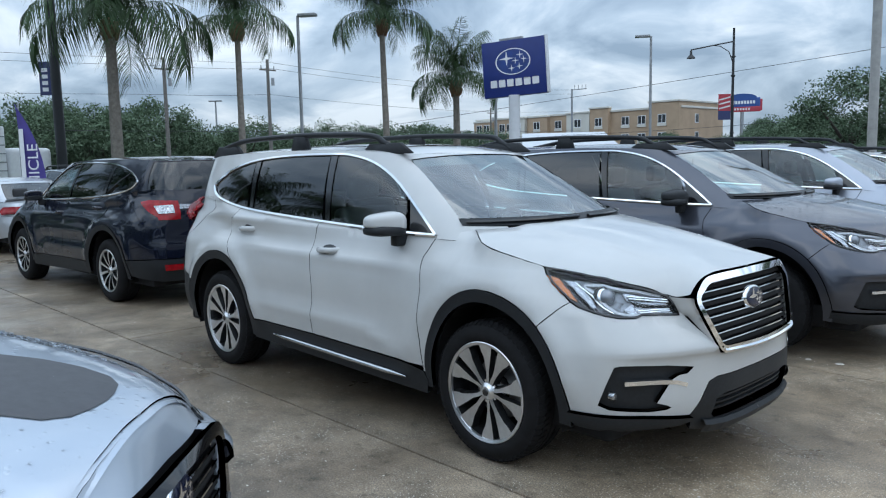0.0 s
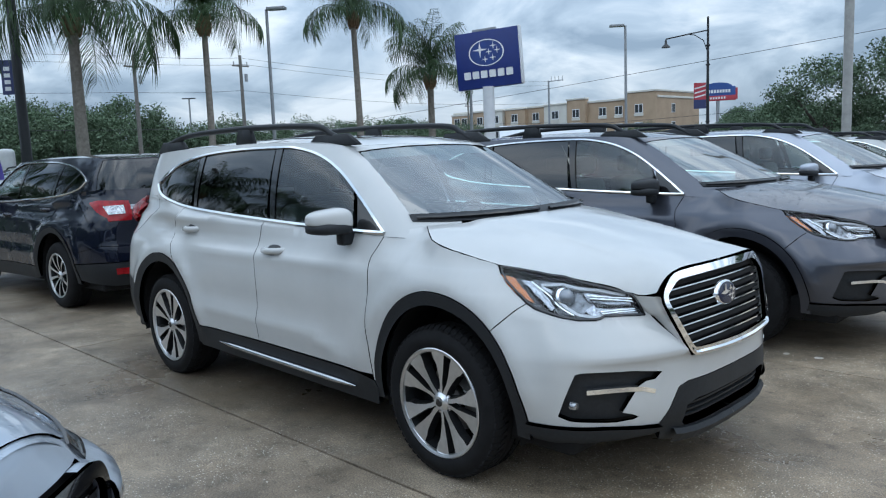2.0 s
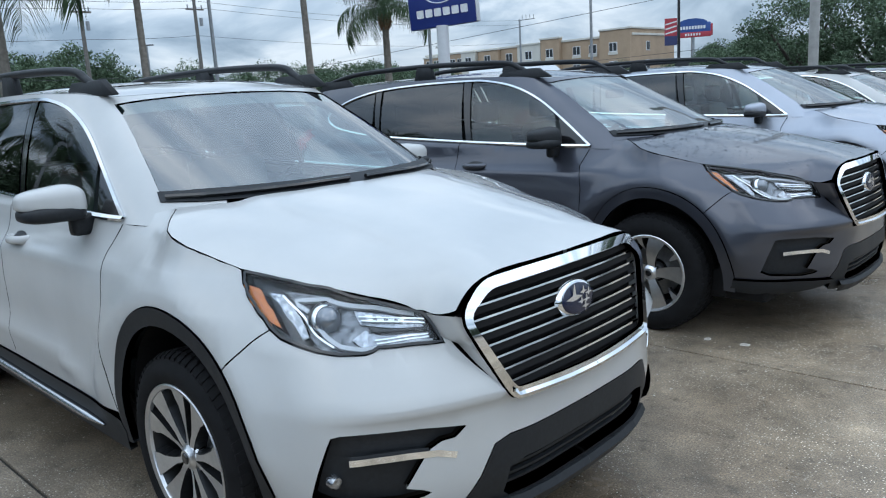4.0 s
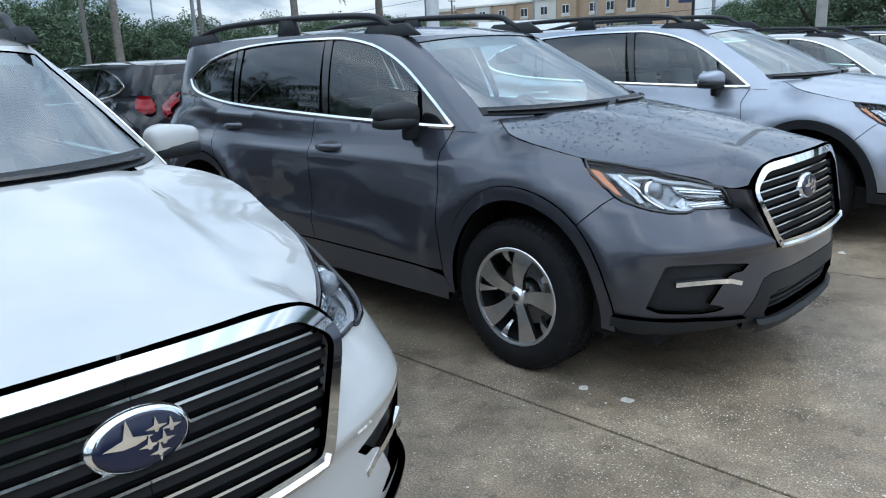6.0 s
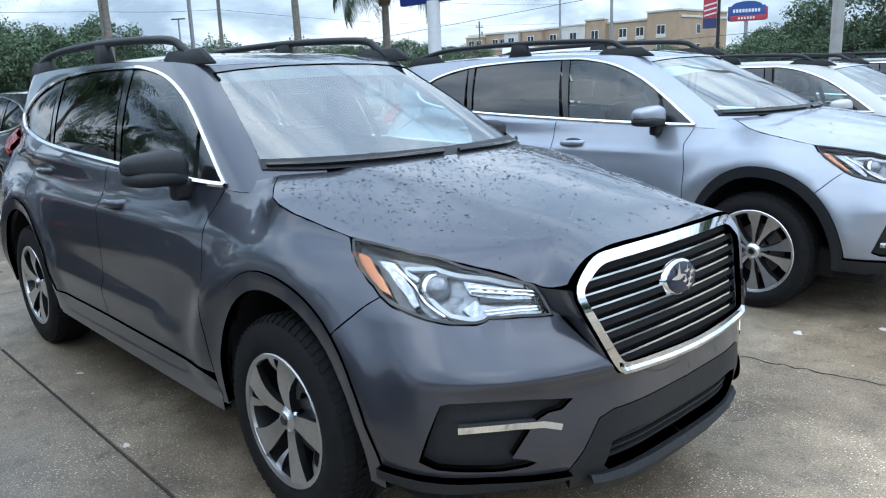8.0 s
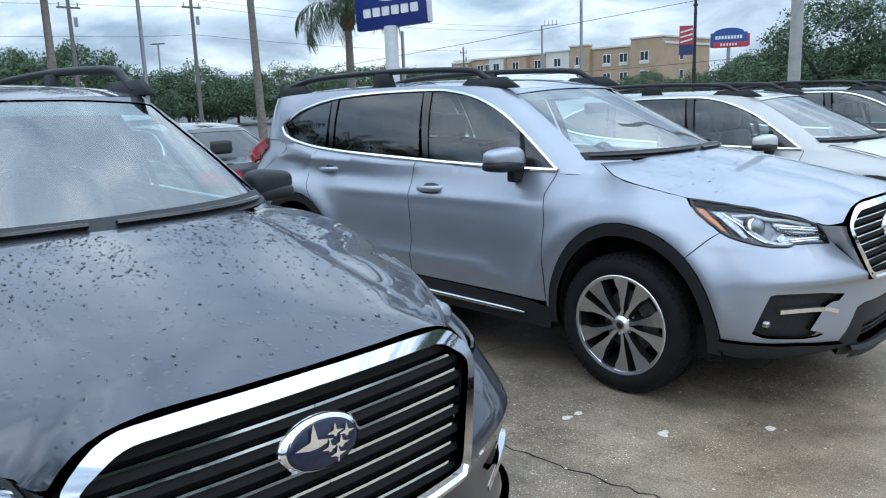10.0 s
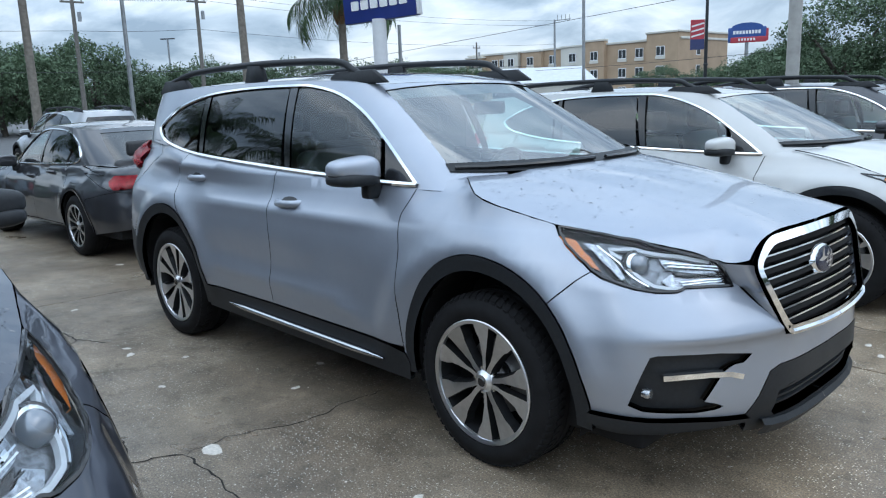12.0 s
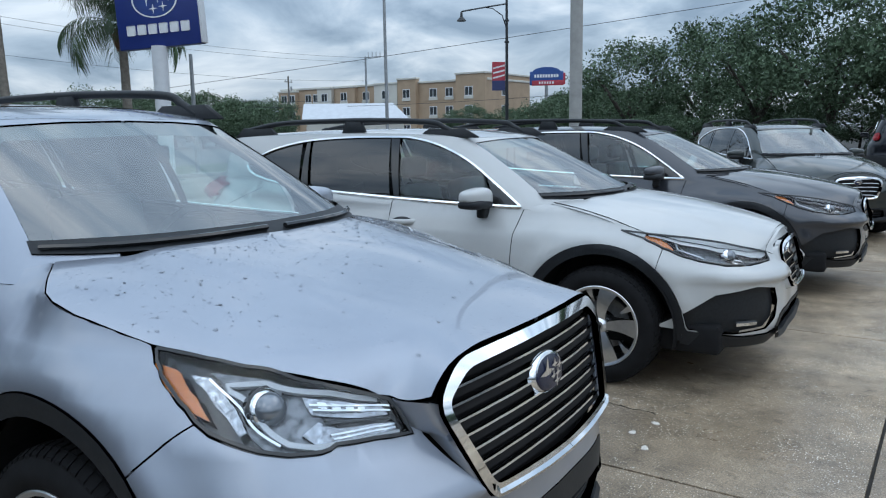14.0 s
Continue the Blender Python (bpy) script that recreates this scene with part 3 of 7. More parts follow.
def put(name, geo, mat, parent, sides="C", label=""):
    """One mesh over the middle ("C") or one for each flank ("RL")."""
    if sides == "C":
        return [part(name, mesh_from(name, *[both(geo)[i] for i in (0, 1)], mat, both(geo)[2]), parent, label)]
    obs = []
    for c in sides:
        g = sided(geo, -1 if c == "R" else 1)
        obs.append(part(name, mesh_from(name, g[0], g[1], mat, g[2]), parent, label))
    return obs


def flipped(bm, sg):
    if sg < 0:
        for v in bm.verts:
            v.co.y = -v.co.y
        bmesh.ops.reverse_faces(bm, faces=bm.faces)
    return bm


def arc(cx, cz, r, a0, a1, n=26):
    return [(cx + r * math.cos(radians(a)), cz + r * math.sin(radians(a))) for a in np.linspace(a0, a1, n)]


def wheel(parent, at, right, R=.376, rim=.256, style="twin", half=.122, tread_on=False):
    """A wheel with its tyre, alloy rim, spokes, cap, nuts and brake."""
    w = new("wheel")
    w.parent = parent
    w.matrix_basis = pose(at[0], at[1], at[2], 0, 0, 0 if right else 180) @ pose(0, 0, 0, 0, 17 if right else 40, 0)
    tag = "black tyre on a machined alloy rim"
    tagged(w, tag)
    h = half
    tread = []
    for y in (-h * .72, -h * .36, 0, h * .36):
        tread += [(R - .001, y + .012), (R, y + h * .36 - .008), (R - .009, y + h * .36 - .006), (R - .009, y + h * .36 + .004)]
    prof = [(rim - .004, -h + .012), (rim + .012, -h - .004), (rim + .045, -h - .010), (R - .045, -h - .006), (R - .018, -h + .010), (R - .006, -h * .80)] + \
        tread[:-2] + [(R - .006, h * .80), (R - .03, h), (rim, h - .01)]
    prof = sorted(prof[:6], key=lambda q: 0) + sorted(prof[6:-3], key=lambda q: q[1]) + prof[-3:]
    part("tyre", lathe(prof, 72), w, "", RUBBER)
    if tread_on:
        V_, F_ = [], []
        for sd in (-1, 1):
            for k in range(64):
                for lane, (ya, yb, rr0, rr1) in enumerate(((.93, .66, R - .013, R + .001), (.60, .30, R + .001, R + .002))):
                    a0 = 2 * math.pi * (k + .5 * lane) / 64
                    b_ = len(V_)
                    for yy, rr2 in ((ya, rr0), (yb, rr1)):
                        for da in (-.031, .031):
                            for dr_ in (-.012, .003):
                                V_.append(((rr2 + dr_) * math.cos(a0 + da + (.03 if yy == yb else 0)), sd * h * yy, (rr2 + dr_) * math.sin(a0 + da + (.03 if yy == yb else 0))))
                    F_ += [(b_ + 1, b_ + 3, b_ + 7, b_ + 5), (b_, b_ + 1, b_ + 5, b_ + 4), (b_ + 2, b_ + 6, b_ + 7, b_ + 3), (b_, b_ + 2, b_ + 3, b_ + 1)]
        tagged(part("tread", mesh_from("tread", V_, F_, RUBBER, None, False), w), "", "", "", "stuff")
    part("rim_barrel", lathe([(rim, -h + .005), (rim - .012, -h + .014), (rim - .022, -h + .05), (rim - .03, .04), (rim - .02, h - .02)], 56), w, "", POCKET)
    part("rim_lip", lathe([(rim + .003, -h + .004), (rim + .005, -h - .002), (rim + .001, -h - .005), (rim - .014, -h + .001), (rim - .017, -h + .014)], 72), w, "", ALLOY)
    part("brake_disc", lathe([(.075, .0), (.165, -.002), (.168, .02), (.07, .022)], 40), w, "", STEEL)
    part("brake_back", lathe([(.02, .045), (rim - .03, .05)], 40), w, "", DARK)

    def blade(a, r0, r1, w0, w1, y0, y1, bend=0.0, skew=0.0):
        me_v, me_f = [], []
        n = 7
        for i in range(n):
            t = i / (n - 1)
            r = r0 + (r1 - r0) * t
            ww = w0 + (w1 - w0) * t ** 1.3
            y = y0 + (y1 - y0) * t - .012 * math.sin(math.pi * t)
            c = bend * math.sin(math.pi * t) + skew * t
            for dx, dy in ((-.5, .0), (.5, .0), (.5 * .8, .032), (-.5 * .8, .032)):
                q = (r, y + dy, c + dx * ww)
                ca, sa = math.cos(radians(a)), math.sin(radians(a))
                me_v.append((q[0] * ca - q[2] * sa, q[1], q[0] * sa + q[2] * ca))
        mats = []
        for i in range(n - 1):
            b, d = 4 * i, 4 * i + 4
            me_f += [(b, b + 1, d + 1, d), (b + 1, b + 2, d + 2, d + 1), (b + 2, b + 3, d + 3, d + 2), (b + 3, b, d, d + 3)]
            mats += [0, 1, 1, 1]
        me = mesh_from("spoke", me_v, me_f, [ALLOY, POCKET], None, False)
        me.polygons.foreach_set("material_index", mats)
        part("spoke", me, w)
    if style == "twin":
        # pairs of blades: a narrow slot inside the pair, a deep dark pocket between pairs
        rs = (.040, .075, .105, .140, .175, .210, .240, rim - .004)
        inn = (.001, .006, .015, .018, .020, .022, .024, .026)
        out = (.022, .028, .038, .054, .072, .092, .109, .118)
        for k in range(5):
            a = radians(72 * k + 90)
            for sg in (-1, 1):
                me_v, me_f, mats = [], [], []
                for r, u0, u1 in zip(rs, inn, out):
                    y = -h + .022 - .020 * (r / rim) ** 2
                    rr_ = math.sqrt(max(r * r - (u1 * .85) ** 2, 1e-6)) if r > .2 else r
                    for q0, q1, dy in ((r, u0, .0), (rr_, u1, .004), (rr_, u1 + .010, .048), (r, u0 - .002 if u0 > .005 else 0, .040)):
                        v, w_ = q0, sg * q1
                        me_v.append((v * math.cos(a) - w_ * math.sin(a), y + dy, v * math.sin(a) + w_ * math.cos(a)))
                for i in range(len(rs) - 1):
                    b, d = 4 * i, 4 * i + 4
                    fs = [(b, b + 1, d + 1, d), (b + 1, b + 2, d + 2, d + 1), (b + 2, b + 3, d + 3, d + 2), (b + 3, b, d, d + 3)]
                    me_f += fs if sg < 0 else [f_[::-1] for f_ in fs]
                    mats += [0, 1, 1, 1]
                me = mesh_from("spoke", me_v, me_f, [ALLOY, POCKET], None, False)
                me.polygons.foreach_set("material_index", mats)
                part("spoke", me, w)
    elif style == "fan":
        for k in range(5):
            a = 72 * k + 90
            blade(a, .045, rim - .006, .050, .118, -h + .022, -h + .003, .014, .0)
            blade(a + 33, .15, rim - .006, .012, .045, -h + .05, -h + .012, .0, .0)
    else:
        for k in range(10):
            blade(36 * k + 90, .045, rim - .006, .018, .04, -h + .030, -h + .006)
    part("hub", lathe([(0, -h + .008), (.03, -h + .008), (.036, -h + .014), (.048, -h + .022), (.052, -h + .05), (.05, .02)], 32), w, "", ALLOY)
    part("centre_cap", lathe([(0, -h + .002), (.017, -h + .003), (.021, -h + .007), (.022, -h + .014)], 24), w, "", GLOSSBLACK)
    for k in range(5):
        a = radians(72 * k + 54)
        bm = lathe([(0, -h + .030), (.008, -h + .031), (.010, -h + .036), (.010, -h + .06)], 10)
        bmesh.ops.translate(bm, verts=bm.verts, vec=(.056 * math.cos(a), 0, .056 * math.sin(a)))
        part("lug_nut", bm, w, "", CHROME)
    return w


def strip(pts, width, normals, thick=.004):
    """A flat moulding along points of a surface."""
    p, n = np.array(pts, float), np.array(normals, float)
    t = np.gradient(p, axis=0)
    b = np.cross(n, t)
    b /= np.linalg.norm(b, axis=1)[:, None] + 1e-12
    V, F = [], []
    for i in range(len(p)):
        for a, h in ((-.5, -.004), (-.38, thick), (.38, thick), (.5, -.004)):
            V.append(p[i] + b[i] * a * width + n[i] * h)
    for i in range(len(p) - 1):
        for k in range(3):
            F.append((4 * i + k, 4 * i + k + 1, 4 * i + k + 5, 4 * i + k + 4))
    return np.array(V), F


def normals_of(B, fn, q):
    q = np.array(q, float)
    e = 1e-3
    n = np.cross(fn(q + [e, 0]) - fn(q - [e, 0]), fn(q + [0, e]) - fn(q - [0, e]))
    n /= np.linalg.norm(n, axis=1)[:, None] + 1e-12
    P = fn(q)
    d = P - np.array([(B.fr + B.re) / 2, 0, .8])
    d[:, 2] = 0
    n *= np.where((n * d).sum(1) < 0, -1, 1)[:, None]
    return P, n


def moulding(name, B, fn, q, width, mat, parent, thick=.005, lift=.002, label="", sides="RL", tilt=0.0):
    q = resample(q, .03, False)
    P, n = normals_of(B, fn, q)
    if tilt:
        n = n + [0, 0, tilt]
        n /= np.linalg.norm(n, axis=1)[:, None]
    V, F = strip(P + lift * n, width, n, thick)
    for c in sides:
        sg = -1 if c == "R" else 1
        bm = bmesh.new()
        vs = [bm.verts.new((v[0], v[1], v[2])) for v in V]
        for f in F:
            bm.faces.new([vs[i] for i in f])
        bmesh.ops.recalc_face_normals(bm, faces=bm.faces)
        smooth_all(bm, 40)
        part(name, flipped(bm, sg), parent, label, mat)


def oval(bmat, parent, name, at, ry, rz, depth, tilt=0.0, label=""):
    prof = [(0, depth), (.8, depth * .98), (.95, depth * .7), (1.0, 0)]
    bm = lathe([(r, h) for r, h in prof], 40, "z")
    for v in bm.verts:
        x, y, z = v.co
        v.co = (z, x * ry, y * rz)
    bmesh.ops.rotate(bm, verts=bm.verts, matrix=Matrix.Rotation(radians(-tilt), 3, "Y"))
    bmesh.ops.translate(bm, verts=bm.verts, vec=at)
    bmesh.ops.recalc_face_normals(bm, faces=bm.faces)
    part(name, bm, parent, label, bmat)


def fillet(pts, d, n=5):
    """An open outline with its inner corners rounded."""
    p = [np.array(q, float) for q in pts]
    out = [p[0]]
    for a, b, c in zip(p[:-2], p[1:-1], p[2:]):
        u, v = a - b, c - b
        lu, lv = np.linalg.norm(u), np.linalg.norm(v)
        s, e = b + u / lu * min(d, lu * .48), b + v / lv * min(d, lv * .48)
        for t in np.linspace(0, 1, n):
            out.append((1 - t) ** 2 * s + 2 * t * (1 - t) * b + t * t * e)
    return out + [p[-1]]


def build_car(name, m, label, category, paint, sp=SUV, rim_style="twin", rim=.256, clad=True, chrome_sill=False, group="", mirror_paint=None, rails=True, grille_frame=CHROME, detail=True, arch_mat=None, fog=True, rail_mat=None, lamps_front=True, sunroof=False, beads=0, decal=None, drops=1500):
    B = Body(sp)
    car = thing(name, m, label, category, group)
    W = sp["wheels"]
    ar, F, X, R = sp["arch"], B.F, B.X, B.R
    D = sp["doors"]
    xs, zc = W[0]
    xr = W[1][0]
    sill = sp["sill"]
    st = .05 if detail else .08
    arch_mat = arch_mat or (CLAD if clad else paint)
    # the rim of the hood in space, and a snap of the body's upper edges on to it
    hr = np.array(sp["hood_rim"], float)
    tip = sp["rim_tip"]
    lamp = [F(*p) for p in sp["lamp"]]
    lt = sp["lamp_top"]

    # front bumper
    low = sp["lowcut"]
    sq = sp.get("squash", 1.0)
    af = ar * sq

    def wheel_arc(cx, cz, r, a0, a1, n=26):
        """The opening's outline; the front one is flattened towards the door."""
        return [(cx + (x - cx) * (sq if x < cx and cx == xs else 1), z) for x, z in arc(cx, cz, r, a0, a1, n)]
    ls = sp.get("lamp_seam", len(sp["lamp"]) - 2)
    take = sp.get("intake")
    archF = arc(xs, zc, ar, 3 if take else 6, 48, 10)
    g = [F(*p) for p in sp["grille"]]
    bumper = [(0, .462), F(.30, .462), F(.385, .44), F(.42, .36), F(.50, .343), F(.65, .343), F(.82, .385)] + [X(x, z) for x, z in archF]
    if take:
        bumper = [(0, take[0][1])] + [F(*q) for q in take[1:]] + [F(.62, .387), F(.75, .400), F(.86, .404)] + [X(x, z) for x, z in archF]
    bumper += lamp[lt:ls + 1][::-1] + [lamp[lt - 1]] + [g[3], g[4], g[5], (0, sp["grille"][-1][1])]
    holes = [[F(*p) for p in sp["fog"]]] if fog else []
    put("front_bumper", B.surface("side", [bumper] + holes, .034 if detail else st, 0, .015), paint, car)
    if sp.get("nose"):
        es, ez, _ = B.edge
        k = [i for i in range(len(es)) if 1e-3 < es[i] < lamp[lt - 1][0] - .02][::-1]
        put("nose_panel", B.surface("side", [[(0, sp["grille"][0][1]), g[1], g[2], g[3], lamp[lt - 1]] + [(float(es[i]), float(ez[i]) - .006) for i in k[::2]] + [(0, float(ez[0]) - .006)]], .04, 0, .012), paint, car)
    # fenders
    hood_side = [tuple(p) for p in hr[3:tip + 1]]
    hz = B.bonnet(np.array(hood_side))
    fd = [X(D[0], .6), X(D[0] - .015, .9), X(D[0] - .05, 1.05)] if take else [X(D[0] + .0, .6), X(D[0] + .01, .9), X(D[0] + .05, 1.08)]
    fender = [lamp[ls]] + [X(x, z) for x, z in wheel_arc(xs, zc, ar, 48, 176, 26)] + [X(D[0] + .012, low), X(D[0], low)] + fd + [X(sp["dlo"][0][0] + .005, float(B.beltz(sp["dlo"][0][0])))]
    fender += [X(q[0], q[2]) for q in hz] + lamp[ls + 1:][::-1]
    put("fender", B.surface("side", [fender], st, 0, .012), paint, car, "RL")
    # doors
    bz = lambda x: float(B.beltz(x))
    d1 = [X(D[0], sill)] + fd + [X(sp["dlo"][0][0] + .005, bz(sp["dlo"][0][0])), X(-.9, bz(-.9)), X(-1.3, bz(-1.3)), X(D[1] + (-.045 if take else .01), bz(D[1]))] + ([X(D[1] - .045, 1.08)] if take else []) + [X(D[1], .8), X(D[1], sill + .02)]
    put("front_door", B.surface("side", [d1], st), paint, car, "RL")
    a2 = [q for q in arc(xr, zc, ar, 58, 6, 12)]
    dr = [X(D[2], bz(D[2])), X(D[2] - .085, 1.13), X(D[2] - .02, 1.0), X(D[2] + .07, .90)] if take else [X(D[2], bz(D[2])), X(D[2] - .03, 1.12), X(D[2] + .0, .95)]
    d2 = [X(D[1], sill + .02), X(D[1], .8)] + ([X(D[1] - .045, 1.08)] if take else []) + [X(D[1] + (-.045 if take else .01), bz(D[1])), X((D[1] + D[2]) / 2, bz((D[1] + D[2]) / 2))] + dr + [X(x, z) for x, z in a2] + [X(xr + ar, sill + .02)]
    put("rear_door", B.surface("side", [d2], st), paint, car, "RL")
    for loop in (d1, d2):
        put("door_card", B.surface("side", [loop], .09, -.07, 0, 0), CLAD, car, "RL")
    # quarter panel, tailgate, rear bumper
    end = B.bs[-1]
    rb = .62
    q1 = dr + [X(x, z) for x, z in arc(xr, zc, ar, 58, 148, 18)] + [X(xr - ar * .86, rb + .03), R(.80, .74), R(.80, .9), R(.78, bz(B.re) - .08), R(.74, bz(B.re + .06)), X(B.re + .46, bz(B.re + .46)), X(B.re + .86, bz(B.re + .86))]
    put("quarter_panel", B.surface("side", [q1], st), paint, car, "RL")
    q2 = [R(.80, .74), (end, .70), (end, bz(B.re)), R(.74, bz(B.re + .06)), R(.78, bz(B.re) - .08), R(.80, .9)]
    put("tailgate", B.surface("side", [q2], st), paint, car)
    mid = sp.get("bumper_step")
    aa = arc(xr, zc, ar, 148, 178, 12)
    if mid:
        up_ = [q for q in aa if q[1] >= mid]
        aa = [q for q in aa if q[1] < mid]
        put("bumper_skin", B.surface("side", [[X(x, z) for x, z in up_] + [X(xr - ar * .97, mid), R(.80, mid + .02), (end, mid + .02), (end, .70), R(.80, .74), X(xr - ar * .86, rb + .03)]], st), paint, car)
        q3 = [X(x, z) for x, z in aa] + [X(xr - ar, low), R(.7, .30), (end, .30), (end, mid + .015), R(.80, mid + .015), X(xr - ar * .97, mid - .005)]
        put("rear_reflector", B.surface("side", [[R(.52, .435), R(.70, .435), R(.71, .50), R(.52, .50)]], .03, .016, 0, 0), RED, car, "RL", "red bumper reflector")
        put("tail_garnish", B.surface("side", [[(end, 1.115), R(.50, 1.115), R(.50, 1.165), (end, 1.165)]], .05, .012, 0, 0), REFLECTOR, car, "C", "bright strip between the tail lamps")
    else:
        q3 = [X(x, z) for x, z in aa] + [X(xr - ar, low), R(.7, .36), (end, .36), (end, .70), R(.80, .74), X(xr - ar * .86, rb + .03)]
    put("rear_bumper", B.surface("side", [q3], st), CLAD if clad else paint, car)
    # arches and sill
    for cx, cz in W:
        lo, hi = (-6, 186)
        ring = [X(x, z) for x, z in wheel_arc(cx, cz, ar - .001, lo, hi, 30)] + [X(x, z) for x, z in wheel_arc(cx, cz, sp["opening"], hi, lo, 30)]
        put("wheel_arch_trim", B.surface("side", [ring], .05, .006, .03, 0), arch_mat, car, "RL")
        for sg in (-1, 1):
            bm = bmesh.new()
            rows = []
            for x, z in wheel_arc(cx, cz, sp["opening"] + .012, -12, 192, 22):
                rows.append([bm.verts.new((x, y, z)) for y in (sg * .90, sg * .60)])
            for a, b in zip(rows[:-1], rows[1:]):
                bm.faces.new((a[0], a[1], b[1], b[0]))
            bm.faces.new([r[1] for r in rows])
            part("wheel_well", bm, car, "", DARK)
    sl = [X(xs - af + .02, low), X(xs - af - .005, low + .045), X(D[0] - .10, sill - .002), X(D[1], sill + .018), X(xr + ar, sill + .018), X(xr + ar - .03, .31), X(xs - af - .0, .275)]
    put("sill_trim", B.surface("side", [sl], st, .008, .03, 0), CLAD if clad else paint, car, "RL")
    if chrome_sill:
        P, nn = normals_of(B, B.side, [X(x, .350 + .022 * (-.62 - x)) for x in np.linspace(-.615, -2.07, 22)])
        for sg in (-1, 1):
            bm = tube([tuple(q) for q in P + .018 * nn], .023, 10, lambda t: max(.12, min(1, 9 * t, 9 * (1 - t))) ** .6, .75)
            part("sill_strip", flipped(bm, sg), car, "chrome sill strip", SATIN)
    # hood, roof and glasshouse
    hoodloop = [tuple(p) for p in hr]
    put("hood", B.surface("bonnet", [hoodloop], st * .9, 0, .02), paint, car)
    rs = resample(hr[3:tip], .03, False)
    put("fender_lip", B.surface("bonnet", [[(float(x), float(w) - .03) for x, w in rs] + [(float(x), float(w) + (.004 if take else .022)) for x, w in rs[::-1]]], .03, -.007, 0, 0), CLAD if take else paint, car, "RL")
    if not take:
        rn = resample(hr[tip:], .03, False)
        put("nose_lip", B.surface("bonnet", [[(float(x) - .03, float(w) * .97) for x, w in rn] + [(float(x) + .02, float(w) * 1.02) for x, w in rn[::-1]]], .03, -.006, 0, 0), paint, car)
    eg = B.gs[-1]
    dlo = [tuple(q) for q in catmull(sp["dlo"] + [sp["dlo"][0]], 4)[:-1]]
    DL = [X(x, z, True) for x, z in dlo]
    n = 60
    ss = np.linspace(0, eg, n)
    lowp = [(s, (sp["gz"][0] - .012) if s < eg * .13 else bz(float(B.glass(np.array([[s, 1.2]]))[0, 0])) - .012) for s in ss]
    topz = []
    for s in ss:
        z = sp["gz"][1]
        for _ in range(6):
            q = B.glass(np.array([[s, z]]))
            z = float(B.top(q[:, :2])[0, 2])
        topz.append((s, z))
    wtop = [B.F(w, B.top(np.array([[sp["g1"][0][0] - .02, w]]))[0, 2] - .018, True) for w in (sp["g1"][3][1] + .012, .45, .25)]
    wtop.append((0, wtop[-1][1] + .004))
    wb = sp["gz"][0]
    screen = [(0, wb), F(.35, wb, True), F(.6, wb, True), F(sp["g0"][3][1] + .0, wb + .002, True)] + [F(sp["g0"][3][1] + (sp["g1"][3][1] - sp["g0"][3][1]) * k + .004, wb + (wtop[0][1] - wb) * k, True) for k in (.3, .6, .85)] + wtop
    rw, rz0, rz1 = sp["rear_glass"]
    rear = [(eg, rz0), R(rw, rz0 + .01, True), R(rw * .94, (rz0 + rz1) / 2, True), R(rw * .84, rz1 - .01, True), (eg, rz1)]
    put("upper_body", B.surface("glass", [lowp + topz[::-1], screen, DL, rear], st, 0, .02, .0), paint, car)
    put("windscreen", B.surface("glass", [screen], .07, -.004, .004, .001), CLEAR, car)
    put("windscreen_band", B.surface("glass", [[wtop[3], wtop[2], wtop[1], wtop[0], (wtop[0][0] - .004, wtop[0][1] - .045), (wtop[1][0], wtop[1][1] - .05), (0, wtop[3][1] - .055)]], .07, -.007, 0, .001), plain_band, car)
    base_band = [(0, wb - .016), F(.35, wb - .016, True), F(.6, wb - .016, True), F(sp["g0"][3][1] + .012, wb - .012, True), F(sp["g0"][3][1] - .002, wb + .022, True), F(.6, wb + .024, True), F(.35, wb + .024, True), (0, wb + .024)]
    put("screen_base", B.surface("glass", [base_band], .07, .006, .01, 0), CLAD, car)
    put("cabin_lining", B.surface("glass", [lowp + topz[::-1], screen, DL, rear], .09, -.03, 0, 0), LINING, car)
    put("headliner", B.surface("top", [[(float(q[0]), float(q[1])) for q in B.glass(np.array(topz))]], .09, -.04, 0, 0), LINING, car)
    put("rear_window", B.surface("glass", [rear], .07, -.004, .004, .001), PRIVACY, car)
    put("roof", B.surface("top", [[(float(q[0]), float(q[1])) for q in B.glass(np.array(topz))]], st, .001, .01, 0), paint, car)
    if sunroof:
        put("sunroof", B.surface("top", [[(-1.25, 0), (-1.27, .40), (-1.32, .44), (-2.55, .42), (-2.6, .38), (-2.6, 0)]], .08, .004, .006, 0), GLOSSBLACK, car, "C", "dark glass sunroof")
    if B.deckc is not None:
        put("boot_lid", B.surface("boot", [[tuple(q) for q in sp["boot_rim"]] + [tuple(q) for q in sp["boot_front"]]], st, 0, .015), paint, car)
    if beads:
        rb_ = np.random.RandomState(beads)
        V_, F_ = [], []
        c_ = np.stack([rb_.uniform(-.2, .93, 9000), rb_.uniform(-.78, .78, 9000)], 1)
        ok_ = inside(np.abs(c_) * [0, 1] + c_ * [1, 0], [shrink(np.vstack([hr, [[.93, 0]], [[.09, 0]]]), .03)]) & (rb_.uniform(size=9000) < .12 + .88 * np.clip((.60 - c_[:, 0]) / .5, 0, 1))
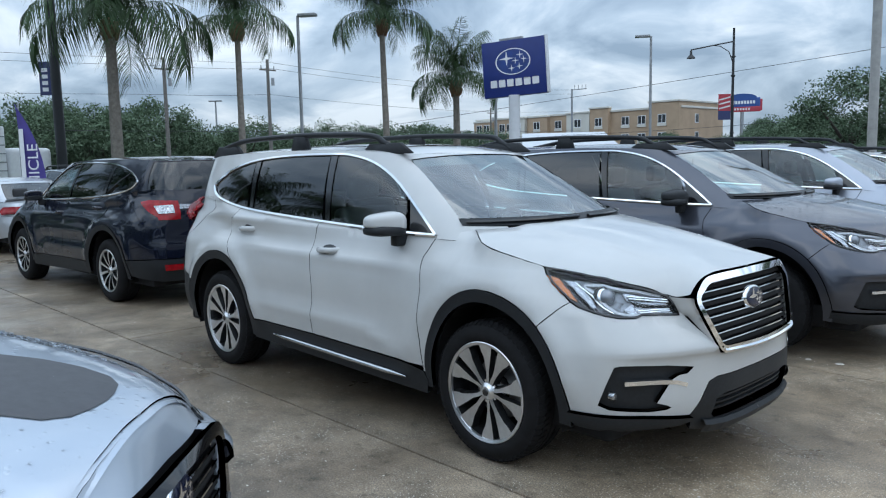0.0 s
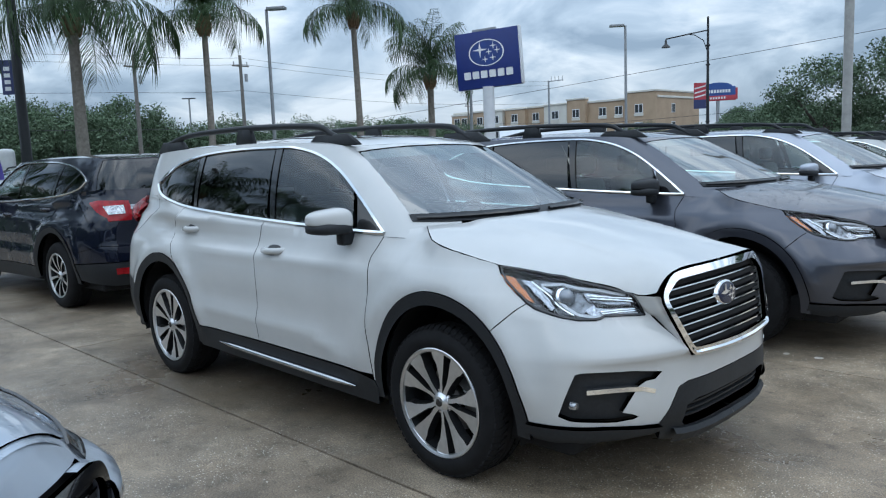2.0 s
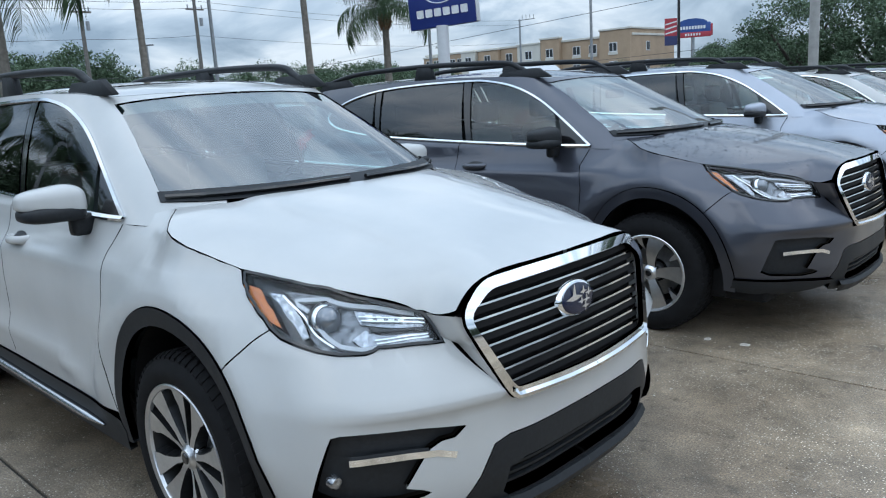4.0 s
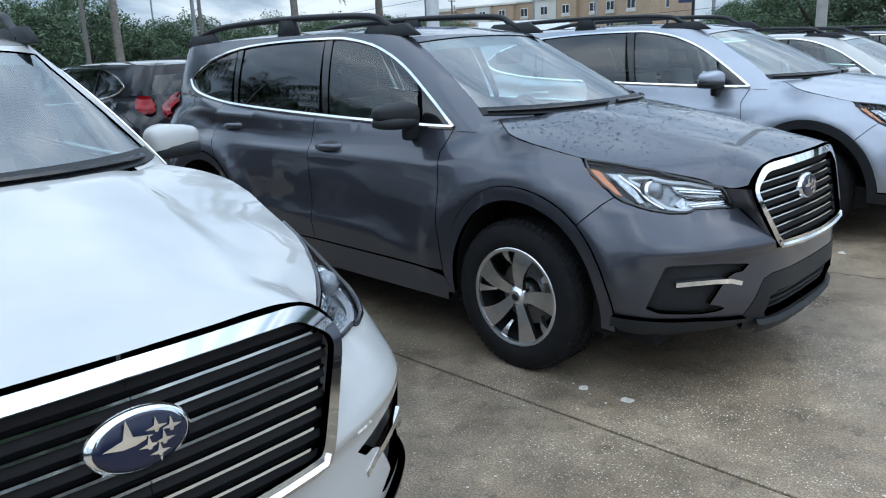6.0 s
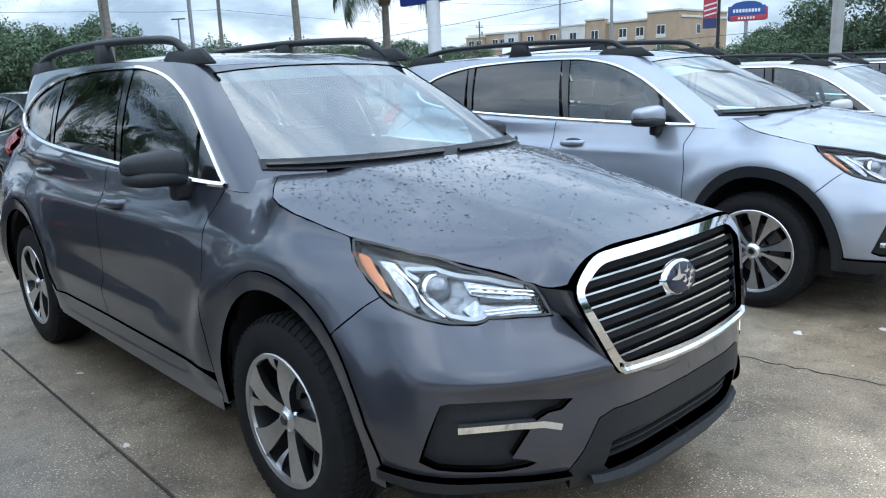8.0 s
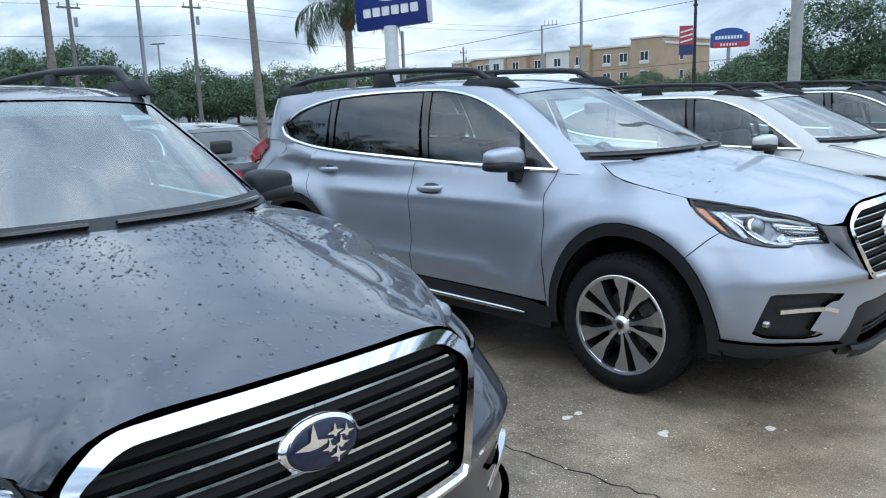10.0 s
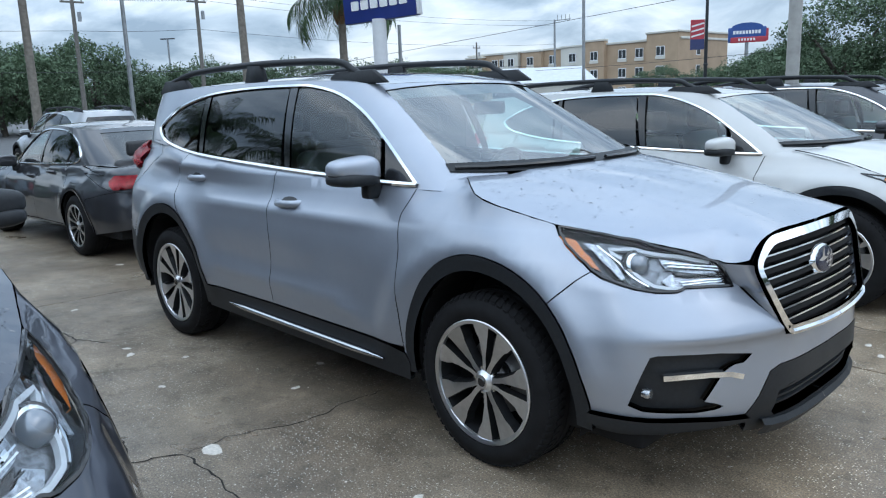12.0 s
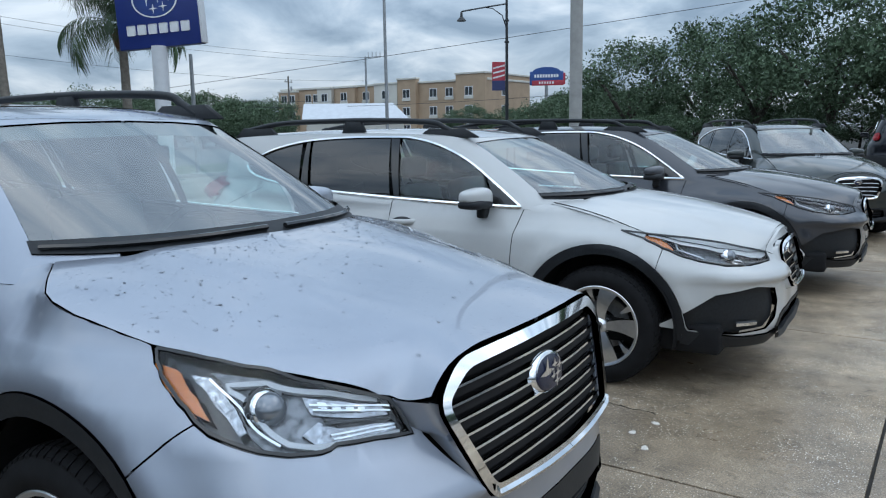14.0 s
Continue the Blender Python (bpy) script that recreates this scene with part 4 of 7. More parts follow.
        for x, w in c_[ok_][:drops]:
            q = B.bonnet(np.array([[x, abs(w)]]))[0]
            r_ = .0022 + .0045 * rb_.uniform() ** 3
            e1, e2 = r_ * rb_.uniform(.9, 1.7), r_ * rb_.uniform(.8, 1.2)
            k_ = len(V_)
            for i in range(6):
                a_ = i * math.pi / 3
                V_.append((q[0] + e1 * math.cos(a_), w + e2 * math.sin(a_), q[2] - .0012))
            for i in range(6):
                a_ = i * math.pi / 3 + .3
                V_.append((q[0] + .62 * e1 * math.cos(a_), w + .62 * e2 * math.sin(a_), q[2] + r_ * .33))
            V_.append((q[0], w, q[2] + r_ * .45))
            for i in range(6):
                j = (i + 1) % 6
                F_ += [(k_ + i, k_ + j, k_ + 6 + j, k_ + 6 + i), (k_ + 6 + i, k_ + 6 + j, k_ + 12)]
        tagged(part("rain_water", mesh_from("rain_water", V_, F_, WATER), car, "clear rain beads on the hood"), "", "", "", "stuff")
    if decal:
        put("hood_panel", B.surface("bonnet", [decal], .06, .002, 0, 0), MATT, car, "C", "matt dark hood panel")
    # side glass, split by the pillars

    def cut(loop, a, b, keep_front):
        """The part of the window outline in front of (or behind) the slanted line a-b."""
        lp = resample(loop, .01)
        xl = lambda z: a[0] + (b[0] - a[0]) * (z - a[1]) / (b[1] - a[1])
        k = np.array([(p[0] > xl(p[1])) == keep_front for p in lp])
        return [tuple(p) for p in lp[k]]
    half = .046
    pane = dlo
    panes = []
    for (a, b) in sp["pillars"]:
        panes.append(cut(pane, (a[0] + half, a[1]), (b[0] + half, b[1]), True))
        pane = cut(pane, (a[0] - half, a[1]), (b[0] - half, b[1]), False)
        band = cut(cut(dlo, (a[0] + half - .004, a[1]), (b[0] + half - .004, b[1]), False), (a[0] - half + .004, a[1]), (b[0] - half + .004, b[1]), True)
        put("pillar_trim", B.surface("glass", [[X(x, z, True) for x, z in band[::4]]], .06, -.003, .01, 0), GLOSSBLACK, car, "RL")
    panes.append(pane)
    sc = sp["sailcut"]
    if sc:
        sail = cut(panes[0], sc[0], sc[1], True)
        panes[0] = cut(panes[0], (sc[0][0] - .012, sc[0][1]), (sc[1][0] - .012, sc[1][1]), False)
        put("quarter_light", B.surface("glass", [[X(x, z, True) for x, z in sail[::3]]], .06, -.005, .004, .003), GLOSSBLACK, car, "RL")
    for i, pn in enumerate(panes):
        put("side_window", B.surface("glass", [[X(x, z, True) for x, z in pn[::3]]], .07, -.006, .004, .002), FRONTGLASS if i == 0 else PRIVACY, car, "RL")
    moulding("window_trim", B, B.glass, DL + [DL[0]], .019, CHROME if sp.get("chrome_dlo", True) else GLOSSBLACK, car, .006, .002, "chrome window surround")
    lowline = [q for q in catmull(sp["dlo"][-6:] + [sp["dlo"][0]], 4)]
    moulding("belt_strip", B, B.glass, [X(x, z - .004, True) for x, z in lowline], .022, CHROME if sp.get("chrome_dlo", True) else GLOSSBLACK, car, .008, .006, "chrome belt strip", "RL", .9)
    # cowl and wipers
    cw = [(float(q[0]) + .012, float(q[1]) + .02) for q in B.glass(np.array([(0, wb), F(.35, wb, True), F(.6, wb, True), F(.72, wb, True)]))]
    cowl = [tuple(p) for p in hr[:4]][::-1] + [(cw[0][0], 0), cw[1], cw[2], (cw[3][0] - .05, hr[3][1] + .01)]
    put("cowl", B.surface("bonnet", [cowl], .05, -.022, 0, 0), CLAD, car)
    for (y0, y1, f0, f1) in ((-.70, -.06, .0, .006), (.02, .62, .004, .0)):
        pts = []
        for t in np.linspace(0, 1, 9):
            y = y0 + (y1 - y0) * t
            q = B.glass(np.array([F(abs(y), wb + f0 + (f1 - f0) * t, True)]))[0]
            pts.append((q[0] + .016, y, q[2] + .010))
        part("wiper", tube(pts, .010, 6), car, "black wiper", GLOSSBLACK)
    # roof rails
    if rails:
        for sg in (-1, 1):
            path = catmull([(a, b * sg, c) for a, b, c in sp["rails"]], 6)
            rail = part("roof_rail", tube(path, .019, 8, lambda t: .8 + .3 * min(1, 6 * t, 6 * (1 - t)) ** .5, 1.0), car, "dark grey roof rail", rail_mat or CLAD)
            for t, ln in ((.13, .26), (.52, .12), (.88, .26)):
                q = path[int(t * (len(path) - 1))]
                zr = float(B.top(np.array([[q[0], q[1]]]))[0, 2])
                bm = box((q[0] - ln, q[1] - .018, zr - .02), (q[0] + ln, q[1] + .018, q[2] + .002), .006, 1)
                for v in bm.verts:
                    if v.co.z > zr + .01:
                        v.co.x = q[0] + (v.co.x - q[0]) * .62
                part("rail_foot", bm, rail, "", rail_mat or CLAD)
    # lamps
    tl = [X(v, z) if v < 0 else R(v, z) for v, z in sp["tail"]]
    tq = resample(tl, .02)

    def swell(v, P):
        d = np.sqrt(((v[:, None] - tq[None]) ** 2).sum(2)).min(1)
        o = P - np.array([(B.fr + B.re) / 2 - .6, 0, 0])
        o[:, 2] = 0
        o /= np.linalg.norm(o, axis=1)[:, None]
        return P + o * (.004 + sp.get("tail_swell", .15) * np.sqrt(np.clip(d / .09, 0, 1)))[:, None]
    tails = put("tail_lamp", B.surface("side", [tl], .025, 0, 0, 0, swell), RED, car, "RL", "red tail lamp")
    if sp.get("tail_core"):
        for c, lamp_ob in zip("RL", tails):
            put("reverse_lens", B.surface("side", [[R(*q) for q in sp["tail_core"]]], .02, .012, 0, 0, swell), REFLECTOR, lamp_ob, c, "clear reversing lens")
    if lamps_front:
        for c in "RL":
            hl = put("headlamp", B.surface("side", [lamp], .035, -.045, 0, .002, None), GLOSSBLACK, car, c, "headlamp with a clear cover and an amber corner")[0]
            lp = np.array(lamp)
            put("lamp_cover", B.surface("side", [lamp], .035, .001, .02, .003), LENS, hl, c)
            moulding("lamp_rim", B, B.side, [tuple(q) for q in shrink(lp, .004)] + [tuple(shrink(lp, .004)[0])], .011, GLOSSBLACK, hl, .004, .003, "", c)
            if sp.get("inside") == "angular":
                angular_lamp(B, hl, c)
                continue
            lw, lz = sp["lamp"][0]
            amb = [lamp[0], lamp[-1], F(lw - .003, lz - .115), F(lw - .030, lz - .095), F(lw - .042, lz - .022)]
            put("turn_lens", B.surface("side", [shrink(amb, .006)], .03, -.012, .02, 0), AMBER, hl, c)
            inner = shrink(resample(lp, .03), .014)
            sc_ = sp.get("lampin", LAMPIN)
            outer_i = [F(*p) for p in sc_]
            put("reflector", B.surface("side", [outer_i], .03, -.034, .02, 0), LAMPGREY, hl, c)
            eye = sp.get("eye", (.685, .915))
            pc, pn = normals_of(B, B.side, [F(*eye)])
            sg = -1 if c == "R" else 1
            for nm, r, dep, mt, lift in (("projector_ring", .048, .025, CHROME, -.028), ("projector_lens", .036, .030, LENSBALL, -.014)):
                bm = lathe([(0, dep), (r * .6, dep * .85), (r * .93, dep * .35), (r, 0), (r, -.02)], 24, "z")
                d = Vector(pn[0] * .45 + np.array([.7, 0, 0])).normalized()
                bm.transform(Matrix.Translation(Vector(pc[0]) + d * lift) @ d.to_track_quat("Z", "Y").to_matrix().to_4x4())
                part(nm, flipped(bm, sg), hl, "", mt)
            for k in range(5):
                a, b = .652 - .006 * k, .568 + .002 * k
                z0 = sp.get("eye", (0, .92))[1] + .004 - .0135 * k
                moulding("lamp_fin", B, B.side, [F(a, z0 + .025), F((a + b) / 2, z0 + .008), F(b, z0)], .006, CHROME if k % 2 == 0 else GLOSSBLACK, hl, .006, -.022, "", c)
            moulding("light_guide", B, B.side, [F(.56, .925), F(.62, .955), F(.70, .992), F(.735, .99), F(.748, .95), F(.742, .90), F(.715, .865)] if not sp.get("guide") else [F(*q) for q in sp["guide"]], .012, GUIDE, hl, .008, -.020, "", c)
    # grille
    gz = [p[1] for p in sp["grille"]]
    gr = put("grille", B.surface("grille", [[tuple(p) for p in sp["grille"]]], .05, -.05, 0, .002), DARK, car, "C", "dark bar grille in a bright frame")[0]
    outer = np.array(fillet(sp["grille"], .05)) * [1.012, 1]
    ins = sp.get("frame_w", .040)
    gp = [(max(p[0] - (ins * .62 if p[0] > .1 else 0), 0), p[1] + dz) for p, dz in zip(sp["grille"], (-ins * .8, -ins * .8, -ins * .78, -.006, ins * .4, ins * .8, ins * .85))]
    gi = np.array(fillet(gp, .035))
    ringl = [tuple(p) for p in outer] + [tuple(p) for p in gi[::-1]]
    fv, ff, fn_ = B.surface("grille", [ringl], .03, .010, .02, 0)
    out_ = np.stack([0 * fv[:, 0], fv[:, 1] / .5, (fv[:, 2] - sp["emblem"][1]) / .17], 1)
    fn_ = fn_ + .75 * out_ / (np.linalg.norm(out_, axis=1)[:, None] + 1e-9) * (fn_[:, 0] > .3)[:, None]
    fn_ /= np.linalg.norm(fn_, axis=1)[:, None] + 1e-9
    put("grille_frame", (fv, ff, fn_), grille_frame, gr, "C", "bright grille surround")
    # painted shoulder from the frame back to the body
    op = resample(np.array(fillet(sp["grille"], .05))[3:-2], .03, False)
    zc_ = sp["emblem"][1]
    pa = B.grille(op * [1.008, 1]) - [.006, 0, 0]
    po = [F(w * 1.035 + .03, min(zc_ + (z - zc_) * 1.08, sp["grille"][2][1] - .015)) for w, z in op]
    if take:
        op = op[op[:, 1] < .95]
        pa = B.grille(op * [1.008, 1]) - [.004, 0, 0]
        wl = np.interp(op[:, 1], [.66, .72, .78, .85, .905, .945], [.012, .014, .012, .0, .004, .014]) + np.maximum(op[:, 0], np.interp(op[:, 1], [.78, .85, .905, .945], [.0, .502, .513, .526]))
        pb = B.side(np.array([F(w, z) for w, z in zip(wl, op[:, 1])])) - [.004, 0, 0]
    else:
        pb = B.side(np.array(po)) - [.006, 0, 0]
    for c in "RL":
        sg = -1 if c == "R" else 1
        k = len(pa)
        mid_ = .6 * pa + .4 * pb + [.0 if take else .006, 0, 0]
        V_ = np.vstack([pa - [.03, 0, 0], pa, mid_, pb]) * [1, sg, 1]
        F_ = [(r * k + i, r * k + i + 1, (r + 1) * k + i + 1, (r + 1) * k + i) for r in range(3) for i in range(k - 1)]
        part("grille_shoulder", mesh_from("grille_shoulder", V_, F_ if sg < 0 else [f_[::-1] for f_ in F_], paint), car)
    zb = sp["grille"][-1][1]
    moulding("frame_foot", B, B.grille, [(sp["grille"][4][0] * .955, sp["grille"][4][1] + .008), (sp["grille"][5][0], zb + .022), (.15, zb + .014), (.001, zb + .013)], .030, grille_frame, gr, .010, .003, "", "RL", .9)
    nb = sp.get("bars", 8)
    for k in range(nb):
        z = gi[-1][1] + (gi[0][1] - gi[-1][1]) * (k + .5) / nb
        # half-width of the opening at that height
        wmax = float(np.interp(z, [sp["grille"][5][1], sp["grille"][4][1], sp["grille"][3][1], sp["grille"][2][1], sp["grille"][0][1]], [sp["grille"][5][0] - ins * .8, sp["grille"][4][0] - ins * .7, sp["grille"][3][0] - ins * .7, sp["grille"][2][0] - ins * .7, .28]))
        moulding("grille_bar", B, B.grille, [(wmax, z - .006), (wmax * .66, z), (wmax * .33, z + .003), (.001, z + .004)], .030, DARK, gr, .012, -.030, "", "RL")
        moulding("bar_edge", B, B.grille, [(wmax, z + .007), (wmax * .66, z + .013), (wmax * .33, z + .016), (.001, z + .017)], .008, CHROME, gr, .008, -.020, "", "RL")
    ey, ez, ry, rz_ = sp["emblem"]
    ex = float(B.grille(np.array([[0.0, ez]]))[0, 0]) - .009
    oval(CHROME, gr, "emblem_ring", (ex - .018, 0, ez), ry, rz_, .022, 12, "bright oval emblem")
    oval(EMBLEM, gr, "emblem_field", (ex - .006, 0, ez), ry * .90, rz_ * .88, .0125, 12)
    for dy, dz, r in ((.25, .10, .46), (-.28, .28, .21), (-.55, .16, .20), (-.10, -.18, .20), (-.38, -.16, .20), (-.26, -.46, .20)):
        bm = bmesh.new()
        rr = ry * r
        pts = [bm.verts.new((.0085 - (dz * rz_) * .2, -dy * ry + (rr if k % 2 == 0 else rr * .28) * math.cos(k * math.pi / 4), dz * rz_ + (rr if k % 2 == 0 else rr * .28) * math.sin(k * math.pi / 4))) for k in range(8)]
        bm.faces.new(pts)
        bmesh.ops.translate(bm, verts=bm.verts, vec=(ex, 0, ez))
        part("emblem_spot", bm, gr, "", CHROME)
    # lower front: intake, skid edge, fog bezels
    if take:
        gap_ = [(0, .462), F(.33, .462), F(.392, .447), F(.408, .365), F(.385, .345), (0, .345)]
        put("lower_intake", B.surface("side", [gap_], .05, -.06, 0, -.01), DARK, car, "C", "black lower intake")
        put("intake_frame", B.surface("side", [[(0, take[0][1])] + [F(*q) for q in take[1:]] + [F(.50, .30), F(.42, .285), (0, .285)] + [(0, .345), F(.385, .345), F(.408, .365), F(.392, .447), F(.33, .462), (0, .462)]], .04, .002, .05, 0), CLAD, car, "C", "black intake surround")
        for z in (.375, .405, .435):
            moulding("intake_bar", B, B.side, [F(.38, z), F(.18, z), F(.001, z)], .012, CLAD, car, .008, -.03)
        sk = [F(.522, .376), F(.62, .384), F(.75, .397), F(.86, .401), X(xs + ar - .006, .405), X(xs + ar - .03, .32), F(.80, .298), F(.6, .292), F(.49, .292)]

        def tuck(v, P):
            k = np.clip((.362 - P[:, 2]) / .07, 0, 1)[:, None]
            o = P - np.array([xs - .3, 0, 0])
            o[:, 2] = 0
            return P - o / np.linalg.norm(o, axis=1)[:, None] * .11 * k
        put("lower_valance", B.surface("side", [sk], .03, .022, .05, 0, tuck), CLAD, car, "RL", "black lower valance")
        P, nn = normals_of(B, B.side, [F(w, z) for w, z in ((.46, .338), (.42, .330), (.33, .325), (.2, .322), (.001, .320))])
        lip = P + [.018, 0, 0]
        V_ = np.vstack([P + [-.02, 0, .012], lip + [0, 0, .010], lip + [.012, 0, -.012], P + [0, 0, -.055]])
        k = len(P)
        V_ = np.vstack([V_, V_ * [1, -1, 1]])
        F_ = [(r * k + i, r * k + i + 1, (r + 1) * k + i + 1, (r + 1) * k + i) for r in range(3) for i in range(k - 1)]
        part("skid_lip", mesh_from("skid_lip", V_, F_ + [tuple(4 * k + i for i in f_[::-1]) for f_ in F_], CLAD, None, False), car, "dark grey lip under the intake")
    else:
        li = [(0, .462), F(.30, .462), F(.385, .44), F(.42, .36), F(.38, .30), (0, .30)]
        put("lower_intake", B.surface("side", [li], .05, -.05, 0, 0), DARK, car, "C", "black lower intake")
        lf = li[:5] + [(0, .30), (0, .318), F(.345, .318), F(.375, .36), F(.345, .425), F(.28, .443), (0, .443)]
        put("intake_frame", B.surface("side", [lf], .04, .004, .04, 0), CLAD, car)
        for z in (.345, .38, .415):
            moulding("intake_bar", B, B.side, [F(.34, z), F(.18, z), F(.001, z)], .010, CLAD, car, .008, -.03)
        sk = [(0, .30), F(.38, .30), F(.42, .357), F(.50, .34), F(.65, .34), F(.82, .382), X(xs + ar - .012, .42), X(xs + ar - .035, .30), F(.78, .285), F(.5, .268), F(.40, .262), (0, .262)]
        put("lower_valance", B.surface("side", [sk], .05, .008, .05, 0), CLAD, car, "C", "black lower valance")
        moulding("skid_lip", B, B.side, [F(.44, .345), F(.40, .312), F(.25, .296), F(.001, .292)], .05, CLAD, car, .02, .022, "", "RL", .8)
    if fog:
        fg = [F(*p) for p in sp["fog"]]
        for c in "RL":
            bz_ = put("fog_bezel", B.surface("side", [fg], .04, -.03, 0, 0), CLAD, car, c, "black fog lamp bezel")[0]
            w0, w1, zf = sp["fogbar"]
            moulding("fog_bar", B, B.side, [F(.820, .558), F(.76, .560), F(.68, .559), F(.61, .552), F(.558, .534)] if take else [F(w0, zf), F((w0 + w1) / 2, zf), F(w1, zf)], .026, CHROME, bz_, .014, -.012, "chrome bar", c)
            pc, pn = normals_of(B, B.side, [F(.84, .495) if take else F(w0 - .02, zf - .085)])
            if fog == "bar":
                continue
            bm = lathe([(0, .010), (.016, .008), (.021, 0), (.021, -.02)], 16, "z")
            d = Vector((1, 0, 0))
            bm.transform(Matrix.Translation(Vector(pc[0]) + d * -.022) @ d.to_track_quat("Z", "Y").to_matrix().to_4x4())
            part("fog_lamp", flipped(bm, -1 if c == "R" else 1), bz_, "", REFLECTOR)
    # mirrors and handles
    mx, my, mz = sp["mirror"]
    for sg in (-1, 1):
        mir = part("door_mirror", mirror_shell(mx, my, mz, sg), car, "door mirror", mirror_paint or paint)
        part("mirror_base", flipped(mirror_under(mx, my, mz), sg), mir, "", CLAD)
        bm = box((mx - .03, my - .17, mz - .135), (mx + .035, my - .06, mz - .05), .02)
        part("mirror_foot", flipped(bm, sg), mir, "", CLAD)
        for hx, hz_ in sp["handles"]:
            P, nn = normals_of(B, B.side, [X(hx, hz_)])
            pts = [P[0] + np.array([dx, dy, dz]) for dx, dy, dz in ((.10, -.015, .004), (.085, .022, .003), (.03, .036, .001), (-.03, .036, -.001), (-.085, .022, -.003), (-.10, -.015, -.004))]
            part("door_handle", flipped(tube(pts, .015, 8, None, 1.3), sg), car, "", paint)
            # flat dark oval: the shade of the handle's recess, put in as colour
            cup = [X(hx + .085 * math.cos(2 * math.pi * i / 16), hz_ + .004 + .030 * math.sin(2 * math.pi * i / 16)) for i in range(16)]
            put("handle_shade", B.surface("side", [cup], .05, .0015, 0, 0), handle_dark, car, "L" if sg > 0 else "R")
    # cabin and floor
    H = sp["gz"][0]
    part("floor_pan", box((xr - .85, -.80, .24), (xs + .70, .80, .42), .03), car, "", DARK)
    part("engine_bay", box((xs - .35, -.62, .40), (xs + .72, .62, H - .32), .05), car, "", DARK)
    part("dashboard", box((sp["g0"][4][0] - .15, -.72, H - .35), (sp["g0"][0][0] - .22, .72, H - .10), .06, 3), car, "", CLAD)
    for sx in (-1.35, -2.25, -3.0):
        for sy in (-.38, .38):
            bm = box((sx - .25, sy - .25, .42), (sx + .28, sy + .25, .72), .07, 3)
            s_ = part("car_seat", bm, car, "", SEAT)
            bm = box((sx - .30, sy - .24, .66), (sx - .14, sy + .24, H + .06), .07, 3)
            bmesh.ops.rotate(bm, verts=bm.verts, cent=(sx - .22, sy, .66), matrix=Matrix.Rotation(radians(-14), 3, "Y"))
            part("seat_back", bm, s_, "", SEAT)
            bm = box((sx - .42, sy - .13, H + .09), (sx - .32, sy + .13, H + .25), .045, 3)
            part("headrest", bm, s_, "", SEAT)
    wh = lathe([(.165, .012), (.178, .018), (.19, .012), (.19, -.008), (.178, -.016), (.165, -.008), (.165, .012)], 28, "z")
    wh.transform(pose(sp["g0"][4][0] - .42, .38, H - .16, 0, -65, 0))
    part("steering_wheel", wh, car, "", DARK)
    bm = box((-.03, -.11, -.035), (.01, .11, .035), .015)
    bm.transform(pose(sp["g1"][0][0] + .18, 0, sp["gz"][1] - .16))
    part("inside_mirror", bm, car, "", DARK)
    for i, (wx, wz) in enumerate(W):
        for right in (True, False):
            wheel(car, (wx, (-1 if right else 1) * (sp["track"] - .105), wz), right, sp["tyre"], rim, rim_style, .122, detail)
    return car


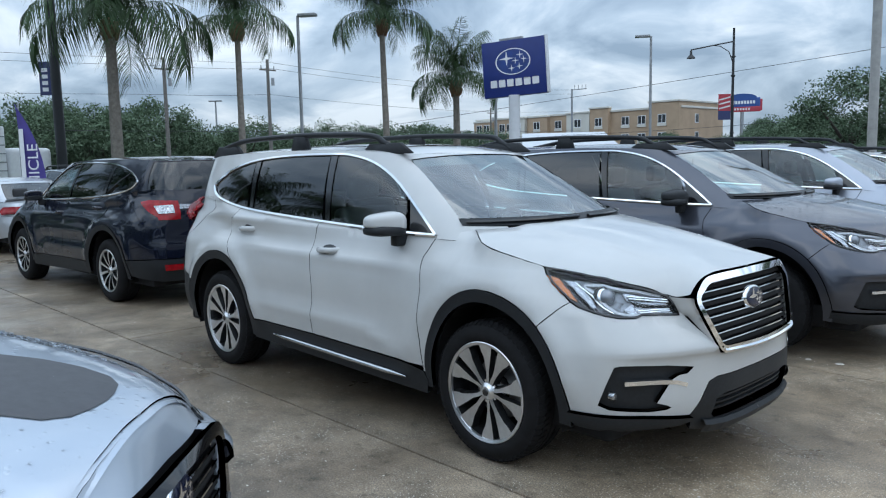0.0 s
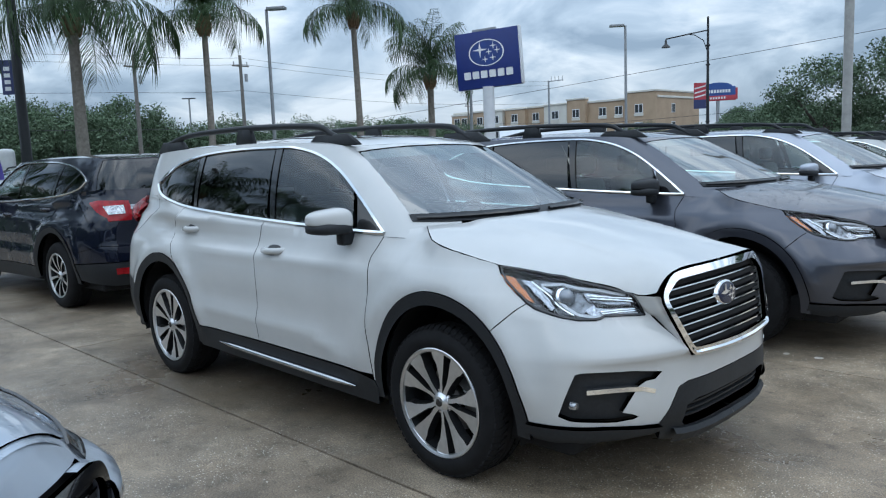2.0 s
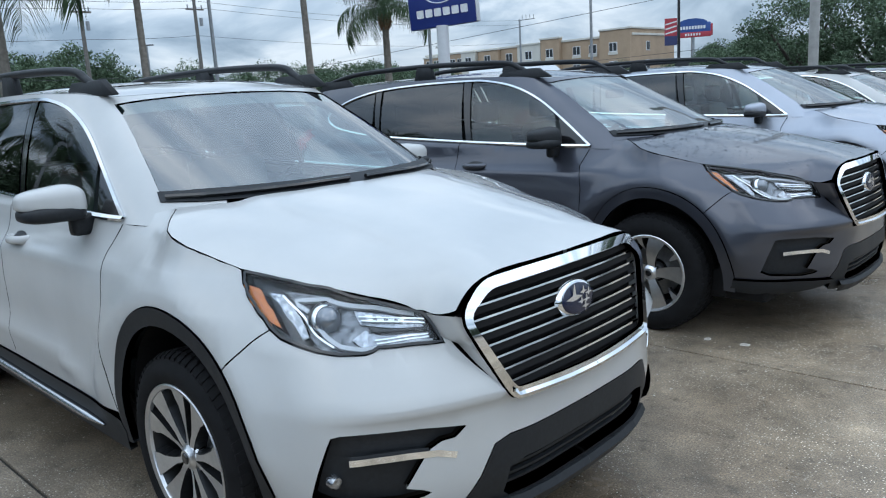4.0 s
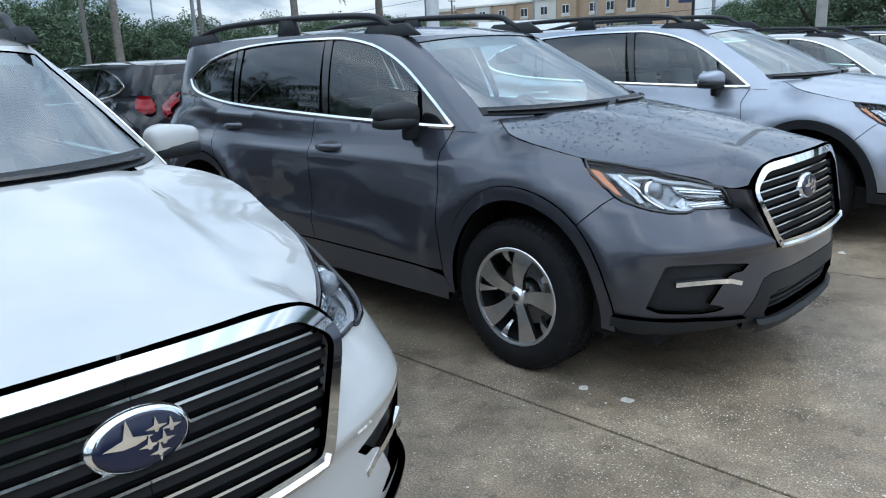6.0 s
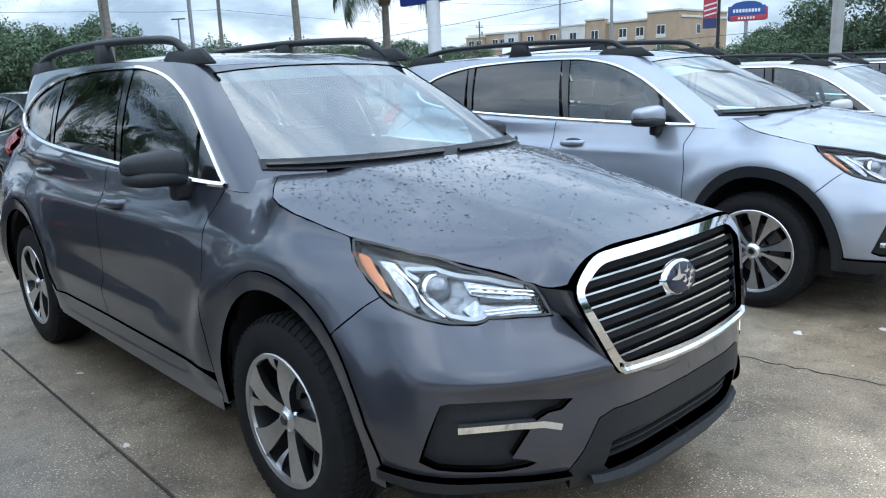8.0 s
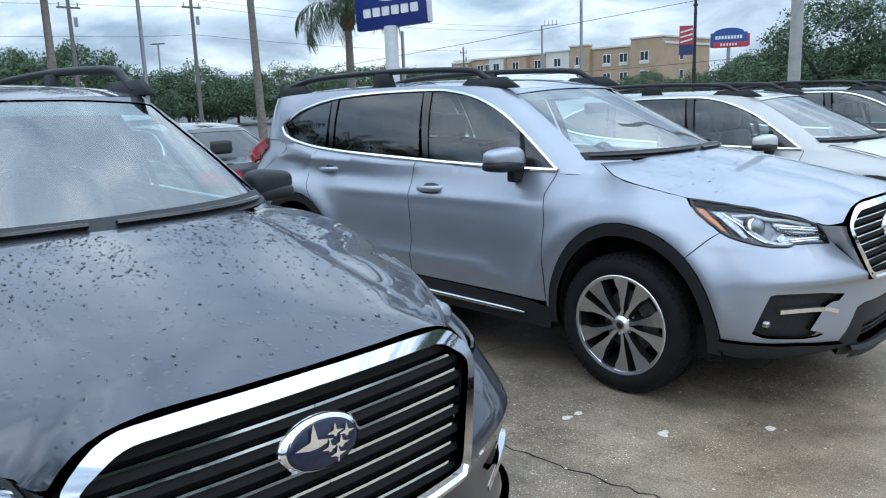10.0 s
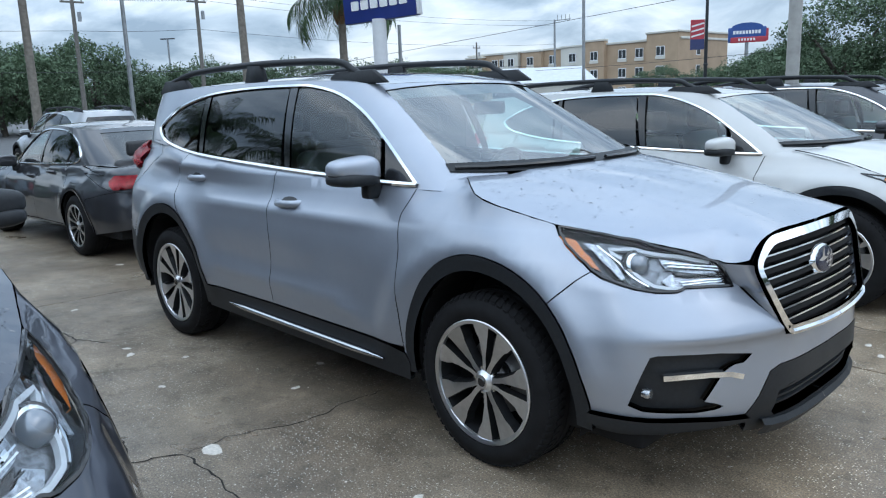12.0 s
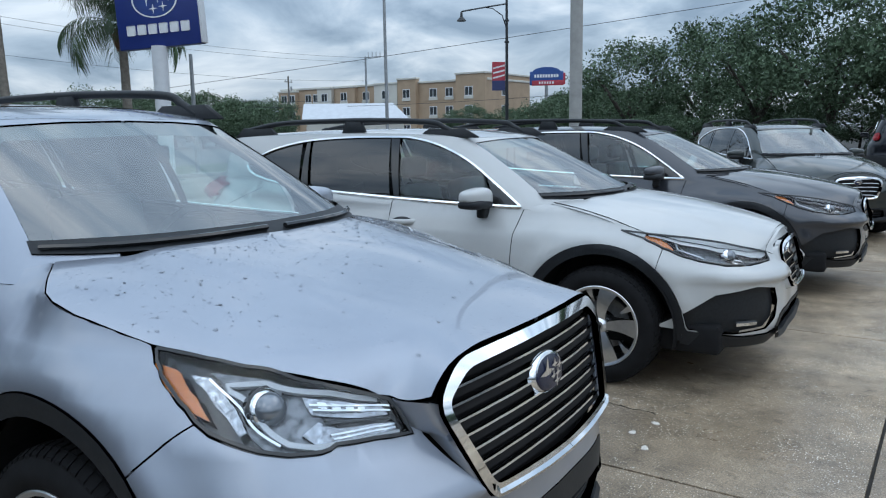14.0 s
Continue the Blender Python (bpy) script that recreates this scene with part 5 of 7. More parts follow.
def angular_lamp(B, hl, c):
    """The inside of the angular headlamp: amber corner, bright strip, light guide, lens and stepped reflectors."""
    sg = -1 if c == "R" else 1
    F = lambda w, z: B.F(float(np.interp(w, [.49, .642, .70, .755, .80, .82], [.506, .675, .73, .775, .822, .838])), z)

    def plate(name, pts, depth, mat, step=.02):
        put(name, B.surface("side", [[F(*q) for q in pts]], step, depth, .012, 0), mat, hl, c)
    plate("turn_lens", [(.803, 1.034), (.780, 1.018), (.790, .965), (.803, .918), (.818, .940), (.818, .99)], -.010, AMBER)
    plate("side_strip", [(.772, 1.010), (.752, 1.003), (.757, .955), (.772, .900), (.786, .893), (.779, .945)], -.014, REFLECTOR)
    plate("lamp_liner", [(.745, 1.020), (.66, .992), (.53, .945), (.500, .862), (.66, .855), (.765, .865), (.755, .95)], -.034, LAMPGREY)
    plate("upper_reflector", [(.640, .963), (.590, .947), (.535, .928), (.517, .902), (.560, .905), (.645, .928)], -.024, REFLECTOR)
    plate("lower_reflector", [(.688, .890), (.645, .912), (.620, .894), (.514, .884), (.504, .866), (.672, .862)], -.020, REFLECTOR)
    plate("dark_step", [(.635, .920), (.560, .902), (.515, .897), (.510, .889), (.615, .893)], -.022, GLOSSBLACK)
    plate("inner_cap", [(.535, .944), (.522, .934), (.498, .862), (.512, .862), (.522, .905)], -.012, GLOSSBLACK)
    guide = [F(.532, .938), F(.60, .964), F(.68, .990), F(.738, .988), F(.741, .975), F(.735, .93), F(.738, .895), F(.725, .874), F(.68, .862), F(.60, .861), F(.512, .858)]
    moulding("light_guide", B, B.side, guide, .017, GUIDE, hl, .010, -.020, "", c)
    moulding("guide_edge", B, B.side, [F(.756, 1.0), F(.750, .955), F(.757, .90), F(.742, .872)], .008, CHROME, hl, .008, -.016, "", c)
    for k, (z0, z1) in enumerate(((.944, .922), (.934, .911), (.906, .893), (.882, .880), (.873, .872))):
        moulding("lamp_fin", B, B.side, [F(.640, z0), F(.58, (z0 + z1) / 2 + .001), F(.518, z1)], .0055, CHROME if k != 2 else GLOSSBLACK, hl, .007, -.016, "", c)
    for k in range(4):
        plate("lamp_facet", [(.626 - .019 * k, .950 - .006 * k), (.614 - .019 * k, .946 - .006 * k), (.618 - .019 * k, .934 - .006 * k), (.630 - .019 * k, .938 - .006 * k)], -.016, CHROME, .03)
    pc, pn = normals_of(B, B.side, [F(*B.sp["eye"])])
    d = Vector(pn[0] * .5 + np.array([.7, 0, 0])).normalized()
    for nm, r, dep, mt, lift in (("projector_bezel", .058, .012, GLOSSBLACK, -.036), ("projector_ring", .052, .020, CHROME, -.032), ("projector_lens", .043, .036, LENSBALL, -.026)):
        bm = lathe([(0, dep), (r * .35, dep * .95), (r * .65, dep * .8), (r * .88, dep * .45), (r, 0), (r, -.02)], 28, "z")
        bm.transform(Matrix.Translation(Vector(pc[0]) + d * lift) @ d.to_track_quat("Z", "Y").to_matrix().to_4x4())
        part(nm, flipped(bm, sg), hl, "", mt)


def mirror_shell(mx, my, mz, sg):
    bm = bmesh.new()
    bmesh.ops.create_uvsphere(bm, u_segments=28, v_segments=16, radius=1)
    for v in bm.verts:
        x, y, z = v.co
        f = lambda a, p: math.copysign(abs(a) ** p, a)
        x, y, z = f(x, .7), f(y, .5), f(z, .55)
        k = 1 - .30 * max(y, -.4)
        v.co = (mx + .080 * x * (1 - .25 * max(0, y)) - (.02 * y), my + .122 * y, mz + (.072 if z > 0 else .035) * z * k + .008 * y)
    for v in bm.verts:
        v.co.x = max(v.co.x, mx - .062)
    smooth_all(bm, 55)
    return flipped(bm, sg)


def mirror_under(mx, my, mz):
    bm = bmesh.new()
    bmesh.ops.create_uvsphere(bm, u_segments=24, v_segments=12, radius=1)
    for v in bm.verts:
        x, y, z = v.co
        f = lambda a, p: math.copysign(abs(a) ** p, a)
        v.co = (mx + .086 * f(x, .75) - .02 * y, my + .117 * f(y, .5), mz - .032 + .036 * f(z, .55) * (1 - .2 * y))
    for v in bm.verts:
        v.co.x = max(v.co.x, mx - .066)
    smooth_all(bm, 55)
    return bm


WATER, _nt, _b, _o = nodes("water_bead")
_b.inputs["Transmission Weight"].default_value, _b.inputs["IOR"].default_value, _b.inputs["Roughness"].default_value = 1.0, 1.33, 0.0
MATT = plain("matt_hood_panel", (.055, .055, .06), .5, 0, .15, 30, .05)
# painted shade for the recesses behind the door handles
handle_dark = plain("handle_shade", (.03, .032, .036), .5, 0, .2, 20)
plain_band = plain("tinted_band", (.01, .012, .014), .15, 0, .1, 8)
LENSBALL = plain("projector_glass", (.20, .22, .25), .04, .5, .05, 10, 0, 1.0)
LAMPGREY = plain("lamp_inner_grey", (.20, .21, .225), .35, .6, .7, 45)
GUIDE = plain("light_guide_white", (.55, .57, .59), .25, 0, .05, 20, 0, .5)

# ---------------------------------------------------------------- ground
def concrete():
    m, nt, b, _ = nodes("wet_concrete")
    big = noise_tex(nt, .55, 8, .68)
    mid = noise_tex(nt, 3.5, 8, .7)
    fine = noise_tex(nt, 110, 5, .75)
    oi = nt.nodes.new("ShaderNodeObjectInfo")
    c1 = ramp(nt, big.outputs[0], [(.32, (.105, .083, .060)), (.47, (.175, .141, .104)), (.56, (.225, .185, .139)), (.70, (.33, .277, .213))])
    c2 = ramp(nt, mid.outputs[0], [(.3, (.50, .49, .47)), (.46, (.90, .89, .87)), (.58, (1.08, 1.06, 1.03)), (.72, (1.5, 1.46, 1.4))])
    col = mixc(nt, 1.0, c1.outputs[0], c2.outputs[0], "MULTIPLY")
    c3 = ramp(nt, fine.outputs[0], [(.36, (.35, .35, .35)), (.5, (.95, .95, .94)), (.64, (1.7, 1.68, 1.64))])
    col = mixc(nt, .85, col, c3.outputs[0], "MULTIPLY")
    spall = noise_tex(nt, 9, 6, .75)
    c4 = ramp(nt, spall.outputs[0], [(.36, (.50, .49, .48)), (.44, (1, 1, 1)), (.60, (1, 1, 1)), (.68, (1.45, 1.42, 1.36))])
    col = mixc(nt, .8, col, c4.outputs[0], "MULTIPLY")
    tc = nt.nodes.new("ShaderNodeTexCoord")
    v = nt.nodes.new("ShaderNodeTexVoronoi")
    v.inputs["Scale"].default_value = 85
    nt.links.new(tc.outputs["Object"], v.inputs["Vector"])
    chip = ramp(nt, v.outputs["Distance"], [(.16, 1.0), (.32, 0.0)])
    sepc = nt.nodes.new("ShaderNodeSeparateColor")
    nt.links.new(v.outputs["Color"], sepc.inputs[0])
    some = ramp(nt, sepc.outputs[0], [(.46, 0.0), (.68, 1.0)])
    where = ramp(nt, noise_tex(nt, 1.3, 5, .6).outputs[0], [(.42, .15), (.60, 1.0)])
    k = nt.nodes.new("ShaderNodeMath")
    k.operation = "MULTIPLY"
    nt.links.new(chip.outputs[0], k.inputs[0])
    nt.links.new(some.outputs[0], k.inputs[1])
    k2 = nt.nodes.new("ShaderNodeMath")
    k2.operation = "MULTIPLY"
    nt.links.new(k.outputs[0], k2.inputs[0])
    nt.links.new(where.outputs[0], k2.inputs[1])
    col = mixc(nt, k2.outputs[0], col, (.80, .77, .70))
    sx = nt.nodes.new("ShaderNodeSeparateXYZ")
    nt.links.new(tc.outputs["Object"], sx.inputs[0])
    wob = nt.nodes.new("ShaderNodeMath")
    wob.operation = "MULTIPLY_ADD"
    nt.links.new(noise_tex(nt, .8, 5, .6).outputs[0], wob.inputs[0])
    wob.inputs[1].default_value = 3.0
    nt.links.new(sx.outputs[0], wob.inputs[2])
    # paler, warmer concrete towards +x, with a wavering edge
    lane = nt.nodes.new("ShaderNodeMapRange")
    lane.inputs[1].default_value, lane.inputs[2].default_value = 1.6, 3.4
    nt.links.new(wob.outputs[0], lane.inputs[0])
    paler = mixc(nt, 1.0, col, (1.55, 1.47, 1.36), "MULTIPLY")
    col = mixc(nt, lane.outputs[0], col, paler)
    tone = nt.nodes.new("ShaderNodeMapRange")
    tone.inputs[3].default_value, tone.inputs[4].default_value = .92, 1.12
    nt.links.new(oi.outputs["Random"], tone.inputs[0])
    comb = nt.nodes.new("ShaderNodeCombineColor")
    for i in range(3):
        nt.links.new(tone.outputs[0], comb.inputs[i])
    col = mixc(nt, 1.0, col, comb.outputs[0], "MULTIPLY")
    nt.links.new(col, b.inputs["Base Color"])
    wet = ramp(nt, noise_tex(nt, .45, 6, .6).outputs[0], [(.36, .22), (.48, .42), (.60, .68)])
    nt.links.new(wet.outputs[0], b.inputs["Roughness"])
    add = nt.nodes.new("ShaderNodeMath")
    add.operation = "MULTIPLY_ADD"
    nt.links.new(fine.outputs[0], add.inputs[0])
    add.inputs[1].default_value = .6
    nt.links.new(mid.outputs[0], add.inputs[2])
    bump(nt, b, add.outputs[0], .35, .006)
    return m


CONC = concrete()
ASPHALT = plain("old_asphalt", (.06, .06, .062), .6, 0, .3, 2, .2)
SOIL = plain("joint_dirt", (.03, .027, .023), .9, 0, .3, 12)
GRASSC = plain("verge_grass", (.05, .085, .03), .9, 0, .4, 4, .4)


def sheet(name, x0, y0, x1, y1, z, mat, label):
    me = mesh_from(name, [(x0, y0, z), (x1, y0, z), (x1, y1, z), (x0, y1, z)], [(0, 1, 2, 3)], mat, None, False)
    return tagged(new(name, me), label, "ground", "", "structure")


sheet("ground", -1500, -1500, 1500, 1500, -.014, SOIL, "dark ground under the paving, out to the horizon")
sheet("road", -1500, -1500, -30, 1500, -.006, ASPHALT, "grey asphalt road and lots beyond the dealership")
sheet("verge", -29, -60, -21, 60, .05, GRASSC, "strip of lawn along the palms")
pave = thing("pavement", pose(0, 0, 0), "wet stained exposed-aggregate concrete slabs", "pavement", "", "structure")
XL = [-21, -16.8, -10.55, -4.3, 1.95, 8.2, 14.5]
YL = [-16, -13.1, -10.1, -7.1, -4.1, -1.1, 2.0, 4.86, 7.96, 11, 14, 17, 20, 23, 26, 29, 32]
for i in range(len(XL) - 1):
    for j in range(len(YL) - 1):
        g_ = .008
        # wider pours beside the row of cars
        if (XL[i] == -4.3 and (YL[j] == 4.86 or YL[j] < -1.1)) or (XL[i] == 1.95 and YL[j] == -1.1):
            continue
        wide = 2 if XL[i] == -10.55 and YL[j] < -1.1 else 1
        deep = 2 if (XL[i], YL[j]) in ((-4.3, 2.0), (1.95, -4.1)) else 1
        x0, x1, y0, y1 = XL[i] + g_, XL[i + wide] - g_, YL[j] + g_, YL[j + deep] - g_
        bm = box((x0, y0, -.0135), (x1, y1, 0), 0)
        ed = [e for e in bm.edges if all(v.co.z > -.001 for v in e.verts)]
        bmesh.ops.bevel(bm, geom=ed, offset=.002, segments=1, affect="EDGES")
        part("concrete_slab", bm, pave, "", CONC)
# ---------------------------------------------------------------- the other shapes of car


def reshaped(sp, fx, fz, fw=lambda w: w, **over):
    """A car's table with its stations and heights moved by fx and fz."""
    o = dict(sp)
    pl = lambda L: [(fx(a), fw(b)) for a, b in L]
    for k in ("base", "g0", "g1", "hood_rim"):
        o[k] = pl(sp[k])
    for k in ("fx", "rx", "px"):
        o[k] = [(fz(a), b) for a, b in sp[k]]
    for k in ("roof", "hood", "belt", "dlo"):
        o[k] = [(fx(a), fz(b)) for a, b in sp[k]]
    for k in ("hdrop",):
        o[k] = [(fx(a), b) for a, b in sp[k]]
    o["hwr"] = [(fx(a), fw(b)) for a, b in sp["hwr"]]
    for k in ("lamp", "grille", "fog"):
        o[k] = [(fw(a), fz(b)) for a, b in sp[k]]
    o["tail"] = [(fx(a) if a < 0 else a, fz(b)) for a, b in sp["tail"]]
    o["gz"] = tuple(fz(z) for z in sp["gz"])
    o["pillars"] = [tuple((fx(a), fz(b)) for a, b in q) for q in sp["pillars"]]
    o["sailcut"] = tuple((fx(a), fz(b)) for a, b in sp["sailcut"])
    o["doors"] = tuple(fx(a) for a in sp["doors"])
    o["mirror"] = (fx(sp["mirror"][0]), fw(sp["mirror"][1]), fz(sp["mirror"][2]))
    o["handles"] = tuple((fx(a), fz(b)) for a, b in sp["handles"])
    o["rails"] = [(fx(a), fw(b), fz(c)) for a, b, c in sp["rails"]]
    o["rear_glass"] = (sp["rear_glass"][0], fz(sp["rear_glass"][1]), fz(sp["rear_glass"][2]))
    e = sp["emblem"]
    o["emblem"] = (e[0], fz(e[1]), e[2], e[3])
    o["fogbar"] = (sp["fogbar"][0], sp["fogbar"][1], fz(sp["fogbar"][2]))
    o["lampin"] = [(a, fz(b)) for a, b in sp.get("lampin", LAMPIN)]
    o["eye"] = (sp.get("eye", (.685, .915))[0], fz(sp.get("eye", (.685, .915))[1]))
    o["guide"] = [(a, fz(b)) for a, b in [(.51, .915), (.60, .952), (.70, .992), (.735, .99), (.748, .95), (.742, .90), (.715, .865)]]
    o.update(over)
    return o


lerp = lambda xs, ys: (lambda v: float(np.interp(v, xs, ys)))
# a lower, longer-nosed wagon
WAGON = reshaped(
    LOWCAR, lambda x: lerp([-3.96, -2.89, -1.2, -.1, .3, 1.04], [-3.84, -2.745, -1.30, -.22, .22, .98])(x),
    lambda z: lerp([0, .3, .55, .9, 1.0, 1.24, 1.66, 1.80], [0, .31, .55, .83, .91, 1.13, 1.535, 1.66])(z), lambda w: w * .972,
    wheels=((0, .366), (-2.745, .366)), tyre=.366, arch=.51, opening=.45, sill=.43,
    grille=[(0, .88), (.20, .872), (.29, .85), (.325, .79), (.24, .605), (.20, .58), (0, .575)], frame_w=.03, bars=5, nose=True, gx=None, emblem=(0, .80, .062, .042),
    lamp=[(.80, .955), (.70, .925), (.58, .885), (.47, .845), (.40, .825), (.42, .775), (.52, .765), (.60, .76), (.70, .765), (.76, .79), (.79, .82), (.81, .86), (.815, .91)],
    lampin=[(.735, .895), (.60, .855), (.455, .812), (.47, .79), (.58, .785), (.68, .79), (.75, .82)], eye=(.60, .815),
    guide=[(.42, .81), (.55, .85), (.68, .893), (.74, .905), (.76, .86), (.72, .81)],
    fog=[(.86, .40), (.85, .50), (.78, .60), (.62, .64), (.48, .62), (.44, .54), (.46, .44), (.52, .375), (.70, .36)], fogbar=(.70, .60, .42))
# a low saloon with a boot
SALOON = reshaped(
    LOWCAR, lambda x: lerp([-3.96, -3.81, -3.0, -2.89, -1.2, -.1, .3, 1.04], [-3.92, -2.62, -2.35, -2.25, -1.20, -.10, .3, .95])(x),
    lambda z: lerp([0, .3, .55, .9, 1.0, 1.24, 1.66, 1.80], [0, .24, .48, .74, .80, .985, 1.39, 1.5])(z), lambda w: w * .96,
    wheels=((0, .335), (-2.80, .335)), tyre=.335, arch=.41, opening=.385, sill=.30, lowcut=.27, gx=None)
SALOON["base"] = [(.95, 0), (.93, .30), (.87, .54), (.72, .74), (.45, .85), (.1, .90), (-.5, .915), (-1.5, .918), (-2.6, .915), (-3.2, .90), (-3.6, .84), (-3.82, .70), (-3.90, .45), (-3.92, 0)]
SALOON["g0"] = [(-.10, 0), (-.14, .29), (-.25, .52), (-.42, .675), (-.66, .76), (-1.05, .775), (-1.6, .78), (-2.2, .77), (-2.7, .73), (-3.0, .66), (-3.20, .5), (-3.27, .25), (-3.28, 0)]
SALOON["g1"] = [(-1.0, 0), (-1.02, .24), (-1.06, .43), (-1.12, .53), (-1.25, .575), (-1.4, .60), (-1.7, .61), (-2.0, .60), (-2.2, .58), (-2.34, .53), (-2.43, .40), (-2.47, .2), (-2.48, 0)]
SALOON["belt"] = [(0, .91), (-.5, .925), (-1.6, .95), (-2.4, .975), (-3.2, .985), (-4, .97)]
SALOON["dlo"] = [(-.50, .935), (-.72, 1.07), (-.95, 1.21), (-1.15, 1.30), (-1.4, 1.352), (-1.7, 1.362), (-2.05, 1.345), (-2.3, 1.285), (-2.52, 1.17), (-2.62, 1.06), (-2.55, 1.0), (-2.3, .985), (-1.6, .962), (-.9, .945)]
SALOON["pillars"] = [((-1.50, .965), (-1.56, 1.36))]
SALOON["doors"] = (-.50, -1.53, -2.42)
SALOON["deck"] = [(-2.9, 1.02), (-3.3, 1.01), (-3.7, .985), (-3.9, .955)]
SALOON["boot_rim"] = [(-3.05, .70), (-3.3, .70), (-3.6, .66), (-3.78, .55), (-3.86, .3), (-3.87, 0)]
SALOON["boot_front"] = [(-3.24, 0), (-3.22, .25), (-3.15, .48), (-3.0, .62)]
SALOON["waist_end"] = -2.95
SALOON["roof"] = [(-.9, 1.36), (-1.05, 1.385), (-1.4, 1.425), (-1.8, 1.43), (-2.2, 1.405), (-2.5, 1.36)]
SALOON["rear_glass"] = (.54, 1.0, 1.32)
SALOON["tail"] = [(.45, .80), (-3.62, .76), (-3.5, .84), (-3.55, .90), (.45, .91)]
SALOON["rails"] = SUV["rails"]

# ---------------------------------------------------------------- the parked cars
PALEBLUE = car_paint("blue_grey_paint", (.12, .16, .20), .3, .3)
ROW = "row of parked cars"
build_car("suv", pose(.102, .011, 0, 0, 0, -.28), "clean pearl white three-row SUV with chrome sill strips", "car", WHITE, SUV, "twin", .268, True, True, ROW, sunroof=True)
build_car("suv", pose(.156, 3.176, 0, 0, 0, .36), "rain-beaded dark grey three-row SUV with black mirrors", "car", GREY, SUV, "fan", .245, False, False, ROW, CLAD, fog="bar", beads=5, drops=2300)
build_car("suv", pose(.216, 6.62, 0, 0, 0, 1.65), "rain-beaded ice silver three-row SUV with chrome sill strips", "car", SILVER, SUV, "twin", .268, True, True, ROW, sunroof=True, beads=7, drops=650)
build_car("wagon", pose(.36, 9.95, 0, 0, 0, 2), "white wagon with black cladding and roof rails", "car", WHITE, WAGON, "fan", .25, True, False, ROW)
build_car("wagon", pose(.50, 13.05, 0, 0, 0, 2), "slate grey wagon with black cladding and roof rails", "car", SLATE, WAGON, "fan", .25, True, False, ROW)
build_car("wagon", pose(.53, 16.95, 0, 0, 0, -55), "dark green-grey wagon parked at a slant", "car", OLIVE, WAGON, "fan", .25, True, False, ROW, detail=False)
build_car("wagon", pose(.27, -3.65, 0, 0, 0, 46) @ Matrix.Diagonal((1, 1, 1.035, 1)), "pale ice silver wagon with a matt black hood panel", "car", ICE, dict(WAGON, frame_w=.045, emblem=(0, .725, .085, .062), grille=[(0, .815), (.25, .81), (.36, .80), (.40, .74), (.33, .58), (.28, .55), (0, .545)]), "fan", .25, True, False, ROW, grille_frame=GLOSSBLACK, beads=9, decal=[(-.02, 0), (-.02, .16), (.43, .175), (.52, .20), (.63, .205), (.72, .18), (.765, .13), (.785, .06), (.79, 0)])
build_car("suv", pose(-9.38, .30, 0, 0, 0, 183), "dark navy three-row SUV seen from behind", "car", NAVY, dict(SUV, tail_swell=.03, tail=[(.50, 1.00), (.72, 1.00), (-3.80, 1.03), (-3.66, 1.10), (-3.50, 1.20), (-3.60, 1.22), (.50, 1.21)], rear_glass=(.70, 1.31, 1.655), bumper_step=.545, tail_core=[(.56, 1.075), (.70, 1.065), (.715, 1.155), (.56, 1.165)]), "ten", .25, True, False, "second row of cars", rails=False, detail=False)
build_car("crossover", pose(-9.6, 3.85, 0, 0, 0, 182), "black-blue crossover with a slim tail lamp", "car", BLACKBLUE, WAGON, "ten", .25, False, False, "second row of cars", rails=False, detail=False)
build_car("saloon", pose(-9.2, 6.86, 0, 0, 0, 183), "dark grey saloon with bright window trim", "car", SLATE, SALOON, "ten", .23, False, False, "second row of cars", rails=False, detail=False)
build_car("hatchback", pose(-20.5, 3.1, 0, 0, 0, 184), "blue-grey hatchback by the verge", "car", PALEBLUE, WAGON, "ten", .25, True, False, "far cars", detail=False)
build_car("saloon", pose(-16.6, .55, 0, 0, 0, 184), "light silver saloon seen from behind", "car", PALE, SALOON, "ten", .23, False, False, "far cars", rails=False, detail=False)
build_car("suv", pose(-18.6, 9.4, 0, 0, 0, 183), "light silver SUV with roof rails seen from behind", "car", PALE, WAGON, "ten", .25, True, False, "far cars", detail=False)
build_car("suv", pose(.6, 32.0, 0, 0, 0, 95), "black SUV seen from behind near the oaks", "car", BLACKBLUE, SUV, "ten", .25, True, False, "far cars", detail=False)
# ---------------------------------------------------------------- palms
LEAF = plain("palm_leaf", (.048, .082, .036), .45, 0, .45, 3)
BARK = plain("palm_bark", (.20, .18, .155), .85, 0, .3, 9, .4)
BOOT = plain("palm_boots", (.16, .10, .06), .9, 0, .4, 14, .5)
CONCPOLE = plain("pale_pole", (.34, .34, .33), .6, 0, .15, 6)
GALV = plain("galvanised_pole", (.30, .315, .33), .45, .4, .15, 6)
WOODPOLE = plain("weathered_pole", (.16, .15, .135), .9, 0, .25, 8, .2)
DARKPOLE = plain("dark_pole", (.016, .018, .022), .45, 0, .15, 8)


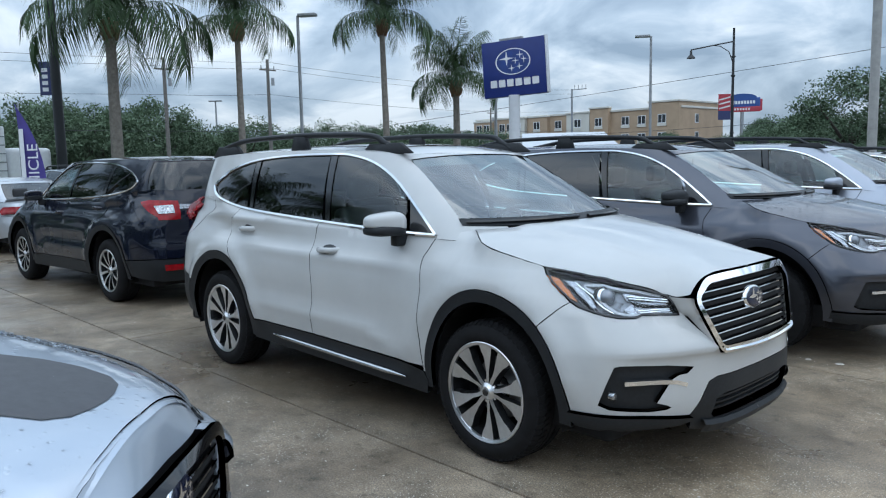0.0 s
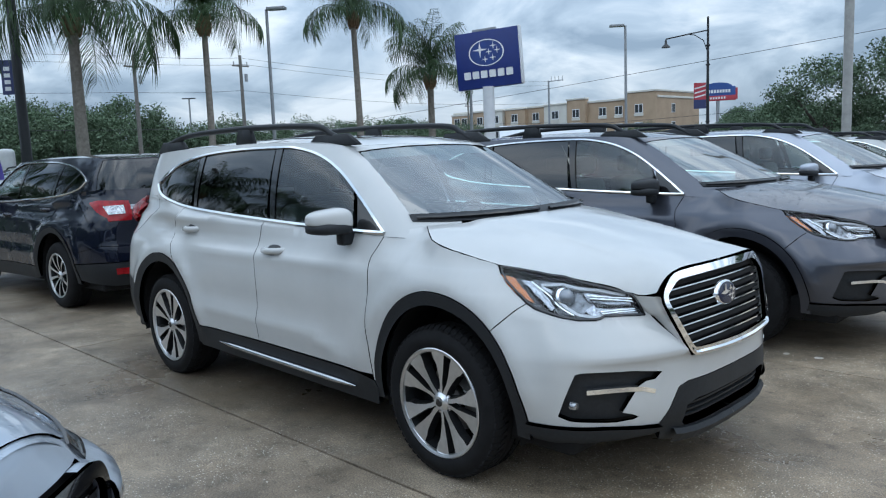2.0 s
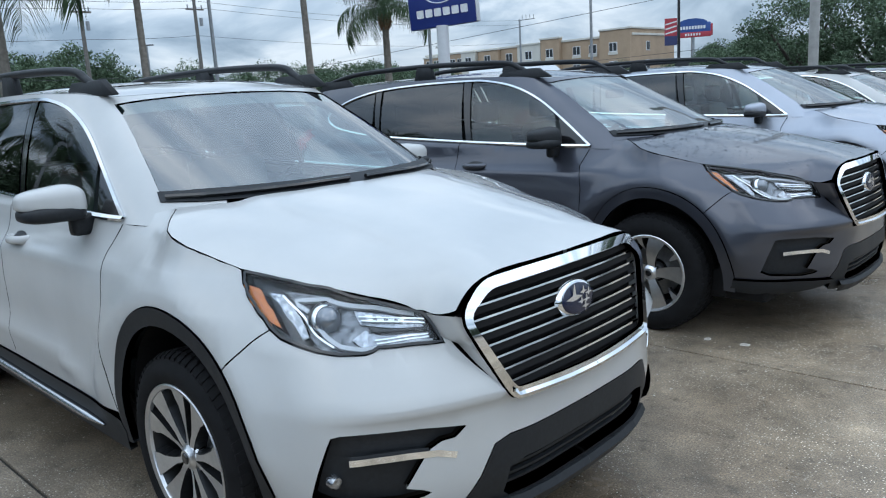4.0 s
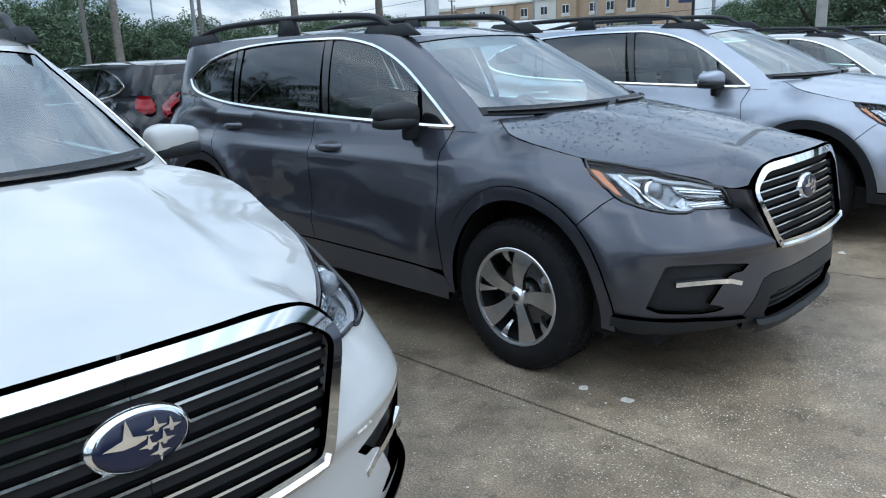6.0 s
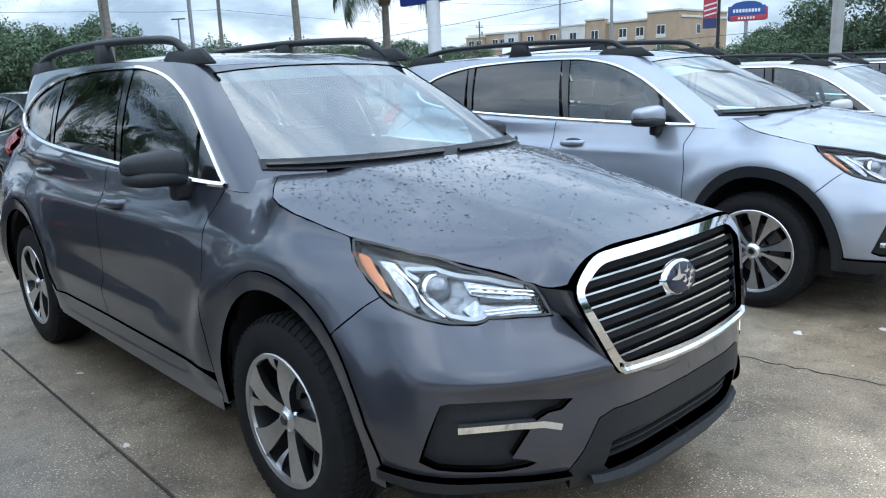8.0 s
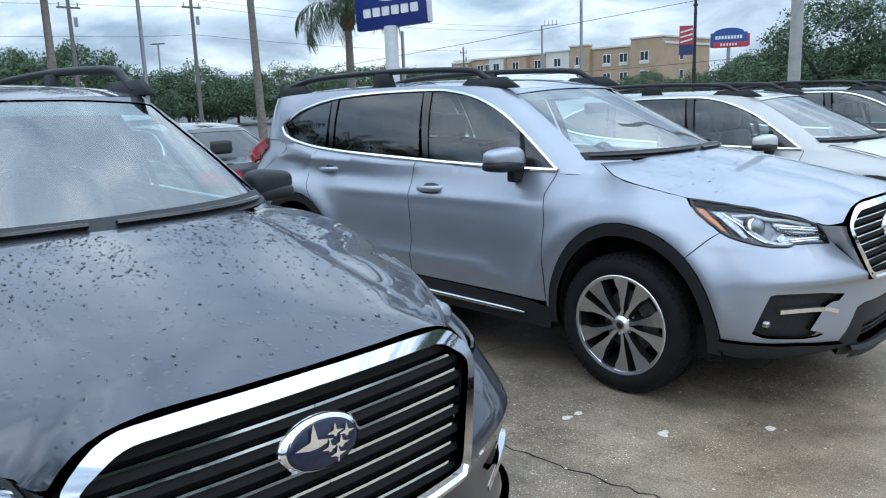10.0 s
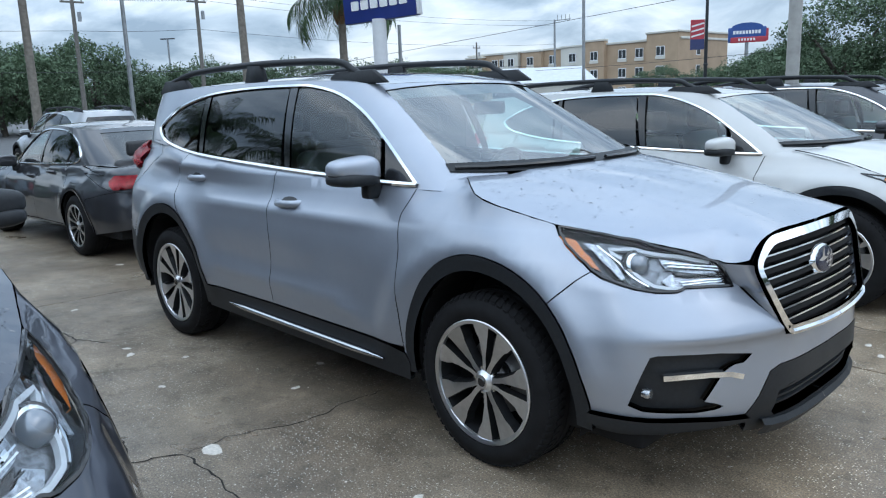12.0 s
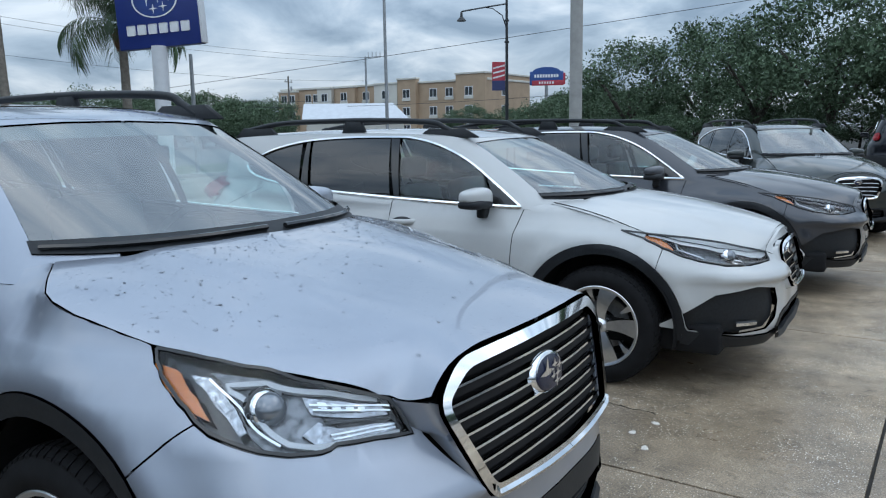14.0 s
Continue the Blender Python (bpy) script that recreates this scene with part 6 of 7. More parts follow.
def frond_mesh(seed, length=2.6, droop=1.0):
    """A feather leaf: a bent midrib with hanging leaflets; it leaves along +x."""
    r = random.Random(seed)
    V, F = [], []
    n = 34
    pts = []
    ang = radians(66 if droop < 1 else 46)
    x = z = 0.0
    for i in range(n + 1):
        t = i / n
        pts.append(Vector((x, .06 * math.sin(3 * t + seed), z)))
        a = ang - radians(118 * droop) * t ** 1.25
        x += math.cos(a) * length / n
        z += math.sin(a) * length / n

    def blade(p, d, up, ln, w):
        k = len(V)
        s = d.cross(up)
        s = (s.normalized() if s.length > 1e-6 else Vector((0, 1, 0))) * w
        mid = p + d * ln * .5
        tip = p + d * ln + Vector((0, 0, -ln * .62))
        V.extend([tuple(p - s * .6), tuple(p + s * .6), tuple(mid + s), tuple(mid - s), tuple(tip)])
        F.extend([(k, k + 1, k + 2, k + 3), (k + 3, k + 2, k + 4)])
    for i in range(3, n):
        p, q = pts[i], pts[i + 1]
        d = (q - p).normalized()
        for sub in (0, .5):
            b = p + (q - p) * sub
            t = (i + sub) / n
            ln = (.30 + .42 * math.sin(math.pi * min(1, t * .93 + .08))) * r.uniform(.85, 1.1)
            for sg in (-1, 1):
                out = (Vector((0, sg, 0)) * .72 + d * r.uniform(.35, .6) + Vector((0, 0, r.uniform(-.75, -.15)))).normalized()
                blade(b, out, Vector((0, 0, 1)), ln * 1.15, .0125)
    for i in range(n):
        k = len(V)
        w = .02 * (1 - .8 * i / n)
        for p in (pts[i], pts[i + 1]):
            V.extend([tuple(p + Vector((0, w, 0))), tuple(p + Vector((0, 0, -w))), tuple(p + Vector((0, -w, 0)))])
        F.extend([(k, k + 1, k + 4, k + 3), (k + 1, k + 2, k + 5, k + 4), (k + 2, k, k + 3, k + 5)])
    return mesh_from("frond", V, F, LEAF, None, False)


FRONDS = [frond_mesh(i, 2.6 + .2 * (i % 2), (.62, .85, 1.05, 1.2)[i]) for i in range(4)]


def palm(at, neck, label, seed, scale=1.0, lean=0.0, tr=.17):
    t = thing("palm_tree", pose(at[0], at[1], 0, 0, lean, seed * 50 % 360), label, "palm tree", "palms along the lot")
    prof = []
    for i in range(26):
        z = neck * i / 25
        r = tr * (1.25 - .45 * (z / neck) ** .6) * (1 + (.03 if i % 2 else -.01))
        prof.append((r, z))
    part("trunk", lathe([(0.0, -.02)] + prof + [(.04, neck + .1)], 16, "z"), t, "", BARK)
    bm = bmesh.new()
    rr = random.Random(seed)
    for k in range(26):
        a, h = k * 2.4, neck - .15 + .5 * (k / 26)
        tmp = box((-.05, -.07, 0), (.05, .07, .30), .0)
        tmp.transform(pose(0, 0, h, 0, 0, math.degrees(a)) @ pose(tr * .95, 0, 0, 0, rr.uniform(10, 28), 0))
        me = bpy.data.meshes.new("t")
        tmp.to_mesh(me)
        tmp.free()
        bm.from_mesh(me)
        bpy.data.meshes.remove(me)
    part("bole", bm, t, "brown frayed frond bases", BOOT)
    part("crown_shaft", tube([(0, 0, neck), (0, 0, neck + .5), (0, 0, neck + .95)], .13, 10, lambda q: 1 - .5 * q), t, "", LEAF)
    n = 22
    for k in range(n):
        lay = k / n
        a = k * 137.5 + rr.uniform(-12, 12)
        me = FRONDS[0 if lay < .3 else (1 if lay < .6 else (2 if lay < .85 else 3))]
        ob = new("frond", me)
        ob.parent = t
        s = scale * rr.uniform(.9, 1.12)
        ob.matrix_basis = pose(0, 0, neck + .85 - .35 * lay, 0, (lay - .35) * 46 - 8, a) @ Matrix.Diagonal((s, s, s, 1))
    return t


P = "tall feather palm with a pale trunk"
palm((-24.7, 6.6), 6.1, P + " and long drooping fronds", 3, 1.5, 1.5, .21)
palm((-21.8, 9.9), 6.0, P, 5, .92, 0, .12)
palm((-22.2, 16.9), 6.9, P, 8, 1.0, -1, .14)
palm((-22.2, 21.0), 4.6, "short feather palm with a bushy crown", 11, 1.05, 0, .17)
palm((-24, -2.5), 6.2, P, 17, 1.6, 0, .18)
palm((-23.5, -9), 6.0, P, 19, 1.6, 0, .18)
palm((-24, -15.5), 6.4, P, 23, 1.5, 0, .18)
palm((-12, -19), 6.2, P, 29, 1.5, 0, .18)

# ---------------------------------------------------------------- poles, lamps and wires


def pole(name, at, h, r0, r1, mat, label, cat):
    t = thing(name, pose(at[0], at[1], 0), label, cat)
    part("shaft", tube([(0, 0, -.02), (0, 0, h * .5), (0, 0, h)], r0, 12, lambda q: 1 + (r1 / r0 - 1) * q), t, "", mat)
    part("base_plate", box((-.2, -.2, 0), (.2, .2, .06), .01), t, "", mat)
    return t


def area_light(at, h, head_yaw, label, heads=1, r=.075):
    t = pole("area_light", at, h, r, r * .75, GALV, label, "street lamp")
    for k in range(heads):
        hd = box((.05, -.17, h - .04), (.75, .17, h + .07), .02)
        hd.transform(pose(0, 0, 0, 0, 0, head_yaw + 180 * k))
        part("lamp_head", hd, t, "flat lamp head", DARKPOLE if heads == 2 else GALV)
    return t


area_light((-22.7, 13.0), 7.2, 35, "galvanised car park lamp post with one flat head")
area_light((-17.5, 29.7), 7.35, 215, "galvanised car park lamp post with one flat head")
area_light((-80, 39), 8.9, 45, "far pole with two flat lamp heads", 2, .12)
big = pole("pole", (-4.1, 18.6), 11, .125, .11, CONCPOLE, "thick pale grey light pole", "pole")
pole("pole", (.9, 30.0), 11, .12, .10, CONCPOLE, "pale grey light pole by the oaks", "pole")
pole("pole", (-22.7, 24.2), 4.6, .09, .07, GALV, "thin pole behind the sign", "pole")
area_light((-19, -6.5), 7.5, 60, "galvanised car park lamp post with one flat head")


def utility(at, h, label):
    t = pole("utility_pole", at, h, .17, .12, WOODPOLE, label, "utility pole")
    part("crossarm", box((-.06, -.75, h - .9), (.06, .75, h - .78), .01), t, "", WOODPOLE)
    for y in (-.6, .6):
        part("insulator", tube([(0, y, h - .78), (0, y, h - .5)], .05, 8), t, "", GALV)
    part("transformer", tube([(.25, .3, h - 2.1), (.25, .3, h - 1.5)], .13, 10), t, "", GALV)
    return t


utility((-53.3, 21.2), 9.6, "weathered utility pole with a small crossarm")
utility((-53.3, 30.0), 10.1, "weathered utility pole with a small crossarm")
utility((-82, 88), 9.8, "far slim utility pole")
tw = pole("mast", (-55.5, 74.2), 10.0, .16, .11, GALV, "grey mast with a short bracket arm", "pole")
part("bracket_arm", tube([(0, 0, 9.9), (1.6, .9, 10.0)], .06, 6), tw, "", GALV)
for k in range(4):
    part("peg", tube([(.4 * k + .3, .22 * k + .17, 9.9), (.4 * k + .3, .22 * k + .17, 10.5)], .035, 6), tw, "", GALV)


def wire(a, b, sag, r=.013):
    pts = []
    for i in range(25):
        t = i / 24
        p = Vector(a).lerp(Vector(b), t)
        p.z -= sag * 4 * t * (1 - t)
        pts.append(p)
    ob = new("wire", mesh_of(tube(pts, r, 5), DARKPOLE))
    return tagged(ob, "black overhead power line", "cable", "overhead lines")


def mesh_of(bm, mat):
    me = bpy.data.meshes.new("m")
    bm.to_mesh(me)
    bm.free()
    me.materials.append(mat)
    return me


wire((-62, 41, 4.3), (25, 57.7, 11.6), .3, .018)
for dz, dy in ((0, 0), (-.5, .3), (-2.6, 0)):
    wire((-53.3, -60, 9.4 + dz), (-53.3, 21.2 + dy, 9.5 + dz), .8)
    wire((-53.3, 21.2 + dy, 9.5 + dz), (-53.3, 30 + dy, 9.9 + dz), .1)
    wire((-53.3, 30 + dy, 9.9 + dz), (-55.5, 74.2, 9.9 + dz), .6)
wire((-56, -60, 4.6), (-56, 75, 4.9), .5, .018)
wire((-60, 60, 4.2), (-20, 62, 4.4), .4, .018)

# street lamp with a swan arm and a banner
sl = pole("street_lamp", (-22.1, 47.9), 10.2, .12, .075, DARKPOLE, "black ornamental street lamp with a banner", "street lamp")
for z in (3.0, 6.9, 8.2):
    part("collar", lathe([(.08, z), (.15, z + .03), (.15, z + .12), (.08, z + .15)], 12, "z"), sl, "", DARKPOLE)
ay = Vector((-.72, -.69, 0))
part("arm", tube([ay * 0 + Vector((0, 0, 9.3)), ay * 1.5 + Vector((0, 0, 9.05)), ay * 2.9 + Vector((0, 0, 8.8))], .05, 6), sl, "", DARKPOLE)
part("scroll", tube([ay * .05 + Vector((0, 0, 7.9)), ay * .3 + Vector((0, 0, 8.6)), ay * .9 + Vector((0, 0, 9.0)), ay * 1.3 + Vector((0, 0, 9.05))], .03, 6), sl, "", DARKPOLE)
bm = lathe([(.03, 0), (.07, -.05), (.09, -.3), (.28, -.5), (.30, -.56), (.0, -.55)], 16, "z")
bmesh.ops.translate(bm, verts=bm.verts, vec=ay * 2.9 + Vector((0, 0, 8.78)))
part("lantern", bm, sl, "bell-shaped lantern", DARKPOLE)
BRED = plain("banner_red", (.42, .05, .07), .7, 0, .15, 8)
BNAVY = plain("banner_navy", (.04, .05, .14), .7, 0, .15, 8)
PALEBAR = plain("sign_white", (.75, .76, .78), .5, 0, .06, 8)
ban = part("banner", box((-.95, -.02, 4.0), (-.12, .02, 5.75), .0), sl, "red and navy banner with pale bars", BRED)
part("banner_foot", box((-.952, -.024, 3.98), (-.118, .024, 4.6), .0), ban, "", BNAVY)
for k in range(3):
    bm = box((-.9, -.026, 4.8 + .3 * k), (-.15, .026, 4.9 + .3 * k), 0)
    for v in bm.verts:
        v.co.z += .25 * (v.co.x + .5)
    part("banner_bar", bm, ban, "", PALEBAR)
sl.rotation_euler = (0, 0, radians(40))
sl.matrix_basis = pose(-22.1, 47.9, 0, 0, 0, 0)
ban.matrix_basis = pose(0, 0, 0, 0, 0, 42)

# dark post by the lot's edge with a small banner
dp = pole("banner_post", (-29.7, 6.3), 9.5, .21, .17, DARKPOLE, "dark lamp post with a small navy banner", "pole")
bnr = part("banner", box((-.62, -.01, 4.45), (-.20, .01, 5.75), .0), dp, "navy banner with pale bars", BNAVY)
bnr.matrix_basis = pose(0, 0, 0, 0, 0, 50)
for k in range(4):
    part("banner_bar", box((-.52, -.014, 4.6 + .25 * k), (-.30, .014, 4.75 + .25 * k), 0), bnr, "", PALEBAR)

# ---------------------------------------------------------------- dealership sign
SBLUE = plain("sign_blue", (.012, .028, .17), .35, 0, .08, 3)
SGREY = plain("sign_grey", (.62, .64, .67), .45, 0, .06, 5)
a_, b_ = Vector((-17.30, 17.605, 0)), Vector((-15.05, 18.55, 0))
wd = (b_ - a_).length
ang = math.degrees(math.atan2(b_.y - a_.y, b_.x - a_.x))
sign = thing("pylon_sign", pose((a_.x + b_.x) / 2, (a_.y + b_.y) / 2, 0, 0, 0, ang), "blue dealership sign with an oval emblem on a white column", "sign")
part("column", lathe([(0, 0), (.21, 0), (.21, 3.95), (0, 3.95)], 28, "z"), sign, "white column", SGREY)
panel = part("panel", box((-wd / 2, -.03, 3.92), (wd / 2, .24, 5.97), .015), sign, "blue panel", SBLUE)
lean_ = Matrix.Translation((0, 0, 4.9)) @ pose(0, 0, 0, 0, -3.0, 0) @ Matrix.Translation((0, 0, -4.9))
part("side_cap", box((wd / 2 + .002, -.02, 3.94), (wd / 2 + .06, .26, 6.0), .01), panel, "pale edge", SGREY)
part("top_cap", box((-wd / 2 + .7, -.01, 5.965), (-wd / 2 + 1.6, .2, 6.06), .02), panel, "", GALV)


def disc(rx, rz, y, at, seg=48, inner=0.0):
    bm = bmesh.new()
    o = [bm.verts.new((at[0] + rx * math.cos(2 * math.pi * i / seg), y, at[1] + rz * math.sin(2 * math.pi * i / seg))) for i in range(seg)]
    if inner:
        q = [bm.verts.new((at[0] + rx * inner * math.cos(2 * math.pi * i / seg), y, at[1] + rz * inner * math.sin(2 * math.pi * i / seg))) for i in range(seg)]
        for i in range(seg):
            j = (i + 1) % seg
            bm.faces.new((o[i], o[j], q[j], q[i]))
    else:
        bm.faces.new(o)
    return bm


ec = (-.02, 5.18)
part("emblem_field", disc(.66, .46, -.036, ec), panel, "", plain("emblem_mid_blue", (.02, .05, .22), .3, 0, .3, 2))
part("emblem_ring", disc(.68, .48, -.041, ec, 48, .93), panel, "", PALEBAR)


def star(r, x, z, y):
    bm = bmesh.new()
    bm.faces.new([bm.verts.new((x + (r if k % 2 == 0 else r * .2) * math.cos(k * math.pi / 4), y, z + (r if k % 2 == 0 else r * .2) * math.sin(k * math.pi / 4))) for k in range(8)])
    return bm


for dx, dz, r in ((-.24, .12, .30), (.28, .22, .15), (.42, .05, .14), (.10, .02, .14), (.24, -.20, .14), (-.06, -.24, .14)):
    part("emblem_spot", star(r, ec[0] + dx, ec[1] + dz, -.042), panel, "", PALEBAR)
for k in range(6):
    x = -.93 + k * .325
    bm = box((x, -.045, 4.28), (x + .25, -.034, 4.55), .03, 2)
    part("letter_bar", bm, panel, "pale block", PALEBAR)
panel.matrix_basis = lean_

# ---------------------------------------------------------------- far buildings
TAN = plain("tan_stucco", (.42, .31, .21), .9, 0, .10, .6, .1)
CREAM = plain("cream_stucco", (.62, .60, .54), .9, 0, .08, .6, .1)
HGLASS = plain("dark_window", (.03, .035, .04), .12, 0, .3, 2)
ROOFW = plain("pale_metal_roof", (.55, .57, .60), .5, .1, .08, 2)
hotel = thing("hotel", pose(-61, 110, 0), "tan and cream three-storey hotel with flat parapets", "building")
part("wall", box((-46, .8, 0), (0, 15, 9.3)), hotel, "", TAN)
part("parapet", box((-46.2, .6, 9.3), (.2, 15.2, 9.65), .03), hotel, "", CREAM)
bays = [(-46, -41.5, 0, 8.9), (-36, -32.5, 1, 9.2), (-31.5, -27, 0, 9.2), (-22.5, -17.5, 1, 9.4), (-17.4, -13.5, 0, 10.0), (-5.5, .06, 0, 10.3)]
for x0, x1, cr, h in bays:
    bay = part("bay", box((x0, 0, 0), (x1, 1.0 if x1 < 0 else 15.06, h)), hotel, "", CREAM if cr else TAN)
    part("bay_cap", box((x0 - .15, -.15, h), (x1 + .15, 1.0 if x1 < 0 else 15.2, h + .3), .03), bay, "", CREAM)
wx = [-44.5, -42.5, -39, -37, -34.2, -29.5, -25, -20, -15.5, -10.5, -7.3, -3]
for x in wx:
    inb = any(a <= x <= b for a, b, *_ in bays)
    y = -.02 if inb else .78
    for fl in range(3):
        z = 1.0 + 2.95 * fl
        wn = part("window", box((x - .75, y - .03, z), (x + .75, y + .06, z + 1.5)), hotel, "", PALEBAR)
        for s in (-1, 1):
            part("pane", box((x + s * .36 - .30, y - .05, z + .12), (x + s * .36 + .30, y, z + 1.4)), wn, "", HGLASS)
        part("sill", box((x - .85, y - .12, z - .45), (x + .85, y + .02, z - .02)), wn, "", CREAM)
for fl in range(3):
    wn = part("window", box((.03, 5.2, 1.0 + 2.95 * fl), (.12, 6.4, 2.5 + 2.95 * fl)), hotel, "", PALEBAR)
    part("pane", box((0, 5.35, 1.12 + 2.95 * fl), (.17, 6.25, 2.4 + 2.95 * fl)), wn, "", HGLASS)

lodge = thing("low_building", pose(-47.5, 60.5, 0, 0, 0, 40), "low white building with a pale hipped metal roof", "building")
part("wall", box((-3, -2.5, 0), (6, 3, 2.7)), lodge, "", CREAM)
bm = box((-3.4, -2.9, 2.7), (6.4, 3.4, 4.2))
for v in bm.verts:
    if v.co.z > 3:
        v.co.y = .2
        v.co.x = v.co.x * .8 if v.co.x > 0 else v.co.x
part("roof", bm, lodge, "", ROOFW)
part("gable_sign", box((-3.45, -.5, 2.9), (-3.41, 1.0, 3.4)), lodge, "", SBLUE)

hs = thing("roadside_sign", pose(-54.1, 117.8, 0, 0, 0, 25), "blue and red double sign on a tall post", "sign")
part("post", tube([(0, 0, 0), (0, 0, 8.5)], .28, 10), hs, "", GALV)
bm = box((-2.7, -.3, 8.4), (2.7, .3, 10.6), .2)
part("panel", bm, hs, "", plain("panel_blue", (.03, .08, .28), .4, 0, .1, 2))
part("arched_top", disc(2.2, .75, -.31, (0, 10.5)), hs, "", plain("panel_blue_b", (.03, .08, .28), .4, 0, .1, 2))
part("red_band", box((-2.3, -.36, 8.35), (2.75, .25, 9.15), .05), hs, "", BRED)
part("red_side", box((2.3, -.2, 8.5), (3.0, .2, 10.3), .05), hs, "", BRED)
for k in range(9):
    part("letter_bar", box((-1.95 + .44 * k, -.34, 9.6), (-1.63 + .44 * k, -.30, 10.1)), hs, "", PALEBAR)
for k in range(6):
    part("letter_bar", box((-1.2 + .42 * k, -.40, 8.6), (-.95 + .42 * k, -.36, 8.95)), hs, "", PALEBAR)

# ---------------------------------------------------------------- trees
FOL = plain("oak_foliage", (.098, .142, .085), .6, 0, .5, 1.5)
for m_ in (FOL, LEAF):
    m_.node_tree.nodes["Principled BSDF"].inputs["Specular IOR Level"].default_value = 0.15
OAKBARK = plain("oak_bark", (.07, .06, .05), .9, 0, .3, 6, .4)


def leafy(seed, rx, rz, clumps, per, size, dens=1.0):
    """A crown of many small leaves gathered in clumps, with gaps and an uneven outline."""
    r = np.random.RandomState(seed)
    V, F = [], []
    for c in range(clumps):
        d = r.normal(size=3)
        d /= np.linalg.norm(d)
        rad = r.uniform(.35, 1.0) ** .6
        cen = np.array([d[0] * rx, d[1] * rx, d[2] * rz]) * rad
        cr = r.uniform(.16, .34) * rx
        p = r.normal(size=(per, 3))
        p /= np.linalg.norm(p, axis=1)[:, None]
        p = cen + p * cr * (r.uniform(.5, 1.15, (per, 1))) * [1, 1, .75]
        a = r.normal(size=(per, 3))
        a /= np.linalg.norm(a, axis=1)[:, None]
        b = np.cross(a, r.normal(size=(per, 3)))
        b /= np.linalg.norm(b, axis=1)[:, None]
        s = size * r.uniform(.6, 1.3, (per, 1))
        k = len(V)
        q = np.stack([p - a * s, p + b * s * .45, p + a * s, p - b * s * .45], 1).reshape(-1, 3)
        V.extend(q.tolist())
        F.extend([(k + 4 * i, k + 4 * i + 1, k + 4 * i + 2, k + 4 * i + 3) for i in range(per)])
    return mesh_from("crown", V, F, FOL, None, False)


CROWNS = [leafy(40 + i, 3.3, 2.6, 62, 190, .115) for i in range(3)]
BIGCROWNS = [leafy(50 + i, 4.2, 3.3, 72, 150, .13) for i in range(3)]


def tree(at, h, w, k, label, bigone=False, grp="belt of trees"):
    t = thing("tree", pose(at[0], at[1], 0, 0, 0, k * 77), label, "tree", grp)
    me = (BIGCROWNS if bigone else CROWNS)[k % 3]
    rz = 3.3 if bigone else 2.6
    rx = 4.2 if bigone else 3.3
    ch = h * (.94 if not bigone else .86)
    sz, sx = ch / 2 / rz / 1.12, w / 2 / rx / 1.1
    ob = new("crown", me)
    ob.parent = t
    ob.matrix_basis = Matrix.Translation((0, 0, h - ch / 2)) @ Matrix.Diagonal((sx, sx, sz, 1))
    part("trunk", tube([(0, 0, -.05), (.1, .05, h * .25), (0, .1, h * .5)], .05 * h * .6, 8, lambda q: 1 - .5 * q), t, "", OAKBARK)
    for j in range(4):
        a = j * 1.6 + k
        part("limb", tube([(0, 0, h * .22), (math.cos(a) * w * .14, math.sin(a) * w * .14, h * .42), (math.cos(a) * w * .3, math.sin(a) * w * .3, h * .62)], .022 * h, 6, lambda q: 1 - .7 * q), t, "", OAKBARK)
    return t


rr = random.Random(9)
k = 0
belt = [(-74, -14), (-72, 3), (-65, 13), (-57, 15), (-62, 23), (-68, 34), (-67, 44), (-65, 53), (-64, 60), (-72, 67), (-76, 56), (-82, 47), (-76, 38), (-74, 28), (-70, 18), (-76, 8), (-78, 76)]
for (x, y) in belt:
    for j in range(2):
        k += 1
        hh = rr.uniform(4.9, 7.6) + (.9 if y < 30 else 0)
        tree((x + rr.uniform(-3, 3), y + (j - .5) * 6 + rr.uniform(-1, 1)), hh, rr.uniform(7, 9.5), k, "dark green broadleaf tree in a far belt")
for (x, y, hh) in [(-34, 84, 6.6), (-29, 77, 6.0), (-40, 96, 6.6), (-37, 90, 6.2), (-24, 70, 5.6), (-57.6, 99, 5.4), (-30, 92, 6.5)]:
    k += 1
    tree((x, y), hh, 8, k, "dark green broadleaf tree by the hotel")
for (x, y, hh, ww) in [(-17.3, 56.5, 7.8, 9), (-13.0, 60, 8.8, 10), (-8.2, 54, 8.4, 9), (-3.8, 51, 9.4, 10), (.5, 49.5, 8.4, 9), (6, 50, 8.5, 11), (12, 47, 8.5, 11)]:
    k += 1
    tree((x, y), hh, ww, k, "broad dark green oak with an open crown", True, "oaks beyond the lot")

# low scrub under the oaks, and unseen trees added behind the camera to darken low reflections
for i in range(18):
    k += 1
    tree((-27 + 2.2 * i, 56 + 6 * math.sin(i * 1.7)), rr.uniform(2.4, 3.8), rr.uniform(4.5, 6), k, "low dark green scrub under the oaks", False, "scrub under the oaks")
for i in range(30):
    a = radians(195 + 6.2 * i)
    k += 1
    tree((42 * math.cos(a), 42 * math.sin(a)), rr.uniform(7, 9), rr.uniform(9, 11), k, "unseen dark green tree added behind the lot to darken reflections", False, "trees behind the lot")
